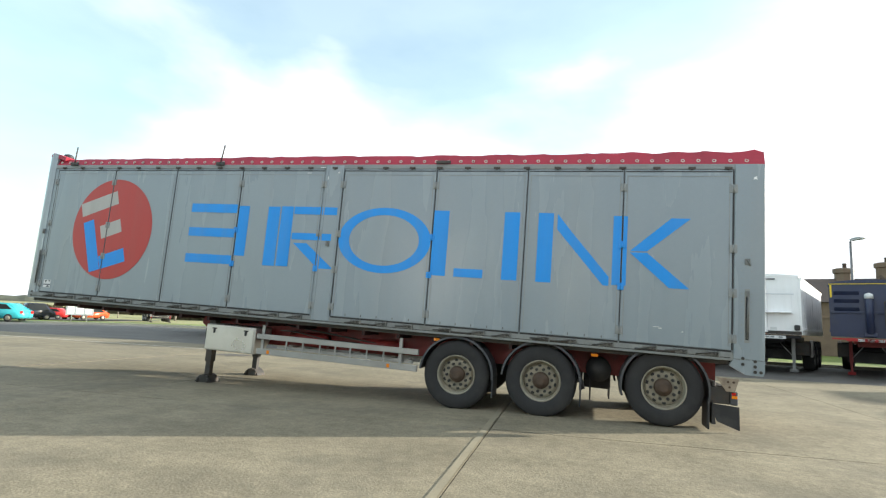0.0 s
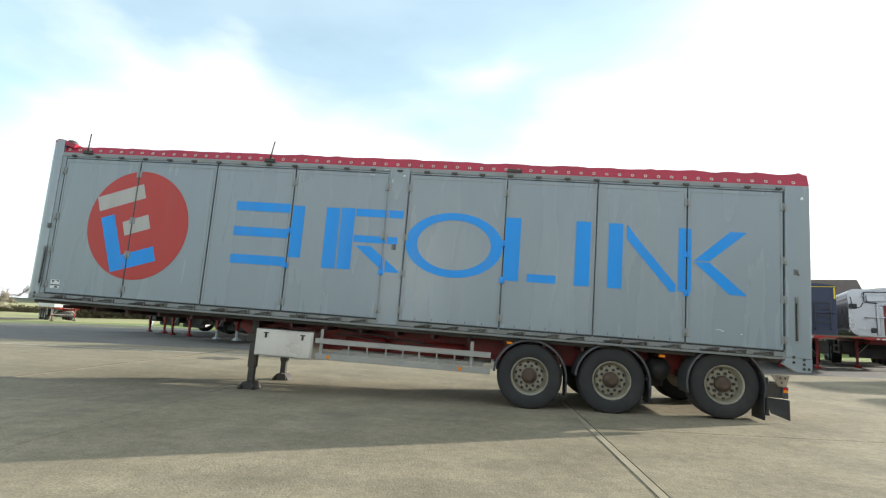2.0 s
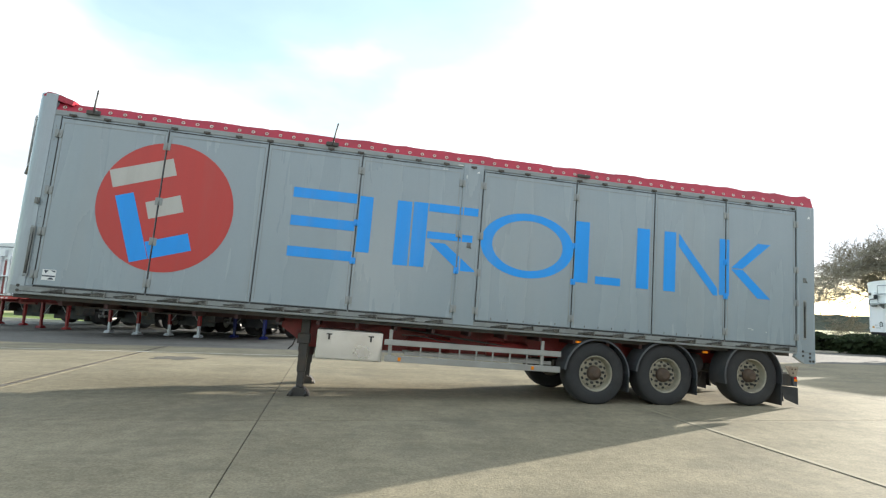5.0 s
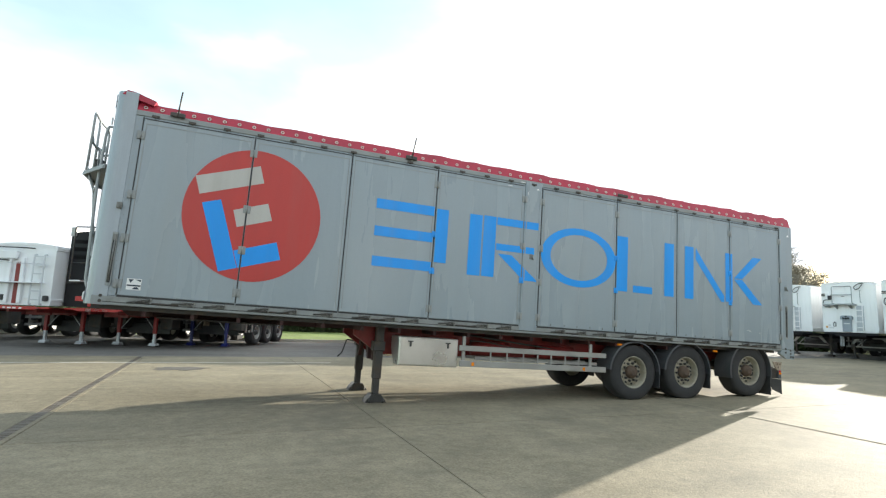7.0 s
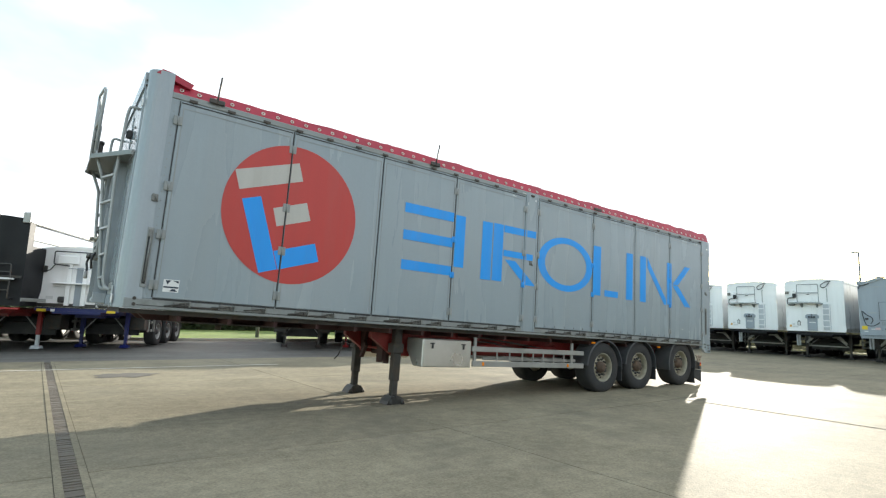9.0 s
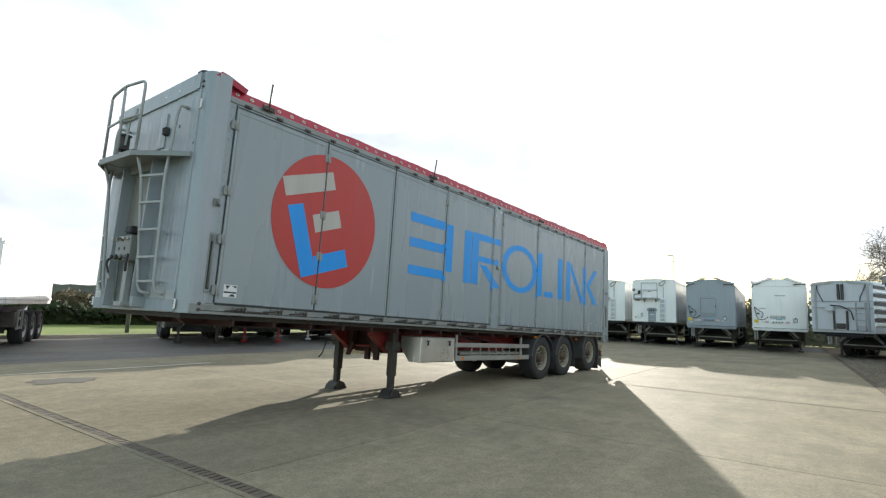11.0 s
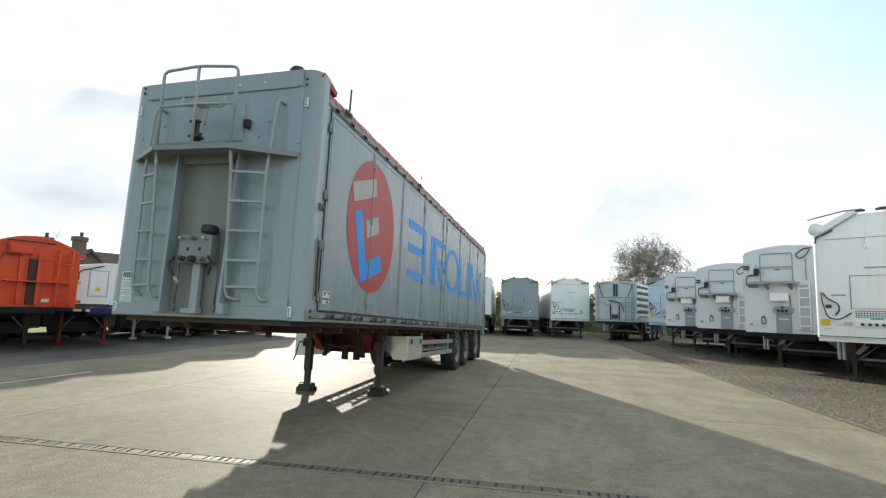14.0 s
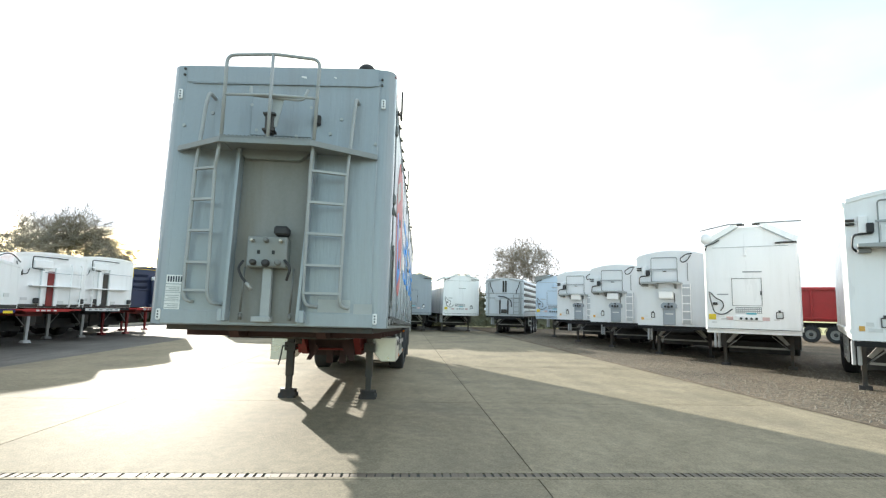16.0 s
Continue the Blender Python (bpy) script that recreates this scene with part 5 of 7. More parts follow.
def box_trailer(m, mat, label, bows=True, hatch=True, length=13.5, height=4.05, chassis=BLACK, group="parked white trailers", gable=0.40, floor=1.25):
    """Walking-floor trailer with a gabled sheet frame on its front."""
    t = thing("box_trailer", m, label, "trailer", group)
    H0, H1 = floor, height - (gable if bows else 0.0)
    g = gable / 0.40
    bm = B()
    arc = [(0.1 - 0.1 * math.cos(a), -1.25 + 0.1 - 0.1 * math.sin(a)) for a in [math.pi / 2 * i / 4 for i in range(5)]]
    prism(bm, arc + [(length, -1.25), (length, 1.25)] + [(x, -y) for x, y in arc[::-1]], "z", H0, H1)
    body = part("body_shell", bm, mat, t)
    for y in (-1.262, 1.25):
        for k in range(1, 9):
            x = k * length / 9
            bm = B()
            box(bm, x - 0.03, y, H0 + 0.125, x + 0.03, y + 0.012, H1 - 0.085)
            part("side_rib", bm, mat, body)
        for z0, z1 in ((H0, H0 + 0.12), (H1 - 0.08, H1)):
            bm = B()
            box(bm, 0.1, y - 0.003, z0, length, y + 0.013, z1)
            part("side_rail", bm, mat, body)
    if bows:
        bm = B()
        prism(bm, [(-1.23, H1), (1.23, H1), (0.55, H1 + 0.34 * g), (-0.55, H1 + 0.34 * g)], "x", 0.02, 0.1)
        part("gable", bm, mat, body)
        for s in (-1, 1):
            bm = B()
            prism(bm, [(s * 1.20, H1 + 0.02 * g), (s * 1.25, H1 + 0.12 * g), (s * 0.42, H1 + 0.40 * g), (s * 0.20, H1 + 0.40 * g), (s * 0.40, H1 + 0.31 * g)], "x", -0.035, 0.018)
            part("sheet_arm", bm, mat, t, "pale folding roof sheet arm")
            bm = B()
            prism(bm, [(s * 1.215, H1 + 0.015 * g), (s * 1.195, H1), (s * 0.40, H1 + 0.285 * g), (s * 0.20, H1 + 0.375 * g), (s * 0.41, H1 + 0.305 * g)], "x", -0.04, 0.016)
            part("arm_edge", bm, GREY_TUBE, t)
            bm = B()
            tube(bm, [(-0.03, s * 0.16, H1 + 0.405 * g), (-0.03, s * 0.55, H1 + 0.40 * g), (-0.03, s * 1.33, H1 + (0.31 if s > 0 else 0.40) * g)], 0.02, 6)
            part("top_bar", bm, GREY_RAIL, t)
            bm = B()
            box(bm, -0.05, min(s * 0.10, s * 0.30), H1 + 0.365 * g, 0.0, max(s * 0.10, s * 0.30), H1 + 0.40 * g, 0.006)
            part("hinge", bm, STEEL, t)
        bm = B()
        lathe(bm, (-0.05, 1.17, H1 + 0.15 * g), (1, 0, 0), [(0, 0.02), (0.01, 0.10 * g), (length - 0.2, 0.10 * g), (length - 0.19, 0.02)], 14)
        part("rolled_sheet", bm, mat, t, "rolled pale roof sheet")
        bm = B()
        box(bm, -0.07, -1.20, H1 + 0.03, 0.0, -0.72, H1 + 0.07, 0.01)
        box(bm, -0.08, -0.80, H1 + 0.015, 0.0, -0.66, H1 + 0.06, 0.01)
        part("bracket", bm, STEEL, t)
        bm = B()
        box(bm, -0.05, 0.10, H1 - 0.30, 0.0, 0.14, H1 - 0.05, 0.006)
        box(bm, -0.09, 0.08, H1 - 0.32, 0.0, 0.16, H1 - 0.26, 0.008)
        part("latch", bm, mat, t)
        bm = B()
        tube(bm, round_path([(0, 1.2, H1 - 0.12), (-0.06, 1.15, H1 + 0.02 * g), (-0.05, 0.95, H1 + 0.06 * g), (0.0, 0.8, H1 + 0.12 * g)], 0.08), 0.018, 6)
        part("cable", bm, PLASTIC, t)
        bm = B()
        box(bm, -0.014, -0.98, H1 - 0.05, 0.0, 1.0, H1 - 0.035)
        part("seam", bm, GREY_TUBE, body)
        bm = B()
        arch = [(-1.24 + 0.248 * i, H1 + 0.34 * g * math.sin(math.pi * i / 10)) for i in range(11)]
        prism(bm, arch + [(y, z + 0.02) for y, z in arch[::-1]], "x", 0.15, length)
        part("roof_sheet", bm, mat, t)
    bm = B()
    if hatch:
        for y0, z0, y1, z1 in ((-0.28, 1.98, 0.50, 1.99), (-0.28, 2.80, 0.50, 2.81), (-0.28, 1.98, -0.27, 2.81), (0.49, 1.98, 0.50, 2.81)):
            box(bm, -0.014, y0, z0, 0.0, y1, z1)
        box(bm, -0.03, -0.27, 2.30, 0.0, -0.24, 2.42)
    box(bm, -0.02, -1.2, H0 + 0.03, 0.0, 1.2, H0 + 0.045)
    part("hatch_seal", bm, PLASTIC, body)
    bm = B()
    box(bm, -0.010, -0.26, 1.76, 0.0, 0.42, 1.94)
    grille = part("vent_grille", bm, GREY_RAIL, body)
    bm = B()
    for k in range(12):
        for j in range(3):
            box(bm, -0.014, -0.245 + k * 0.055, 1.775 + j * 0.055, -0.0102, -0.208 + k * 0.055, 1.808 + j * 0.055)
    tagged(part("grille_bars", bm, mat, grille), kind="stuff")
    bm = B()
    box(bm, -0.012, -0.12, 1.725, 0.0, 0.14, 1.775)
    part("sticker", bm, material("teal_sticker", (0.10, 0.42, 0.5), 0.5) if "teal_sticker" not in bpy.data.materials else bpy.data.materials["teal_sticker"], body)
    for y, z, w in ((1.0, 1.47, 0.14), (0.72, 1.58, 0.2), (-0.62, 1.58, 0.14), (0.75, 2.32, 0.3), (-0.05, 3.0, 0.5)):
        bm = B()
        box(bm, -0.012, y - w / 2, z - 0.02, 0.0, y + w / 2, z + 0.02)
        part("sticker", bm, GREY_TUBE if z > 2 else STICKER, body)
    bm = B()
    box(bm, -0.03, -0.27, 1.53, 0.0, 0.44, 1.69, 0.01)
    service = part("service_box", bm, mat, t)
    for y in (-0.12, 0.01, 0.14, 0.28):
        bm = B()
        cyl(bm, (-0.03, y, 1.60), (-0.08, y, 1.60), 0.036, 10)
        part("coupling", bm, PLASTIC, service)
    bm = B()
    box(bm, -0.014, 0.95, 1.55, 0.0, 1.15, 1.72)
    part("sticker", bm, YELLOW, body, "yellow sticker")
    framed_label(body, -0.70, 1.62, 0.18, 0.19)
    for y, z in ((0.58, 1.60), (-0.36, 1.60)):
        bm = B()
        box(bm, -0.012, y - 0.09, z - 0.05, 0.0, y + 0.09, z + 0.05)
        part("sticker", bm, PINK_STICKER, body)
    if mat is PALE_BLUE:
        bm = B()
        prism(bm, [(1.28, H1 - 0.04), (1.20, H1 + 0.30), (0.55, H1 + 0.36), (0.10, H1 + 0.33), (0.75, H1 + 0.20)], "x", -0.10, 0.0)
        part("sheet_flap", bm, GREY_RAIL, t, "dark folded sheet end")
    hoses(t, -0.02, 1.12, 1.98, -1)
    bm = B()
    box(bm, 0.05, -1.22, H0 - 0.10, 0.35, 1.22, H0 - 0.002)
    part("front_beam", bm, mat if chassis is BLACK else chassis, t)
    under_frame(t)
    legs_and_wheels(t, chassis, chassis if chassis is not BLACK else STEEL, length, leg_y=0.95)
    return t


def broad_front(t, body, mat, ladder_y, H0, H1, ram, box_mat):
    """Upper guard hoop, arched step, white oil box, ram plate with couplings, ladder."""
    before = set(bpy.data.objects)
    bm = B()
    tube(bm, round_path([(-0.02, 0.55, H1 - 1.10), (-0.14, 0.55, H1 - 1.08), (-0.14, 0.55, H1 - 0.22), (-0.14, -0.59, H1 - 0.22), (-0.14, -0.59, H1 - 1.08), (-0.02, -0.59, H1 - 1.10)], 0.08), 0.019, 6)
    hoop = part("guard_hoop", bm, GREY_RAIL, t, "grey tube guard hoop")
    bm = B()
    box(bm, -0.16, -0.59, H1 - 0.68, -0.12, 0.62, H1 - 0.63, 0.006)
    part("mid_rail", bm, GREY_TUBE, hoop)
    bm = B()
    box(bm, -0.018, -0.54, H1 - 1.06, 0.0, 0.50, H1 - 0.72, 0.006)
    part("front_panel", bm, mat, body)
    bm = B()
    box(bm, -0.05, -0.10, H1 - 0.74, -0.018, 0.06, H1 - 0.71)
    part("hatch_handle", bm, STEEL, t)
    bm = B()
    prism(bm, [(1.0, H1 - 1.13), (0.50, H1 - 1.12), (-0.60, H1 - 1.12), (-0.78, H1 - 1.15), (-0.78, H1 - 1.21), (-0.55, H1 - 1.20), (-0.32, H1 - 1.165), (0.20, H1 - 1.165), (0.42, H1 - 1.21), (1.0, H1 - 1.19)], "x", -0.34, 0.0)
    step = part("step_plate", bm, GREY_TUBE, t, "grey arched step plate")
    for y in (-0.48, 0.34):
        bm = B()
        prism(bm, [(-0.30, H1 - 1.21), (0.0, H1 - 1.21), (0.0, H1 - 1.38), (-0.05, H1 - 1.36)], "y", y - 0.04, y + 0.04)
        part("step_bracket", bm, GREY_RAIL, step)
    bm = B()
    box(bm, -0.12, 0.72, H1 - 1.30, 0.0, 1.0, H1 - 1.20, 0.01)
    part("step_bracket", bm, GREY_RAIL, step)
    for z in (H1 - 0.70, H1 - 0.62):
        bm = B()
        box(bm, -0.07, 1.03, z, 0.0, 1.235, z + 0.045, 0.008)
        part("bracket", bm, STEEL, t)
    bm = B()
    box(bm, -0.10, 0.76, H1 - 0.88, 0.0, 0.96, H1 - 0.52, 0.01)
    valve = part("valve_block", bm, mat, t)
    bm = B()
    box(bm, -0.16, 0.64, H1 - 0.88, 0.0, 0.80, H1 - 0.68, 0.015)
    part("valve_cap", bm, PLASTIC, valve)
    bm = B()
    tube(bm, round_path([(-0.06, 0.68, H1 - 0.88), (-0.10, 1.08, H1 - 0.92), (-0.10, 1.12, H1 - 1.18), (0.0, 1.02, H1 - 1.26)], 0.08), 0.024, 6)
    part("drain_hose", bm, PLASTIC, t)
    bm = B()
    tube(bm, round_path([(0.0, -1.22, H1 - 0.08), (-0.10, -0.98, H1 - 0.10), (-0.12, -0.70, H1 - 0.28), (-0.12, -0.80, H1 - 0.42), (-0.10, -1.0, H1 - 0.36), (-0.06, -1.16, H1 - 0.14)], 0.10), 0.021, 6)
    part("cable", bm, PLASTIC, t)
    bm = B()
    tube(bm, round_path([(-0.01, -1.02, H1 - 0.45), (-0.08, -1.02, H1 - 0.45), (-0.08, -1.02, H1 - 1.05), (-0.01, -1.02, H1 - 1.08)], 0.04), 0.017, 6)
    part("grab_rail", bm, GREY_RAIL, t)
    bm = B()
    box(bm, -0.06, -0.45, H0 + 0.03, 0.0, 0.08, H0 + 0.66, 0.012)
    housing = part("ram_housing", bm, ram, t)
    bm = B()
    prism(bm, [(0.16, H0 + 0.66), (0.16, H0 + 0.78), (0.06, H0 + 0.85), (-0.43, H0 + 0.85), (-0.53, H0 + 0.78), (-0.53, H0 + 0.66), (-0.40, H0 + 0.62), (0.03, H0 + 0.62)], "x", -0.11, 0.0)
    plate = part("coupling_plate", bm, ram, housing)
    for y, z, r in ((-0.04, H0 + 0.71, 0.045), (-0.18, H0 + 0.70, 0.05), (-0.32, H0 + 0.71, 0.045), (-0.19, H0 + 0.81, 0.035)):
        bm = B()
        cyl(bm, (-0.11, y, z), (-0.17, y, z), r, 10)
        part("coupling", bm, PLASTIC, t)
    bm = B()
    box(bm, -0.064, -0.36, H0 + 0.42, -0.060, -0.02, H0 + 0.46)
    part("sticker", bm, STICKER, t)
    if box_mat:
        bm = B()
        box(bm, -0.24, -0.40, H0 + 1.0, -0.02, 0.22, H0 + 1.27, 0.02)
        part("hydraulic_box", bm, box_mat, t)
        bm = B()
        tube(bm, [(-0.05, -0.43, H0 + 1.2), (-0.05, -0.44, H0 + 0.86)], 0.016, 6)
        part("pipe", bm, STEEL, t)
    front_ladder(t, -0.12, ladder_y - 0.14, H0 + 0.10, H1 - 1.22, WHITE, backing=PALE)
    framed_label(body, 0.54, H0 + 0.28)
    bm = B()
    box(bm, -0.014, 0.95, H0 + 0.20, 0.0, 1.07, H0 + 0.30)
    part("sticker", bm, AMBER_STICKER, body)
    for y, z, w in ((0.84, H0 + 0.34, 0.16), (0.74, H0 + 0.22, 0.3)):
        bm = B()
        box(bm, -0.012, y - w / 2, z - 0.04, 0.0, y + w / 2, z + 0.04)
        part("sticker", bm, STICKER, body)
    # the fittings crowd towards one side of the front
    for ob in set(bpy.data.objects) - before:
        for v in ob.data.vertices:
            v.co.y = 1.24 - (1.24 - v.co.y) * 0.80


def banded_front(t, body, mat, H0, H1):
    """Posts, folded sheet arms, dark spine, hose rail and a ladder."""
    for s in (-1, 1):
        bm = B()
        prism(bm, [(s * 1.18, H1 - 0.20), (s * 1.20, H1 - 0.12), (s * 0.30, H1 + 0.04), (s * 0.28, H1 - 0.05)], "x", -0.07, -0.002)
        part("sheet_arm", bm, GREY_TUBE, t, "grey folding roof sheet arm")
        bm = B()
        box(bm, -0.09, s * 0.08 - 0.045, H1 - 0.85, 0.0, s * 0.08 + 0.045, H1 - 0.12, 0.01)
        part("spine_bar", bm, STEEL, t)
        bm = B()
        box(bm, -0.05, s * 1.05 - 0.04, H0 + 0.05, 0.0, s * 1.05 + 0.04, H1 - 0.25, 0.008)
        part("front_post", bm, GREY_TUBE, body)
        bm = B()
        tube(bm, round_path([(-0.02, s * 0.98, H1 - 0.16), (-0.10, s * 0.92, H1 - 0.45), (-0.10, s * 0.78, H1 - 0.75), (-0.02, s * 0.74, H1 - 0.95)], 0.1), 0.022, 6)
        part("hose", bm, PLASTIC, t)
    for z in (H0 + 0.08, H0 + 1.12, H1 - 0.95):
        bm = B()
        box(bm, -0.045, -1.2, z, 0.0, 1.2, z + 0.05, 0.008)
        part("front_rail", bm, GREY_TUBE, body)
    bm = B()
    box(bm, -0.16, 0.28, H0 + 1.0, -0.046, 0.62, H0 + 1.22, 0.015)
    part("valve_block", bm, PALE, t)
    bm = B()
    tube(bm, round_path([(-0.12, 0.40, H0 + 1.26), (-0.14, -0.05, H0 + 1.22), (-0.14, -0.42, H0 + 1.0), (-0.14, -0.48, H0 + 0.72), (-0.04, -0.46, H0 + 0.6)], 0.12), 0.030, 6)
    part("hose", bm, PLASTIC, t)
    for y in (0.30, -0.22):
        bm = B()
        box(bm, -0.06, y - 0.04, H0 + 0.12, 0.0, y + 0.04, H0 + 1.0, 0.008)
        part("front_post", bm, STEEL, body)
    bm = B()
    box(bm, -0.12, -0.14, H0 + 0.18, 0.0, 0.20, H0 + 0.42, 0.02)
    part("coupling_plate", bm, STEEL, t)
    front_ladder(t, -0.12, -0.78, H0 + 0.15, H0 + 1.35, GREY_TUBE)


def slim_front(t, body, mat, ladder_y, H0, H1, ram):
    """Flat front with a ram slot, cross ledge, posts, hoop pipe, lamps and a slim ladder."""
    dark = STEEL if mat is ORANGE else PLASTIC
    rail = mat if mat is ORANGE else PALE
    bm = B()
    box(bm, -0.03, -0.12, H0 + 0.05, 0.0, 0.12, H1 - 0.62, 0.01)
    part("ram_housing", bm, ram, t)
    for y in (-0.16, 0.30):
        bm = B()
        box(bm, -0.10, y - 0.06, H0 + 0.06, 0.0, y + 0.06, H1 - 0.48, 0.012)
        part("front_post", bm, mat, body)
    bm = B()
    box(bm, -0.24, -0.95, H0 + 0.74, 0.0, 0.72, H0 + 0.78, 0.008)
    part("step_plate", bm, mat, t)
    bm = B()
    box(bm, -0.14, 0.05, H1 - 0.52, 0.0, 0.66, H1 - 0.25, 0.02)
    part("hydraulic_box", bm, mat, t)
    bm = B()
    tube(bm, round_path([(-0.05, -0.50, H1 - 0.14), (-0.12, 0.0, H1 - 0.13), (-0.16, 0.74, H1 - 0.13), (-0.16, 0.74, H1 - 0.54), (-0.12, 0.32, H1 - 0.58), (-0.02, 0.28, H1 - 0.58)], 0.06), 0.019, 6)
    part("air_pipe", bm, dark, t)
    bm = B()
    tube(bm, round_path([(-0.02, 1.16, H1 - 0.32), (-0.10, 1.10, H1 - 0.74), (-0.12, 0.86, H1 - 0.76), (-0.05, 0.76, H1 - 0.56)], 0.08), 0.016, 6)
    part("hose", bm, dark, t)
    bm = B()
    box(bm, -0.08, 0.96, H1 - 0.80, 0.0, 1.22, H1 - 0.60, 0.015)
    part("valve_block", bm, STEEL, t)
    bm = B()
    tube(bm, [(-0.16, 0.30, H1 - 0.66), (-0.16, -1.05, H1 - 0.68)], 0.013, 6)
    part("hand_rail", bm, rail, t)
    front_ladder(t, -0.16, ladder_y, H0 + 0.04, H1 - 0.36, mat if mat in (ORANGE, WHITE) else PALE)
    if mat is not ORANGE:
        for y in (0.46, -1.10):
            bm = B()
            box(bm, -0.12, y - 0.085, H0 + 0.15, 0.0, y + 0.085, H0 + 0.34, 0.03)
            part("work_lamp", bm, PLASTIC, t)
    for y, z in ((0.82, H0 + 0.30), (-0.40, H0 + 0.2)):
        bm = B()
        box(bm, -0.014, y - 0.1, z - 0.05, 0.0, y + 0.1, z + 0.05)
        part("sticker", bm, STICKER, body)


def tipper_trailer(m, mat, label, chassis=BLACK, leg=STEEL, length=9.5, height=3.75, ram=SLATE, ladder_y=-0.8, group="parked tipping trailers", foot=STEEL, ribs=0, deep=True, box_mat=None, slim=False, crown=0.10, low=False, mast=False, bands=False, floor=1.38):
    """Bulk tipper: domed front with a sheeting hood, middle ram housing, platform and ladder."""
    t = thing("tipping_trailer", m, label, "trailer", group)
    broad = deep and not slim and not mast
    H0, H1 = floor, height
    dz = floor - 1.38
    bm = B()
    prof = []
    for y in (-1.24, -1.0, -0.7, -0.35, 0, 0.35, 0.7, 1.0, 1.24):
        prof.append((y, H1 - crown * (y / 1.24) ** 2))
    cut = 0.02
    outline = [(-1.24 + cut, H0), (1.24 - cut, H0)] + [(1.24, H0 + cut * 1.3)] + prof[::-1] + [(-1.24, H0 + cut * 1.3)]
    if mat is SILVER:
        low_r = [(0.84 + 0.4 * math.sin(a), H0 + 0.4 - 0.4 * math.cos(a)) for a in [math.pi / 2 * i / 6 for i in range(7)]]
        top_r = [(1.04 + 0.2 * math.cos(a), H1 - 0.2 + 0.2 * math.sin(a)) for a in [math.pi / 2 * i / 5 for i in range(6)]]
        half = low_r + top_r
        outline = half + [(-y, z) for y, z in half[::-1]]
    if low:
        prism(bm, outline, "x", 0.0, 0.3)
        prism(bm, [(-1.0, H0), (1.0, H0), (1.1, H0 + 0.5), (1.1, H1 - 0.85), (-1.1, H1 - 0.85), (-1.1, H0 + 0.5)], "x", 0.3, length)
    else:
        prism(bm, outline, "x", 0.0, length)
    body = part("body_shell", bm, mat, t)
    if bands:
        for y in (-1.24, 1.24):
            s = 1 if y > 0 else -1
            for k in range(5):
                z = H0 + 0.30 + k * (H1 - H0 - 0.5) / 5
                hgt = (H1 - H0 - 0.5) / 5
                bm = B()
                prism(bm, [(y, z), (y + s * 0.09, z + hgt * 0.16), (y + s * 0.10, z + hgt * 0.45), (y, z + hgt * 0.58)], "x", 0.0, length)
                part("side_band", bm, WHITE, body)
                # dark strip puts the shadow beneath each bulge into the colour
                bm = B()
                prism(bm, [(y - s * 0.01, z + hgt * 0.58), (y + s * 0.03, z + hgt * 0.60), (y + s * 0.03, z + hgt * 0.99), (y - s * 0.01, z + hgt * 0.995)], "x", 0.05, length)
                part("painted_band_shade", bm, STEEL, body)
    if ribs:
        for k in range(ribs):
            x = 0.45 + k * (length - 0.6) / ribs
            for y in (-1.37, 1.235):
                bm = B()
                box(bm, x, y, H0 + 0.24, x + 0.14, y + 0.135, H1 - crown - 0.1, 0.03)
                part("side_rib", bm, mat, body)
    bm = B()
    for y in (-1.38 if ribs else -1.27, 1.23):
        w = 0.15 if ribs else 0.04
        box(bm, 0.0, y, H1 - crown - 0.10, length, y + w, H1 - crown + 0.02, 0.01)
        box(bm, 0.0, y, H0 + 0.14, length, y + w, H0 + 0.24, 0.01)
    part("side_rail", bm, ALU if low else mat, body)
    if not low:
        bm = B()
        ys = [-1.2 + 0.3 * i for i in range(9)]
        prism(bm, [(y, H1 + 0.06 - crown * (y / 1.24) ** 2) for y in ys] + [(y, H1 - 0.03 - crown * (y / 1.24) ** 2) for y in ys[::-1]], "x", -0.02, length)
        part("sheet", bm, mat, t)
    else:
        for y in (-1.25, 1.05):
            bm = B()
            box(bm, -0.06, y, H1 - 0.22, length * 0.8, y + 0.2, H1 + 0.10, 0.02)
            part("sheet_beam", bm, ALU, t, "silver roof sheet beam")
    if mast:
        ram_h = H1 - H0 - (1.02 if low else 0.62)
        bm = B()
        lathe(bm, (-0.16, 0.0, H0 + 0.12), (0, 0, 1), [(0, 0.13), (ram_h, 0.13), (ram_h + 0.02, 0.11), (ram_h + 0.07, 0.02)], 14)
        box(bm, -0.24, -0.2, H0 + 0.02, -0.0, 0.2, H0 + 0.16, 0.02)
        tip = part("tipping_ram", bm, RED_BRIGHT if low else mat, t)
        bm = B()
        lathe(bm, (-0.16, 0.0, H0 + ram_h + 0.02), (0, 0, 1), [(0, 0.145), (0.10, 0.145), (0.16, 0.12), (0.19, 0.03)], 14)
        part("ram_cap", bm, YELLOW if low else STICKER, tip)
        for z in (H1 - 0.35, H1 - 0.62, H1 - 0.90):
            bm = B()
            prism(bm, [(-0.10, z), (0.0, z), (0.0, z - 0.12), (-0.02, z - 0.10)], "y", 0.30, 1.08)
            part("step", bm, mat, body)
        bm = B()
        box(bm, -0.05, -1.2, H0 + 0.80, 0.0, 1.2, H0 + 0.88, 0.01)
        part("front_rail", bm, STEEL if low else mat, body)
        bm = B()
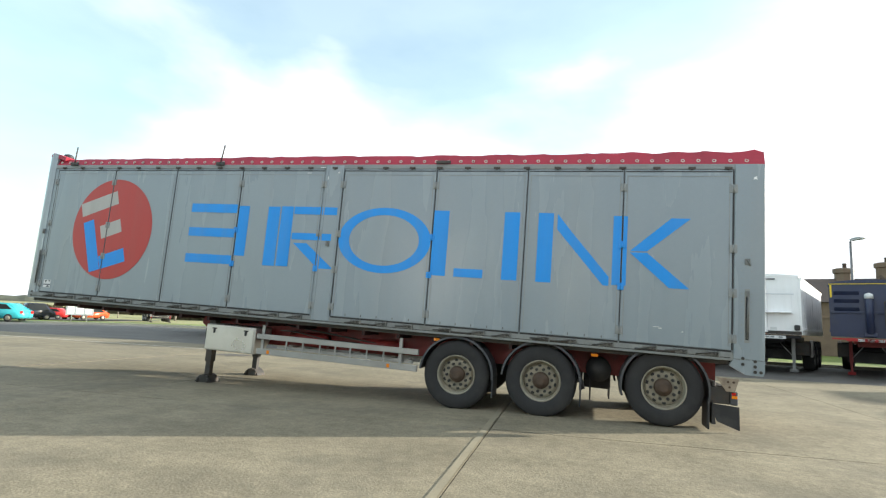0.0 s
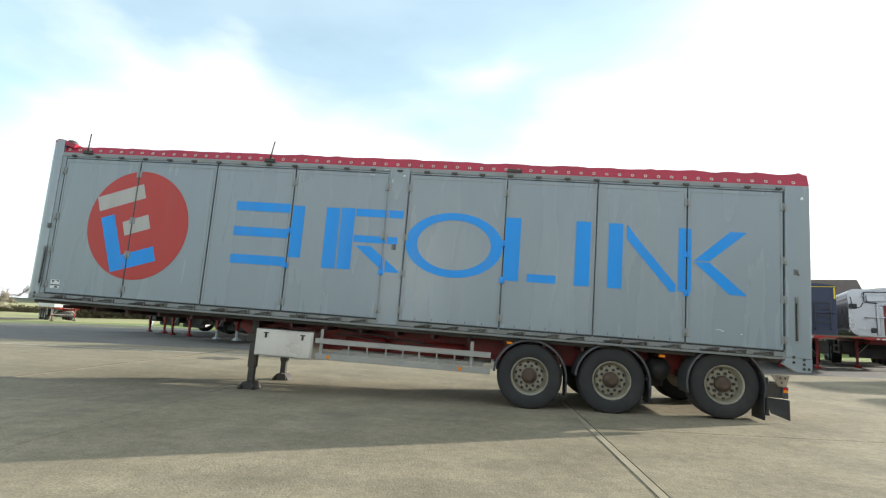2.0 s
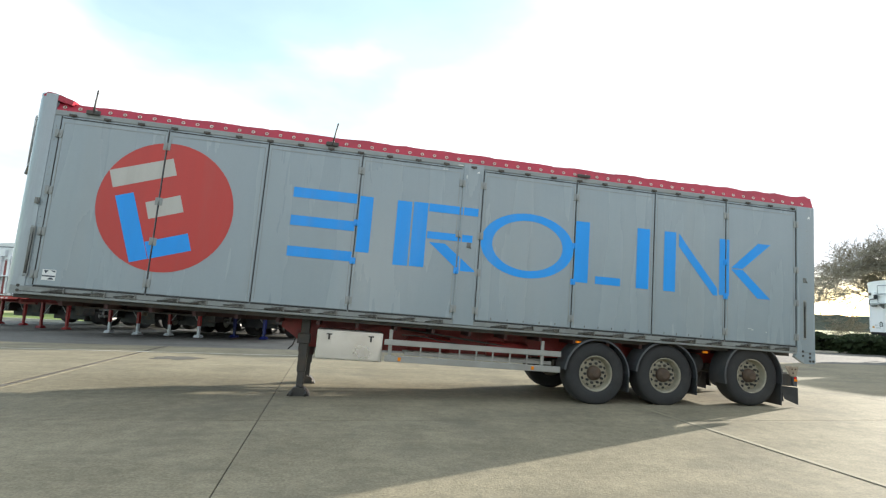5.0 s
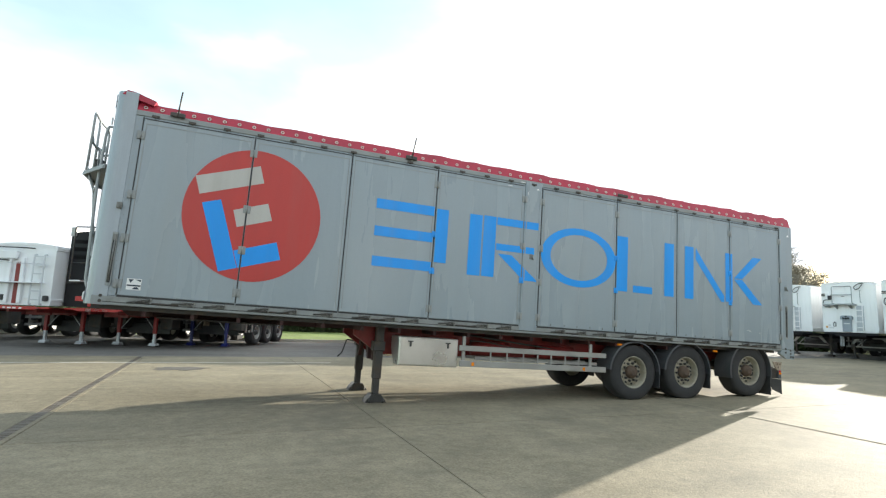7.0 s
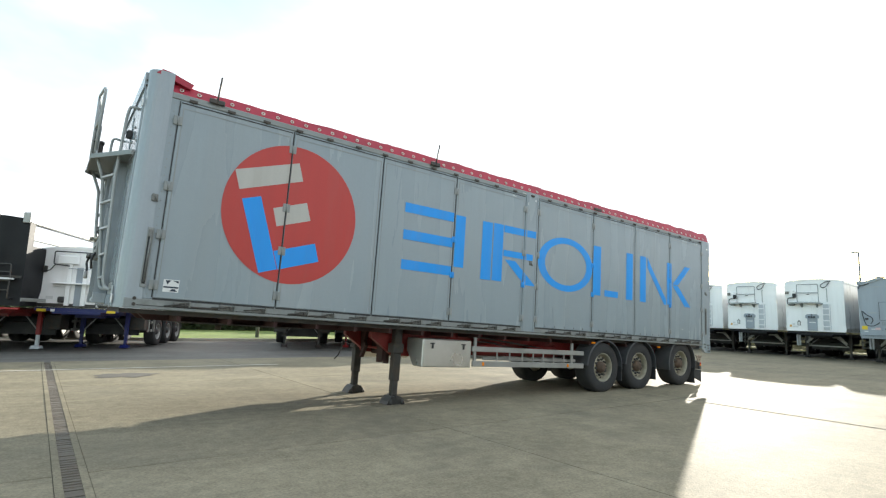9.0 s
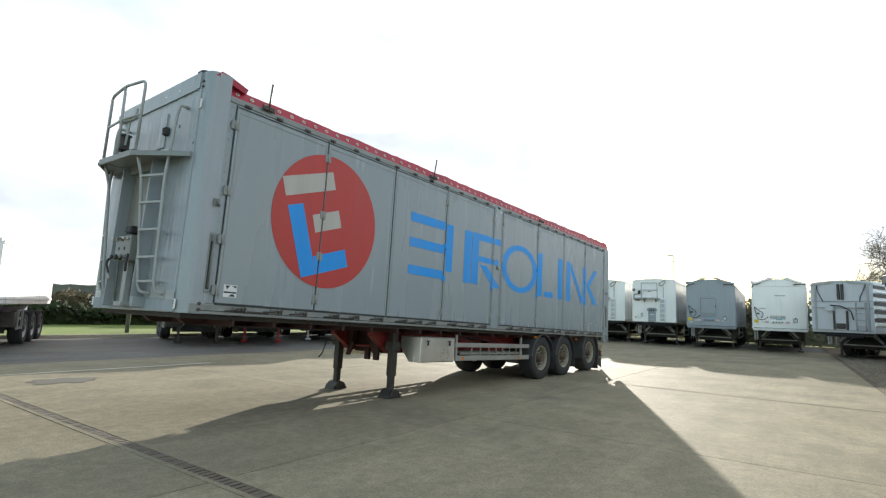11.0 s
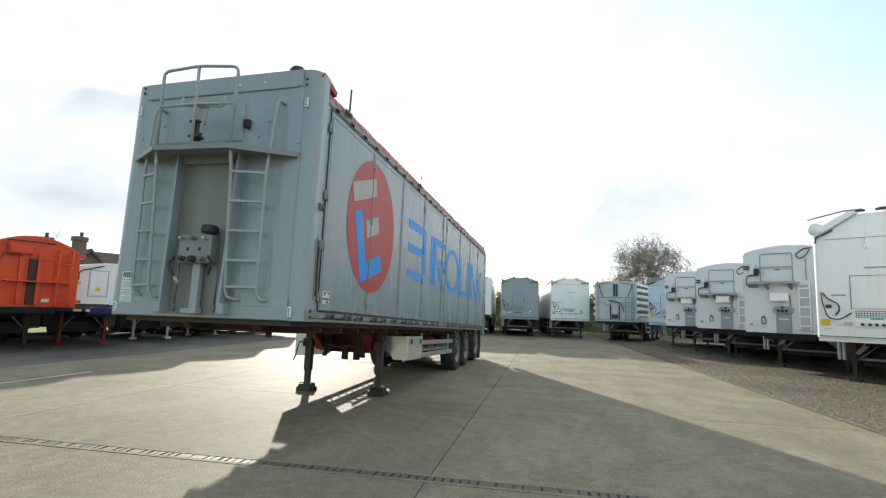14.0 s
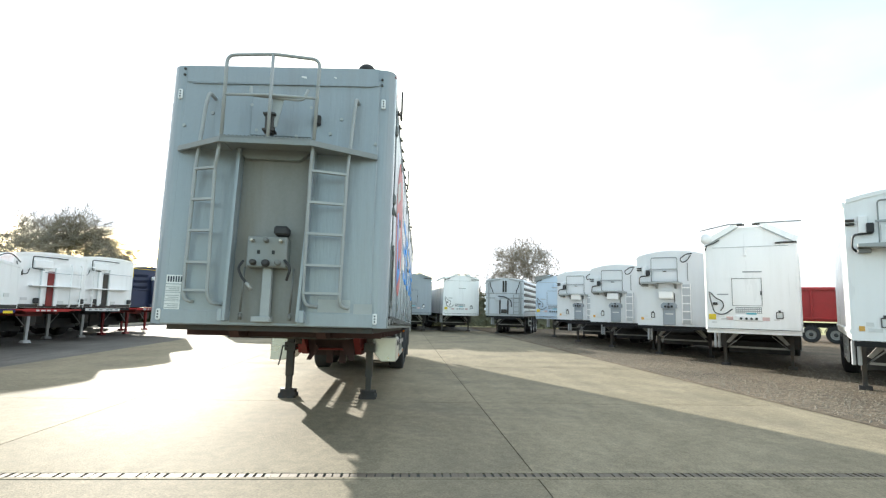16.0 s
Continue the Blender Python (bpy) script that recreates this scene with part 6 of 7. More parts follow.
        tube(bm, round_path([(0.0, -0.45, H0 + 0.2), (-0.2, -0.45, H0 + 0.2), (-0.2, -0.45, H0 + 1.2), (-0.2, -1.0, H0 + 1.2), (-0.2, -1.0, H0 + 0.2), (0, -1.0, H0 + 0.2)], 0.05), 0.022, 6)
        frame_l = part("ladder", bm, STEEL, t)
        for z in (0.45, 0.72, 0.98):
            bm = B()
            box(bm, -0.22, -1.0, H0 + z - 0.015, -0.18, -0.45, H0 + z + 0.015)
            part("rung", bm, STEEL, frame_l)
        if low:
            bm = B()
            tube(bm, round_path([(-0.05, 0.9, H0 + 0.9), (-0.28, 0.9, H0 + 0.9), (-0.28, 0.9, H1 + 0.08), (-0.28, -0.55, H1 + 0.08), (-0.28, -0.55, H0 + 0.15)], 0.08), 0.024, 6)
            tube(bm, round_path([(-0.28, 0.9, H0 + 1.5), (-0.28, -0.55, H0 + 1.5)], 0.05), 0.018, 6)
            tube(bm, round_path([(-0.28, 0.25, H0 + 0.1), (-0.28, 0.25, H1 + 0.08)], 0.05), 0.02, 6)
            part("guard_rail", bm, STEEL, t)
            for y, z, w, h, mt in ((0.0, H0 + 1.0, 0.3, 0.18, YELLOW), (0.0, H0 + 0.75, 0.26, 0.3, RED_BRIGHT), (-0.05, H0 + 0.4, 0.16, 0.36, YELLOW), (0.45, H0 + 0.2, 0.3, 0.16, RED_BRIGHT), (0.7, H0 + 0.86, 0.4, 0.05, STICKER), (-0.85, H0 + 0.75, 0.4, 0.05, STICKER)):
                bm = B()
                box(bm, -0.31, y - w / 2, z, -0.29 if z > H0 + 0.3 and w < 0.35 else -0.05, y + w / 2, z + h, 0.01)
                part("marker_plate", bm, mt, t)
        else:
            for y in (-1.22, 1.14):
                bm = B()
                box(bm, -0.02, y, H1 - 0.55, 0.0, y + 0.06, H1 - 0.12)
                part("yellow_strip", bm, YELLOW, body)
            bm = B()
            box(bm, -0.03, -1.24, H1 - 0.10, 0.0, 1.24, H1 - 0.08)
            part("top_trim", bm, YELLOW, body)
        for y in (-0.4, -0.1, 0.2):
            bm = B()
            box(bm, -0.03, y, 1.24, -0.004, y + 0.2, 1.33)
            part("plate", bm, STICKER, t)
    elif bands:
        banded_front(t, body, mat, H0, H1)
    elif broad:
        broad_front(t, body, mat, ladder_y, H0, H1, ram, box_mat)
    elif deep:
        slim_front(t, body, mat, ladder_y, H0, H1, ram)
    else:
        bm = B()
        for y0, z0, y1, z1 in ((0.15, 1.75, 0.75, 1.77), (0.15, 2.63, 0.75, 2.65), (0.15, 1.75, 0.17, 2.65), (0.73, 1.75, 0.75, 2.65)):
            box(bm, -0.014, y0, z0, 0.0, y1, z1)
        part("hatch_seal", bm, GREY_TUBE, body)
        bm = B()
        box(bm, -0.02, 0.2, 1.8, 0.0, 0.7, 2.6, 0.01)
        part("hatch", bm, mat, body)
        bm = B()
        box(bm, -0.05, -0.65, 1.47, 0.0, 0.05, 1.64, 0.01)
        part("service_box", bm, mat, t)
        for y in (-0.5, -0.32, -0.12):
            bm = B()
            cyl(bm, (-0.05, y, 1.56), (-0.10, y, 1.56), 0.045, 8)
            part("coupling", bm, PLASTIC, t)
        for y, z, mt in ((0.45, 2.0, YELLOW), (1.05, 2.2, YELLOW), (-0.3, 1.95, BLUE), (-0.9, 1.8, STICKER)):
            bm = B()
            box(bm, -0.022, y - 0.07, z - 0.06, 0.0, y + 0.07, z + 0.06)
            part("sticker", bm, mt, body)
        bm = B()
        tube(bm, round_path([(0, 1.05, 2.3), (-0.08, 1.08, 2.6), (-0.06, 0.8, H1 - 0.2), (0.0, 0.3, H1 - 0.05)], 0.25), 0.02, 6)
        tube(bm, round_path([(0.05, -0.4, H1), (0.0, -0.9, H1 + 0.25), (0.0, -1.2, H1 - 0.05)], 0.25), 0.018, 6)
        part("cable", bm, PLASTIC, t)
    bm = B()
    if chassis is RED_BRIGHT:
        box(bm, 0.02, -1.2, 1.28, 0.12, 1.2, 1.33)
        prism(bm, [(-0.70, 1.24), (-0.86, 1.29), (-0.70, 1.345), (0.70, 1.345), (0.86, 1.29), (0.70, 1.24)], "x", -0.03, 0.018)
    else:
        box(bm, 0.0, -1.2, 1.26 + dz, 0.12, 1.2, 1.36 + dz)
        box(bm, 0.0, -0.7, 1.18 + dz, 0.3, 0.7, 1.258 + dz)
    beam = part("front_beam", bm, chassis, t)
    if chassis is RED_BRIGHT and not mast:
        for y, w in ((0.34, 0.10), (0.16, 0.14), (-0.02, 0.12), (-0.24, 0.10)):
            bm = B()
            box(bm, -0.034, y - w / 2, 1.255, -0.0302, y + w / 2, 1.305)
            part("mark", bm, STICKER, beam)
    if slim and mat is WHITE:
        bm = B()
        box(bm, -0.006, -1.22, H0 + 0.005, 0.0, 1.22, H0 + 0.12)
        part("kick_strip", bm, STEEL, body)
    if slim and mat is WHITE and chassis is BLACK:
        bm = B()
        box(bm, -0.010, -0.75, 1.23, -0.001, 0.75, 1.335)
        strip = part("marker_plate", bm, STICKER, beam, "white plate with dark marks")
        for y in (-0.6, -0.35, -0.2, 0.1, 0.3, 0.55):
            bm = B()
            box(bm, -0.013, y - 0.06, 1.255, -0.0102, y + 0.06, 1.31)
            part("mark", bm, GREY_RAIL, strip)
    if chassis is BLUE_CHASSIS:
        for y, w, mt in ((1.0, 0.26, YELLOW), (0.68, 0.12, STICKER), (-1.0, 0.26, YELLOW)):
            bm = B()
            box(bm, -0.006, y - w / 2, 1.24, -0.001, y + w / 2, 1.32)
            part("sticker", bm, mt, beam)
    if broad:
        under_frame(t, 1.9)
    legs_and_wheels(t, chassis, leg, length, foot=foot, leg_y=0.95 if broad else 0.72, boxes=not broad)
    return t


def at(x, y, heading):
    """Front of a parked trailer at (x, y), its nose pointing to the heading in degrees from +x."""
    return pose(x, y, rise(x, y)) @ pose(0, 0, 0, 0, 0, heading - 180)


# east row, noses towards -x
E_ROW = (("w", 30.0, -3.1), ("s", 29.8, 0.15), ("t", 30.2, 3.35), ("t", 30.6, 6.5), ("t", 31.2, 9.7), ("t", 31.6, 13.2))
for kind, x, y in E_ROW:
    if kind == "t":
        tipper_trailer(at(x, y, 186), WHITE, "white bulk tipping trailer with grey ram housing and ladder", height=3.95, length=11)
    else:
        box_trailer(at(x, y, 186), {"w": WHITE, "s": SLATE, "b": PALE}[kind], {"w": "white", "s": "slate grey", "b": "pale grey"}[kind] + " walking-floor trailer with folded roof sheet arms", hatch=kind != "w", height=3.95)
# south row on the gravel, in echelon
S_ROW = (("w", 9.57, -10.22, 4.46), ("t", 13.44, -9.69, 3.98), ("t", 16.95, -8.99, 3.72), ("t", 20.52, -8.42, 3.66), ("b", 24.95, -8.25, 3.75))
for kind, x, y, h in S_ROW:
    if kind == "t":
        tipper_trailer(at(x, y, 144), OFFWHITE, "pale grey bulk tipping trailer with ladder and ram housing", height=h, length=11, box_mat=WHITE, crown=0.20, floor=1.23)
    else:
        box_trailer(at(x, y, 144), WHITE if kind == "w" else PALE_BLUE, "white walking-floor trailer with gabled front and hatch" if kind == "w" else "pale blue walking-floor trailer", height=h, gable=0.66 if kind == "w" else 0.40)
tipper_trailer(at(4.24, -10.38, 142), WHITE, "white bulk tipping trailer with side ladder", height=4.35, length=11, crown=0.20, floor=1.23)
# north row, noses south-west
N_ROW = ((9.95, 12.6, WHITE, BLUE_CHASSIS, RED_LEG, "white low tipping trailer on a blue chassis"),
         (13.6, 12.9, WHITE, RED_BRIGHT, PALE, "white tipping trailer on a red chassis"),
         (20.4, 12.8, NAVY, RED_BRIGHT, RED_LEG, "navy blue tipping trailer with front ram on a red chassis"), (24.2, 13.9, SILVER, RED_BRIGHT, RED_LEG, "silver rounded tipping trailer with a red frame"),
         (-0.05, 13.2, WHITE, BLUE_CHASSIS, BLUE_CHASSIS, "white tipping trailer with blue front beam"), (-2.58, 12.86, BLACK, RED_BRIGHT, RED_LEG, "black tipping trailer with ram and rails on a red chassis"),
         (-5.11, 13.44, OFFWHITE, RED_BRIGHT, RED_LEG, "pale grey tipping trailer on a red chassis"), (-8.7, 15.4, OFFWHITE, RED_BRIGHT, RED_LEG, "pale grey tipping trailer on a red chassis"), (-11.8, 18.0, OFFWHITE, RED_BRIGHT, RED_LEG, "pale grey tipping trailer on a red chassis"))
for x, y, mat, ch, leg, label in N_ROW:
    small = 9 < x < 10
    tipper_trailer(at(x, y, 246) @ Matrix.Diagonal((1, 0.88 if mat is NAVY else 1, 1, 1)), mat, label, ch, leg, height=4.05 if mat is BLACK else (2.87 if small else (3.45 if x < -5 else 3.28)), length=8.2 if -1 < x < 0 else 10.2, group="north row of parked trailers", ram=RED_CHASSIS if ch is RED_BRIGHT else SLATE,
                   slim=True, foot=PALE if mat is BLACK or -7 < x < -5 else leg, deep=not small, crown=0.22 if small else (0.3 if mat is SILVER else 0.10), mast=mat in (NAVY, BLACK), low=mat is BLACK)
tipper_trailer(at(17.2, 13.1, 246), WHITE, "white flat-fronted tipping trailer on a dark chassis", BLACK, POST, height=3.45, length=8.4, group="north row of parked trailers", ram=STEEL, slim=True, foot=POST, ladder_y=0.8)
# its ram housing is a dark painted strip in place of a shaded slot
tipper_trailer(at(7.35, 12.95, 249), ORANGE, "bright orange ribbed tipping trailer with domed front", BLACK, STEEL, height=3.48, length=9.5, ribs=24, group="north row of parked trailers", crown=0.42, ram=ORANGE_SHADE, slim=True)
tipper_trailer(at(-33.5, 39.5, -38), PALE, "silver tipping trailer with red chassis on the grass", RED_BRIGHT, RED_LEG, height=3.4, length=8.5)
tipper_trailer(at(28.0, -5.75, 160), PALE, "pale tipping trailer with white side bands and painted grey shade between", height=3.6, length=7.6, bands=True, floor=1.23)
tipper_trailer(at(23.8, -32.4, 232), RED_BRIGHT, "red tipping trailer behind the gravel row", BLACK, STEEL, height=3.6, length=9, ribs=6)

# ---- lamp posts, cars, house ----
def lamp_post(x, y, h, turn):
    t = thing("street_lamp", pose(x, y, rise(x, y) - 0.05, 0, 0, turn), "tall galvanised yard lamp post with flat lantern", "street lamp", "yard lamps")
    bm = B()
    cyl(bm, (0, 0, 0), (0, 0, h), 0.10, 10, 0.06)
    part("pole", bm, LAMP_POLE, t)
    bm = B()
    tube(bm, round_path([(0, 0, h - 0.1), (0, 0, h + 0.05), (0.2, 0, h + 0.10)], 0.06), 0.035, 6)
    part("arm", bm, LAMP_POLE, t)
    bm = B()
    prism(bm, [(-0.02, h + 0.08), (0.15, h + 0.17), (0.45, h + 0.20), (0.66, h + 0.13), (0.62, h + 0.08), (0.05, h + 0.03)], "y", -0.17, 0.17)
    part("lantern", bm, GREY_TUBE, t)


for x, y, h, turn in ((25.35, 25.8, 6.8, -42), (-57, 48, 7.5, 0), (8.5, 22.8, 6.2, -25), (53, 7.9, 8.0, 60)):
    lamp_post(x, y, h, turn)


def car(x, y, turn, mat, label, tall=1.5, length=4.0):
    t = thing("car", pose(x, y, rise(x, y) + 0.05, 0, 0, turn), label, "car", "parked cars")
    h = tall
    bm = B()
    side = [(0.0, 0.35), (0.05, 0.75), (0.55, 0.88), (0.95, 0.95), (1.45, h - 0.04), (1.7, h), (2.9, h - 0.02), (3.55, 1.02), (length - 0.08, 0.92), (length, 0.55), (length - 0.05, 0.3), (0.1, 0.25)]
    prism(bm, side, "y", -0.82, 0.82)
    bmesh.ops.bevel(bm, geom=bm.edges[:], offset=0.06, segments=2, affect="EDGES")
    body = part("body", bm, mat, t, smooth=True)
    bm = B()
    prism(bm, [(1.08, 0.98), (1.5, h - 0.10), (2.85, h - 0.10), (3.35, 1.0)], "y", -0.832, 0.832)
    part("side_window", bm, GLASS_DARK, body)
    bm = B()
    prism(bm, [(-0.7, 0.0), (0.7, 0.0), (0.6, 0.5), (-0.6, 0.5)], "x", 0, 0.02)
    bmesh.ops.transform(bm, matrix=pose(0.93, 0, 0.97, 0, 44, 0), verts=bm.verts)
    part("windscreen", bm, GLASS_DARK, body)
    for wx in (0.8, length - 0.85):
        for wy in (-0.8, 0.8):
            bm = B()
            lathe(bm, (wx, wy - 0.09, 0.31), (0, 1, 0), [(0, 0.2), (0.02, 0.31), (0.16, 0.31), (0.18, 0.2)], 20)
            w = part("wheel", bm, RUBBER, t)
            bm = B()
            lathe(bm, (wx, wy - 0.1, 0.31), (0, 1, 0), [(0, 0.08), (0.005, 0.19), (0.195, 0.19), (0.2, 0.08)], 14)
            part("rim", bm, RIM, w)
    for wy in (-0.62, 0.62):
        bm = B()
        box(bm, length - 0.07, wy - 0.14, 0.68, length + 0.01, wy + 0.14, 0.9, 0.02)
        part("tail_lamp", bm, RED_LENS, t)
    return t


TEAL = material("teal_car_paint", (0.05, 0.40, 0.45), 0.25)
DARK_CAR = material("dark_car_paint", (0.03, 0.035, 0.05), 0.25)
RED_CAR = material("red_car_paint", (0.45, 0.03, 0.03), 0.25)
ORANGE_CAR = material("orange_car_paint", (0.55, 0.09, 0.03), 0.25)
for az, away, mat, label, turn, tall in ((145.4, 56, TEAL, "teal hatchback parked on tarmac", 20, 1.5), (143.4, 72, DARK_CAR, "dark blue van-like car parked on tarmac", 70, 1.8), (142.0, 84, RED_CAR, "red hatchback parked on tarmac", 25, 1.45), (139.2, 84, ORANGE_CAR, "orange-red hatchback parked on tarmac", 75, 1.5)):
    car(11.3 + away * math.cos(radians(az)) - 2 * math.cos(radians(turn)), -8.1 + away * math.sin(radians(az)) - 2 * math.sin(radians(turn)), turn, mat, label, tall)
# notice board among the cars
sb = thing("notice_board", pose(-35.2, 30.9, rise(-35, 30.9), 0, 0, 50), "grey notice board on two posts by the verge", "sign")
bm = B()
box(bm, -1.1, -0.03, 0.65, 1.1, 0.03, 1.75, 0.01)
board = part("board", bm, SLATE, sb)
for x0, x1 in ((-0.98, -0.42), (-0.30, 0.30), (0.42, 0.98)):
    bm = B()
    box(bm, x0, -0.04, 0.78, x1, -0.031, 1.62)
    part("poster", bm, STICKER, board)
for x in (-0.6, 0.6):
    bm = B()
    cyl(bm, (x, 0.06, 0), (x, 0.06, 1.8), 0.04, 8)
    part("post", bm, POST, sb)
for x, y, h in ((-17.6, 29.4, 1.0), (-9.5, 29.5, 1.3)):
    p = thing("marker_post", pose(x, y, rise(x, y) + 0.02), "white marker post in the grass", "post")
    bm = B()
    box(bm, -0.05, -0.05, 0, 0.05, 0.05, h, 0.01)
    part("post", bm, WHITE, p)

house = thing("house", pose(33.4, 41.8, -0.1, 0, 0, -22), "brick farmhouse with two square chimneys behind a garden wall", "house")
bm = B()
box(bm, -6, -3.5, 0, 6, 3.5, 4.3)
for x in (-6, 6):
    prism(bm, [(-3.5, 4.3), (3.5, 4.3), (0, 6.1)], "x", x - 0.15, x + 0.15)
prism(bm, [(-1.2, 4.3), (1.8, 4.3), (0.3, 6.0)], "y", -3.9, -3.5)
part("wall", bm, BRICK_WALL, house)
bm = B()
prism(bm, [(-3.9, 4.15), (0, 6.3), (3.9, 4.15), (3.7, 4.1), (0, 6.05), (-3.7, 4.1)], "x", -6.4, 6.4)
prism(bm, [(-1.5, 4.2), (0.3, 6.2), (2.1, 4.2), (1.9, 4.15), (0.3, 5.95), (-1.3, 4.15)], "y", -4.2, 0)
roof = part("roof", bm, ROOF, house)
for x, top in ((-1.9, 7.2), (0.8, 7.6)):
    bm = B()
    lathe(bm, (x, 0, 5.4), (0, 0, 1), [(0, 0.62), (top - 5.9, 0.62), (top - 5.85, 0.74), (top - 5.5, 0.74), (top - 5.45, 0.55)], 8)
    for f in bm.faces:
        f.smooth = False
    stack = part("chimney", bm, BRICK_WALL, roof)
    for dx in (0.1,):
        bm = B()
        lathe(bm, (x + dx, 0, top - 0.05), (0, 0, 1), [(0, 0.15), (0.3, 0.13), (0.32, 0.17), (0.42, 0.15)], 8)
        part("chimney_pot", bm, ROOF, stack)
for x in (-4.5, 3.6):
    for z in (0.9, 2.8):
        bm = B()
        box(bm, x - 0.6, -3.56, z, x + 0.6, -3.48, z + 1.2)
        w = part("window", bm, WHITE, house)
        bm = B()
        box(bm, x - 0.52, -3.58, z + 0.08, x + 0.52, -3.562, z + 1.12)
        part("pane", bm, GLASS_DARK, w)
bm = B()
for xa, ya, xb, yb in ((17.5, 31.0, 36.0, 28.0),):
    d = Vector((xb - xa, yb - ya, 0)).normalized()
    q = Vector((-d.y, d.x, 0)) * 0.3
    for z0, z1, grow in ((-0.4, 2.5, 1.0), (2.5, 2.62, 1.4)):
        pts = [Vector((xa, ya, 0)) - q * (grow - 1), Vector((xb, yb, 0)) - q * (grow - 1), Vector((xb, yb, 0)) + q * grow, Vector((xa, ya, 0)) + q * grow]
        prism(bm, [(p.x, p.y) for p in pts], "z", z0, z1)
solid("garden_wall", bm, BRICK_WALL, "tall weathered brick garden wall beyond the grass", "wall", "structure")


# ---- trees and hedges ----
def bare_tree(x, y, h, radius, seed, label, levels=6, spread=0.66, thick=0.014, straight=0.75):
    """Leafless tree: limbs that fork and carry side shoots, brought to the given height and crown radius."""
    rnd = random.Random(seed)
    t = thing("tree", pose(x, y, rise(x, y) - 0.1), label, "tree", "bare trees")
    limbs = []

    def limb(p, d, length, r, level):
        segs = 3 if level < 4 else 2
        line = [(p, r)]
        mid = None
        for s in range(segs):
            p = p + d * (length / segs)
            d = (d + Vector((rnd.gauss(0, 0.17), rnd.gauss(0, 0.17), rnd.gauss(0.01, 0.12)))).normalized()
            line.append((p, r * (1 - 0.45 * (s + 1) / segs)))
            if s == segs // 2 - (0 if segs > 2 else 1):
                mid = (p, d)
        limbs.append(line)
        if level >= levels:
            return
        starts = [(p, d)] * (7 if level == 0 else rnd.choice((2, 2, 3)))
        if level:
            starts.append(mid)
        for k, (q, e) in enumerate(starts):
            if level == 0:
                a = 2 * math.pi * (k + rnd.uniform(-0.2, 0.2)) / (len(starts) - 1)
                e = Vector((0.0, 0.0, 1.0)) if k == 0 else Vector((0.75 * math.cos(a), 0.75 * math.sin(a), rnd.uniform(0.5, 1.0)))
                limb(q, e.normalized(), length * rnd.uniform(0.72, 0.84), r * 0.55, 1)
                continue
            side = Vector((rnd.gauss(0, 1), rnd.gauss(0, 1), rnd.gauss(0.15, 0.5))).normalized()
            lead = k == 0 and level > 0
            limb(q, (e * straight + side * spread * (0.32 if lead else 1.0)).normalized(), length * (rnd.uniform(0.80, 0.92) if lead else rnd.uniform(0.55, 0.80)), r * (0.62 if lead else 0.52), level + 1)

    limb(Vector((0, 0, 0)), Vector((0.03, 0.02, 1)).normalized(), 2.4, 0.30, 0)
    tops = sorted(p.z for line in limbs for p, r in line)
    wide = sorted(max(abs(p.x), abs(p.y)) for line in limbs for p, r in line)
    fz, fr = h / tops[int(len(tops) * 0.997)], radius / wide[int(len(wide) * 0.985)]
    verts, faces = [], []

    def shape(p):
        x, y, z = p.x * fr, p.y * fr, p.z * fz
        k = math.sqrt(max(0.06, 1 - (x * x + y * y) / (1.12 * radius) ** 2))
        base = 0.22 * h
        return Vector((x, y, z if z < base else base + (z - base) * k))

    for line in limbs[1:]:
        n = 5 if line[0][1] > 0.1 else 3
        prev = None
        for k, (p, r) in enumerate(line):
            p = shape(p)
            a, b = line[min(k + 1, len(line) - 1)][0], line[max(k - 1, 0)][0]
            d = (a - b).normalized()
            u = d.orthogonal().normalized()
            v = d.cross(u)
            rr = max(r * fz * 0.5, thick)
            ring = []
            for q in range(n):
                c = 2 * math.pi * q / n
                verts.append(tuple(p + rr * (math.cos(c) * u + math.sin(c) * v)))
                ring.append(len(verts) - 1)
            if prev:
                for q in range(n):
                    faces.append((prev[q], prev[(q + 1) % n], ring[(q + 1) % n], ring[q]))
            prev = ring
    me = bpy.data.meshes.new("crown")
    me.from_pydata(verts, [], faces)
    me.materials.append(BARK)
    ob = new("crown", me)
    ob.parent = t
    bm = B()
    line = limbs[0]
    tube(bm, [shape(p) for p, r in line], line[1][1] * fz * 0.6, 10)
    part("trunk", bm, BARK, t)


bare_tree(42, -9.3, 8.7, 4.9, 23, "bare round-crowned tree behind the parked trailers", 7, 0.85, 0.0095, 0.85)
for k, (tx, ty, th) in enumerate(((58, -3.0, 6.0), (60, 1.0, 5.5), (57, -6.5, 6.2), (62, -17, 6.5), (59, 5.0, 5.5), (64, -21, 6.0))):
    bare_tree(tx, ty, th, 1.8, 30 + k, "thin bare sapling behind the hedge", 5, 0.5)
bare_tree(100, 69, 19.5, 16.5, 5, "wide bare tree beyond the yard", 8, 0.8, 0.024, 0.9)
bare_tree(-58, 68, 9.6, 6.2, 7, "bare spreading oak in the field", 7, 0.8, 0.026)
bare_tree(45.3, 57.7, 8.8, 5.0, 9, "bare tree behind the farmhouse", 6, 0.75, 0.018)
bare_tree(-78, 75, 5, 3, 12, "small bare tree in the field", 5, 0.6, 0.03)


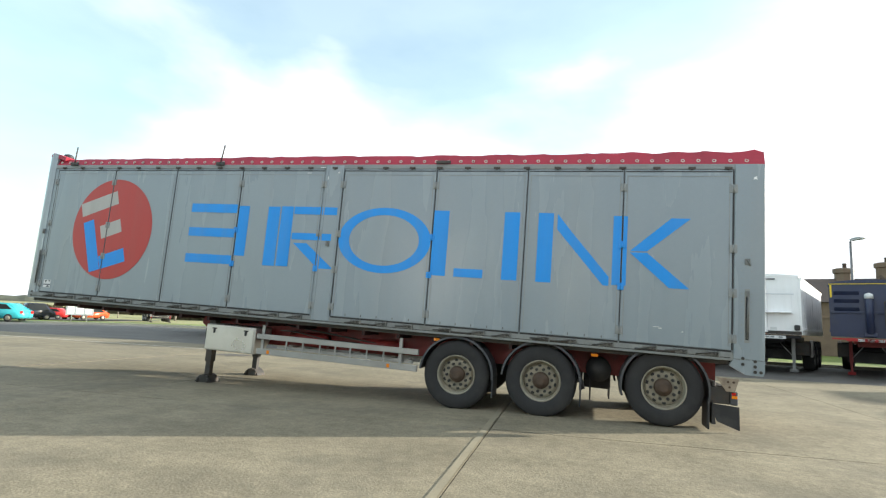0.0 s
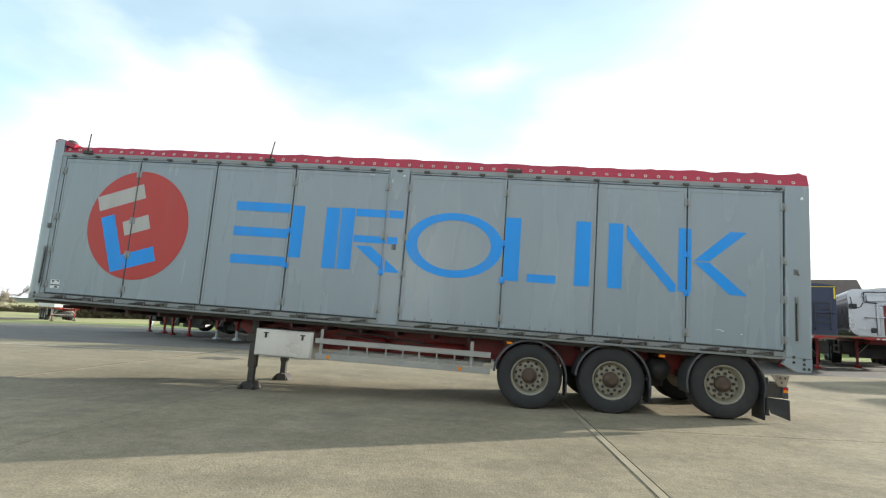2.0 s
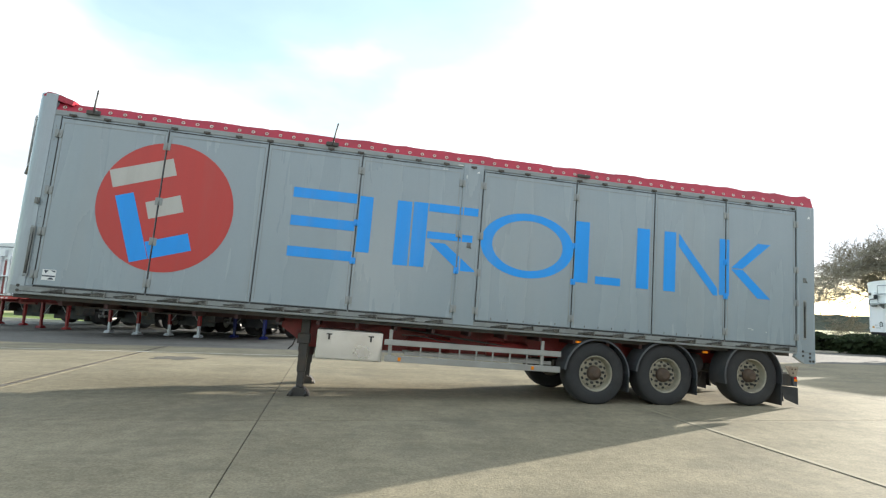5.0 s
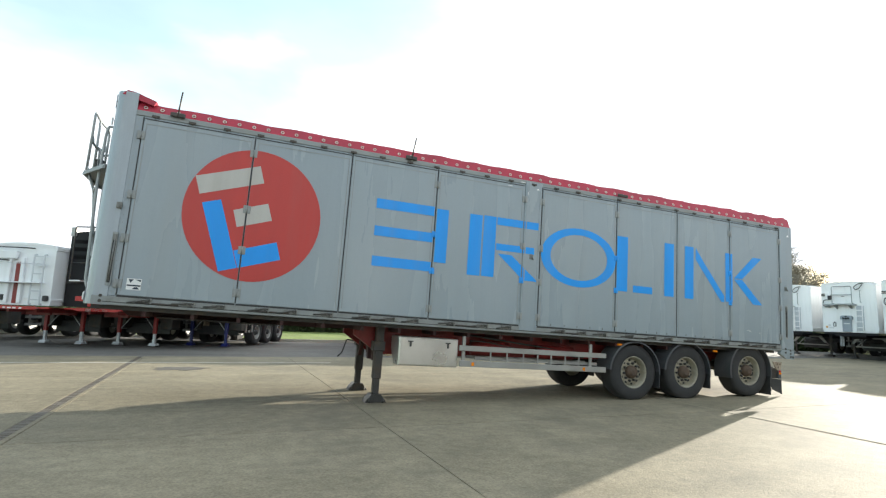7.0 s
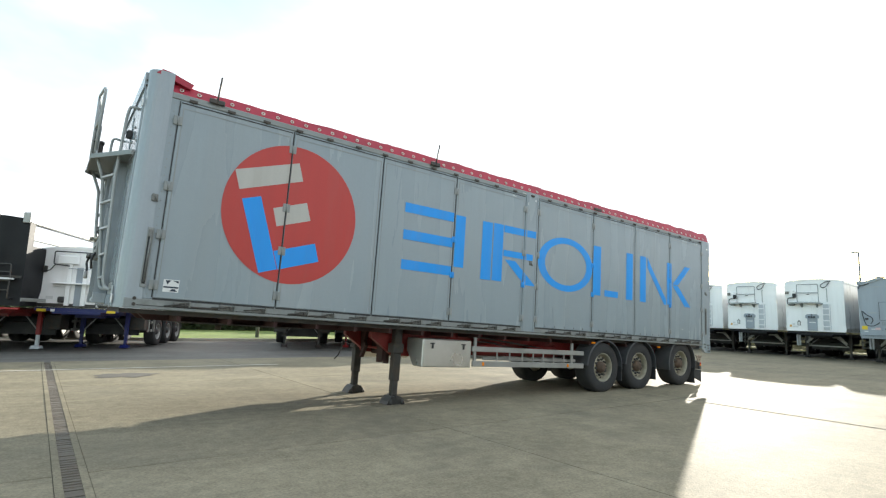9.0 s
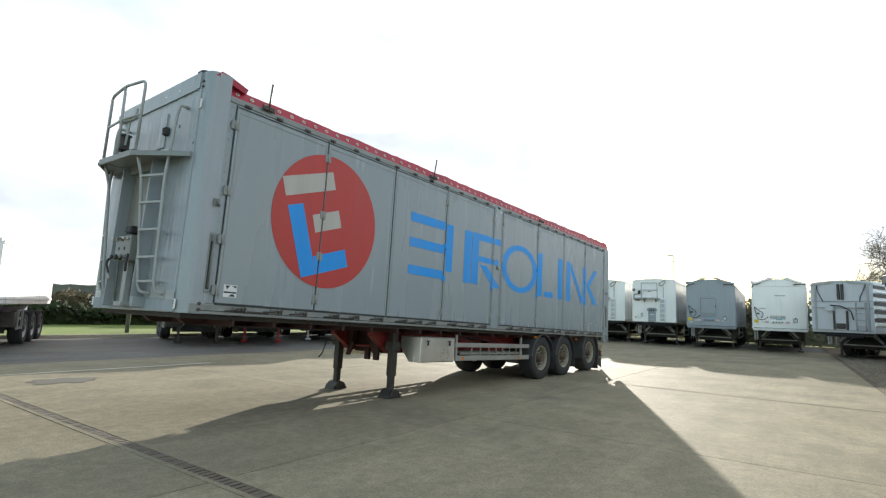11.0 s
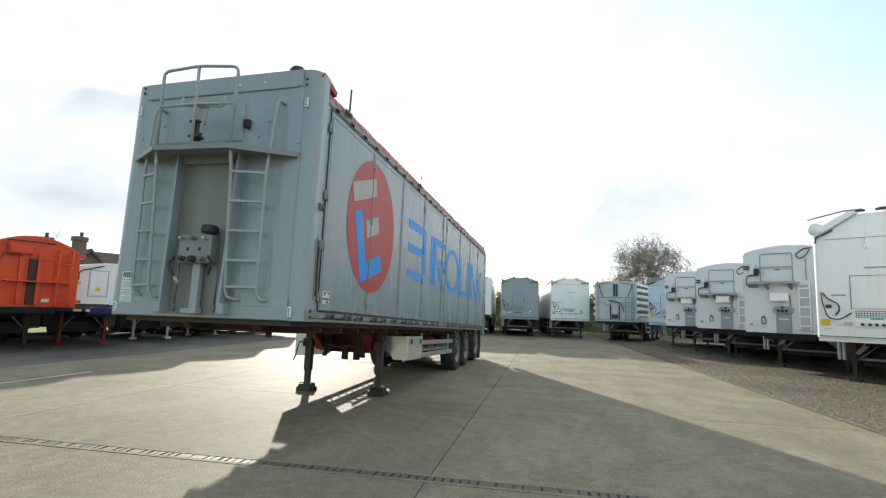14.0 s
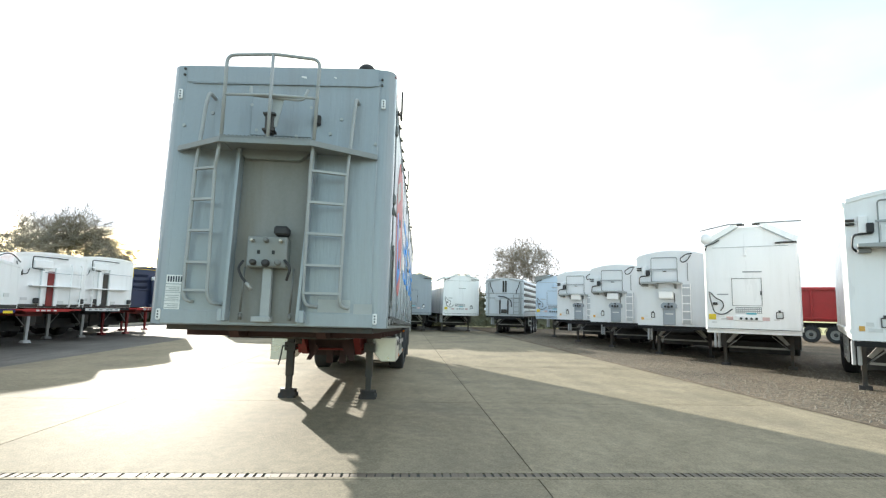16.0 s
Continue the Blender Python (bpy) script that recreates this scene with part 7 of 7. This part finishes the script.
def hedge(xa, ya, xb, yb, h, depth, count, mat, seed, label, blade=1.0, core=0.60):
    """A ragged hedge of many small leaf blades and twigs."""
    rnd = random.Random(seed)
    verts, faces = [], []
    d = Vector((xb - xa, yb - ya, 0))
    n = Vector((-d.y, d.x, 0)).normalized()
    for _ in range(count):
        s, w = rnd.random(), rnd.uniform(-0.5, 0.5)
        top = h * (0.82 + 0.25 * noise.noise((s * d.length * 0.35, seed, 0)) + 0.08 * noise.noise((s * d.length * 1.7, seed, 3)))
        z = top * (1 - rnd.random() ** 1.6) * (1 - 0.5 * abs(w))
        c = Vector((xa, ya, 0)) + d * s + n * (w * depth)
        c.z = rise(c.x, c.y) + z
        size = rnd.uniform(0.10, 0.24) * blade
        u = Vector((rnd.gauss(0, 1), rnd.gauss(0, 1), rnd.gauss(0, 1))).normalized() * size
        v = u.orthogonal().normalized() * size * rnd.uniform(0.5, 1.0)
        i = len(verts)
        verts += [tuple(c - u), tuple(c + v), tuple(c + u), tuple(c - v)]
        faces.append((i, i + 1, i + 2, i + 3))
    # dense inside
    k = max(2, int(d.length / 1.2))
    prev = None
    for j in range(k + 1):
        s = j / k
        top = h * (core + 0.25 * noise.noise((s * d.length * 0.35, seed, 0)))
        c = Vector((xa, ya, 0)) + d * s
        g = rise(c.x, c.y)
        row = []
        for w, z in ((-0.36, 0), (-0.3, top * 0.8), (0, top), (0.3, top * 0.8), (0.36, 0)):
            p = c + n * (w * depth)
            verts.append((p.x, p.y, g + z + (0.15 * noise.noise((p.x, p.y, z)) if z else 0)))
            row.append(len(verts) - 1)
        if prev:
            for q in range(4):
                faces.append((prev[q], prev[q + 1], row[q + 1], row[q]))
        prev = row
    me = bpy.data.meshes.new("hedge")
    me.from_pydata(verts, [], faces)
    me.materials.append(mat)
    tagged(new("hedge", me), label, "hedge", "", "stuff")


hedge(44, -16, 46, 22, 4.1, 1.6, 15000, LEAF_PALE, 1, "brown-green hedge behind the parked trailers")
hedge(-14, 31.5, 17, 29.5, 1.75, 1.8, 9000, LEAF, 2, "dark green clipped hedge beyond the grass bank")
hedge(-75, 86, 80, 78, 3.3, 7.0, 17000, LEAF_DRY, 6, "brown winter scrub beyond the clipped hedge", 1.9, 0.38)
hedge(-170, 100, 0, 122, 2.0, 2.4, 9000, LEAF_DRY, 3, "low field hedge beyond the verge")
hedge(32.5, 22.5, 42, 18.5, 1.5, 2.2, 6000, LEAF, 4, "low evergreen bushes at the yard edge")
# distant rising land
bm = B()
prev = None
for k in range(541):
    a = 2 * math.pi * k / 540
    r = 1500
    hh = 9 + 32 * max(0.0, math.cos(a - radians(62))) ** 3 + 8 * noise.noise((math.cos(a) * 2, math.sin(a) * 2, 4)) + 5 * abs(noise.noise((math.cos(a) * 40, math.sin(a) * 40, 7))) + 2.5 * noise.noise((math.cos(a) * 130, math.sin(a) * 130, 2))
    x, y = r * math.cos(a), r * math.sin(a)
    lo, hi, back = bm.verts.new((x * 0.94, y * 0.94, -4)), bm.verts.new((x, y, hh)), bm.verts.new((x * 1.3, y * 1.3, hh * 0.8))
    if prev:
        bm.faces.new((prev[0], lo, hi, prev[1]))
        bm.faces.new((prev[1], hi, back, prev[2]))
    prev = (lo, hi, back)
solid("far_hills", bm, material("far_land", (0.085, 0.092, 0.072), 0.95, 0, 0.5, 0.012, 0.1, spec=0.02), "low wooded hills on the horizon", "hills", "structure")

# ---- concrete slabs, drain, painted lines (last) ----
XS = [-28.9, -22.8, -16.7, -10.6, -4.15, 0.0, 6.1, 12.2, 18.3, 24.4, 29.0]
YS = [-18.0, -12.0, -6.3, 0.0, 6.0, 11.2]
corner = [YARD @ Vector(p) for p in ((-28.8, -17.9, 0), (28.9, -17.9, 0), (28.9, 11.1, 0), (-28.8, 11.1, 0))]
flat("joint_bed", [(p.x, p.y) for p in corner], JOINT, -0.016, "dark joint filler under the concrete slabs", "joint")
pave = tagged(new("pavement"), "large pale concrete slabs of the lorry yard with worn joints", "pavement", "", "structure")
for i in range(len(XS) - 1):
    for j in range(len(YS) - 1):
        bm = B()
        g = 0.007
        x0, x1, y0, y1 = XS[i] + g, XS[i + 1] - g, YS[j] + g, YS[j + 1] - g
        if XS[i + 1] == -4.15:
            x1 = -4.15 - 0.13
        if XS[i] == -4.15:
            x0 = -4.15 + 0.13
        nx, ny = 4, 4
        e = 0.012
        top = {}
        for a in range(nx + 1):
            for b in range(ny + 1):
                p = YARD @ Vector((x0 + (x1 - x0) * a / nx, y0 + (y1 - y0) * b / ny, 0))
                top[a, b] = bm.verts.new((p.x, p.y, rise(p.x, p.y) + 0.003 * noise.noise((p.x * 0.7, p.y * 0.7, 2)) - 0.003))
        for a in range(nx):
            for b in range(ny):
                bm.faces.new((top[a, b], top[a + 1, b], top[a + 1, b + 1], top[a, b + 1]))
        edge = [top[a, 0] for a in range(nx + 1)] + [top[nx, b] for b in range(1, ny + 1)] + [top[a, ny] for a in range(nx - 1, -1, -1)] + [top[0, b] for b in range(ny - 1, 0, -1)]
        low = [bm.verts.new((v.co.x, v.co.y, v.co.z - 0.05)) for v in edge]
        for k in range(len(edge)):
            q = (k + 1) % len(edge)
            bm.faces.new((edge[q], edge[k], low[k], low[q]))
        part("slab", bm, CONCRETE, pave)
# slot drain: channel edges and grating bars
drain = tagged(new("drain_channel"), "narrow slotted drain channel across the concrete", "drain", "", "structure")
for dx in (-0.125, 0.065):
    n = 24
    for k in range(n):
        bm = B()
        ya, yb = -18 + 29.2 * k / n, -18 + 29.2 * (k + 1) / n - 0.006
        q = [YARD @ Vector(p) for p in ((-4.15 + dx, ya, 0), (-4.15 + dx + 0.06, ya, 0), (-4.15 + dx + 0.06, yb, 0), (-4.15 + dx, yb, 0))]
        hi = [bm.verts.new((p.x, p.y, rise(p.x, p.y) + 0.001)) for p in q]
        lo = [bm.verts.new((p.x, p.y, rise(p.x, p.y) - 0.06)) for p in q]
        bm.faces.new(hi)
        for a in range(4):
            bm.faces.new((hi[a], lo[a], lo[(a + 1) % 4], hi[(a + 1) % 4]))
        part("channel_edge", bm, CONCRETE, drain)
verts, faces = [], []
y = -17.9
worn = random.Random(8)
while y < 11.0:
    e = 0.058 + worn.choice((0, 0, -0.006, 0.004, 0.012, 0.024))
    q = [YARD @ Vector(p) for p in ((-4.15 - 0.064, y, 0), (-4.15 + 0.064, y, 0), (-4.15 + 0.064, y + e, 0), (-4.15 - 0.064, y + e, 0))]
    i = len(verts)
    verts += [(p.x, p.y, rise(p.x, p.y) - 0.002) for p in q] + [(p.x, p.y, rise(p.x, p.y) - 0.012) for p in q]
    faces += [(i, i + 1, i + 2, i + 3), (i, i + 4, i + 5, i + 1), (i + 1, i + 5, i + 6, i + 2), (i + 2, i + 6, i + 7, i + 3), (i + 3, i + 7, i + 4, i)]
    y += 0.085
me = bpy.data.meshes.new("grating_bars")
me.from_pydata(verts, [], faces)
me.materials.append(GRATE)
ob = tagged(new("grating_bars", me), kind="stuff")
ob.parent = drain
# shallow floor painted black in place of the drain's shaded depth
bm = B()
n = 24
for k in range(n):
    ya, yb = -18 + 29.2 * k / n, -18 + 29.2 * (k + 1) / n
    q = [YARD @ Vector(p) for p in ((-4.15 - 0.065, ya, 0), (-4.15 + 0.065, ya, 0), (-4.15 + 0.065, yb, 0), (-4.15 - 0.065, yb, 0))]
    bm.faces.new([bm.verts.new((p.x, p.y, rise(p.x, p.y) - 0.0135)) for p in q])
part("drain_floor", bm, LINE_DARK, drain)
# worn painted line across the far part of the yard
bm = B()
for ya in (8.9,):
    n = 30
    for k in range(n):
        xa, xb = -26 + 27 * k / n, -26 + 27 * (k + 1) / n
        q = [YARD @ Vector(p) for p in ((xa, ya, 0), (xb, ya, 0), (xb, ya + 0.1, 0), (xa, ya + 0.1, 0))]
        bm.faces.new([bm.verts.new((p.x, p.y, rise(p.x, p.y) + 0.004)) for p in q])
solid("painted_line", bm, PAINT_LINE, "worn white painted line on the concrete", "road marking", "structure")
bm = B()
n = 12
for k in range(n):
    ya, yb = -6.2 + 12 * k / n, -6.2 + 12 * (k + 1) / n
    q = [YARD @ Vector(p) for p in ((6.10 - 0.10, ya, 0), (6.10 - 0.02, ya, 0), (6.10 - 0.02, yb, 0), (6.10 - 0.10, yb, 0))]
    bm.faces.new([bm.verts.new((p.x, p.y, rise(p.x, p.y) + 0.004)) for p in q])
solid("joint_repair", bm, MORTAR, "pale mortar strip along a concrete joint", "joint", "structure")

# old oil stain on the slabs
for cx, cy, rx, ry, seed in ((0.85, 5.9, 0.75, 0.55, 2),):
    bm = B()
    ring = []
    for k in range(28):
        a = 2 * math.pi * k / 28
        q = 0.75 + 0.45 * noise.noise((2.2 * math.cos(a), 2.2 * math.sin(a), seed))
        x, y = cx + rx * q * math.cos(a), cy + ry * q * math.sin(a)
        ring.append(bm.verts.new((x, y, rise(x, y) + 0.004)))
    bm.faces.new(ring)
    solid("stain", bm, STAIN, "dark old oil stain on the concrete", "stain", "structure")

# loose stones on the gravel strip
rnd = random.Random(11)
verts, faces = [], []
for _ in range(26000):
    x = rnd.uniform(-6, 30)
    y = -7.6 + 0.1 * (x + 2) * 1.0 - abs(rnd.gauss(0, 3.2)) - 0.25
    if y > -4.4 - (41 - x) * 0.0838 - 0.1 or y < -18:
        continue
    r = rnd.uniform(0.010, 0.032)
    g = rise(x, y) + 0.006
    i = len(verts)
    a = rnd.uniform(0, 6.28)
    for k in range(4):
        rr = r * rnd.uniform(0.7, 1.2)
        verts.append((x + rr * math.cos(a + k * 1.57), y + rr * math.sin(a + k * 1.57), g - 0.002))
    verts.append((x + r * rnd.uniform(-0.3, 0.3), y + r * rnd.uniform(-0.3, 0.3), g + r * rnd.uniform(0.5, 0.9)))
    faces += [(i, i + 1, i + 4), (i + 1, i + 2, i + 4), (i + 2, i + 3, i + 4), (i + 3, i, i + 4)]
me = bpy.data.meshes.new("loose_stones")
me.from_pydata(verts, [], faces)
me.materials.append(STONE)
tagged(new("loose_stones", me), "loose grey-brown stones scattered over the gravel", "gravel", "", "stuff")
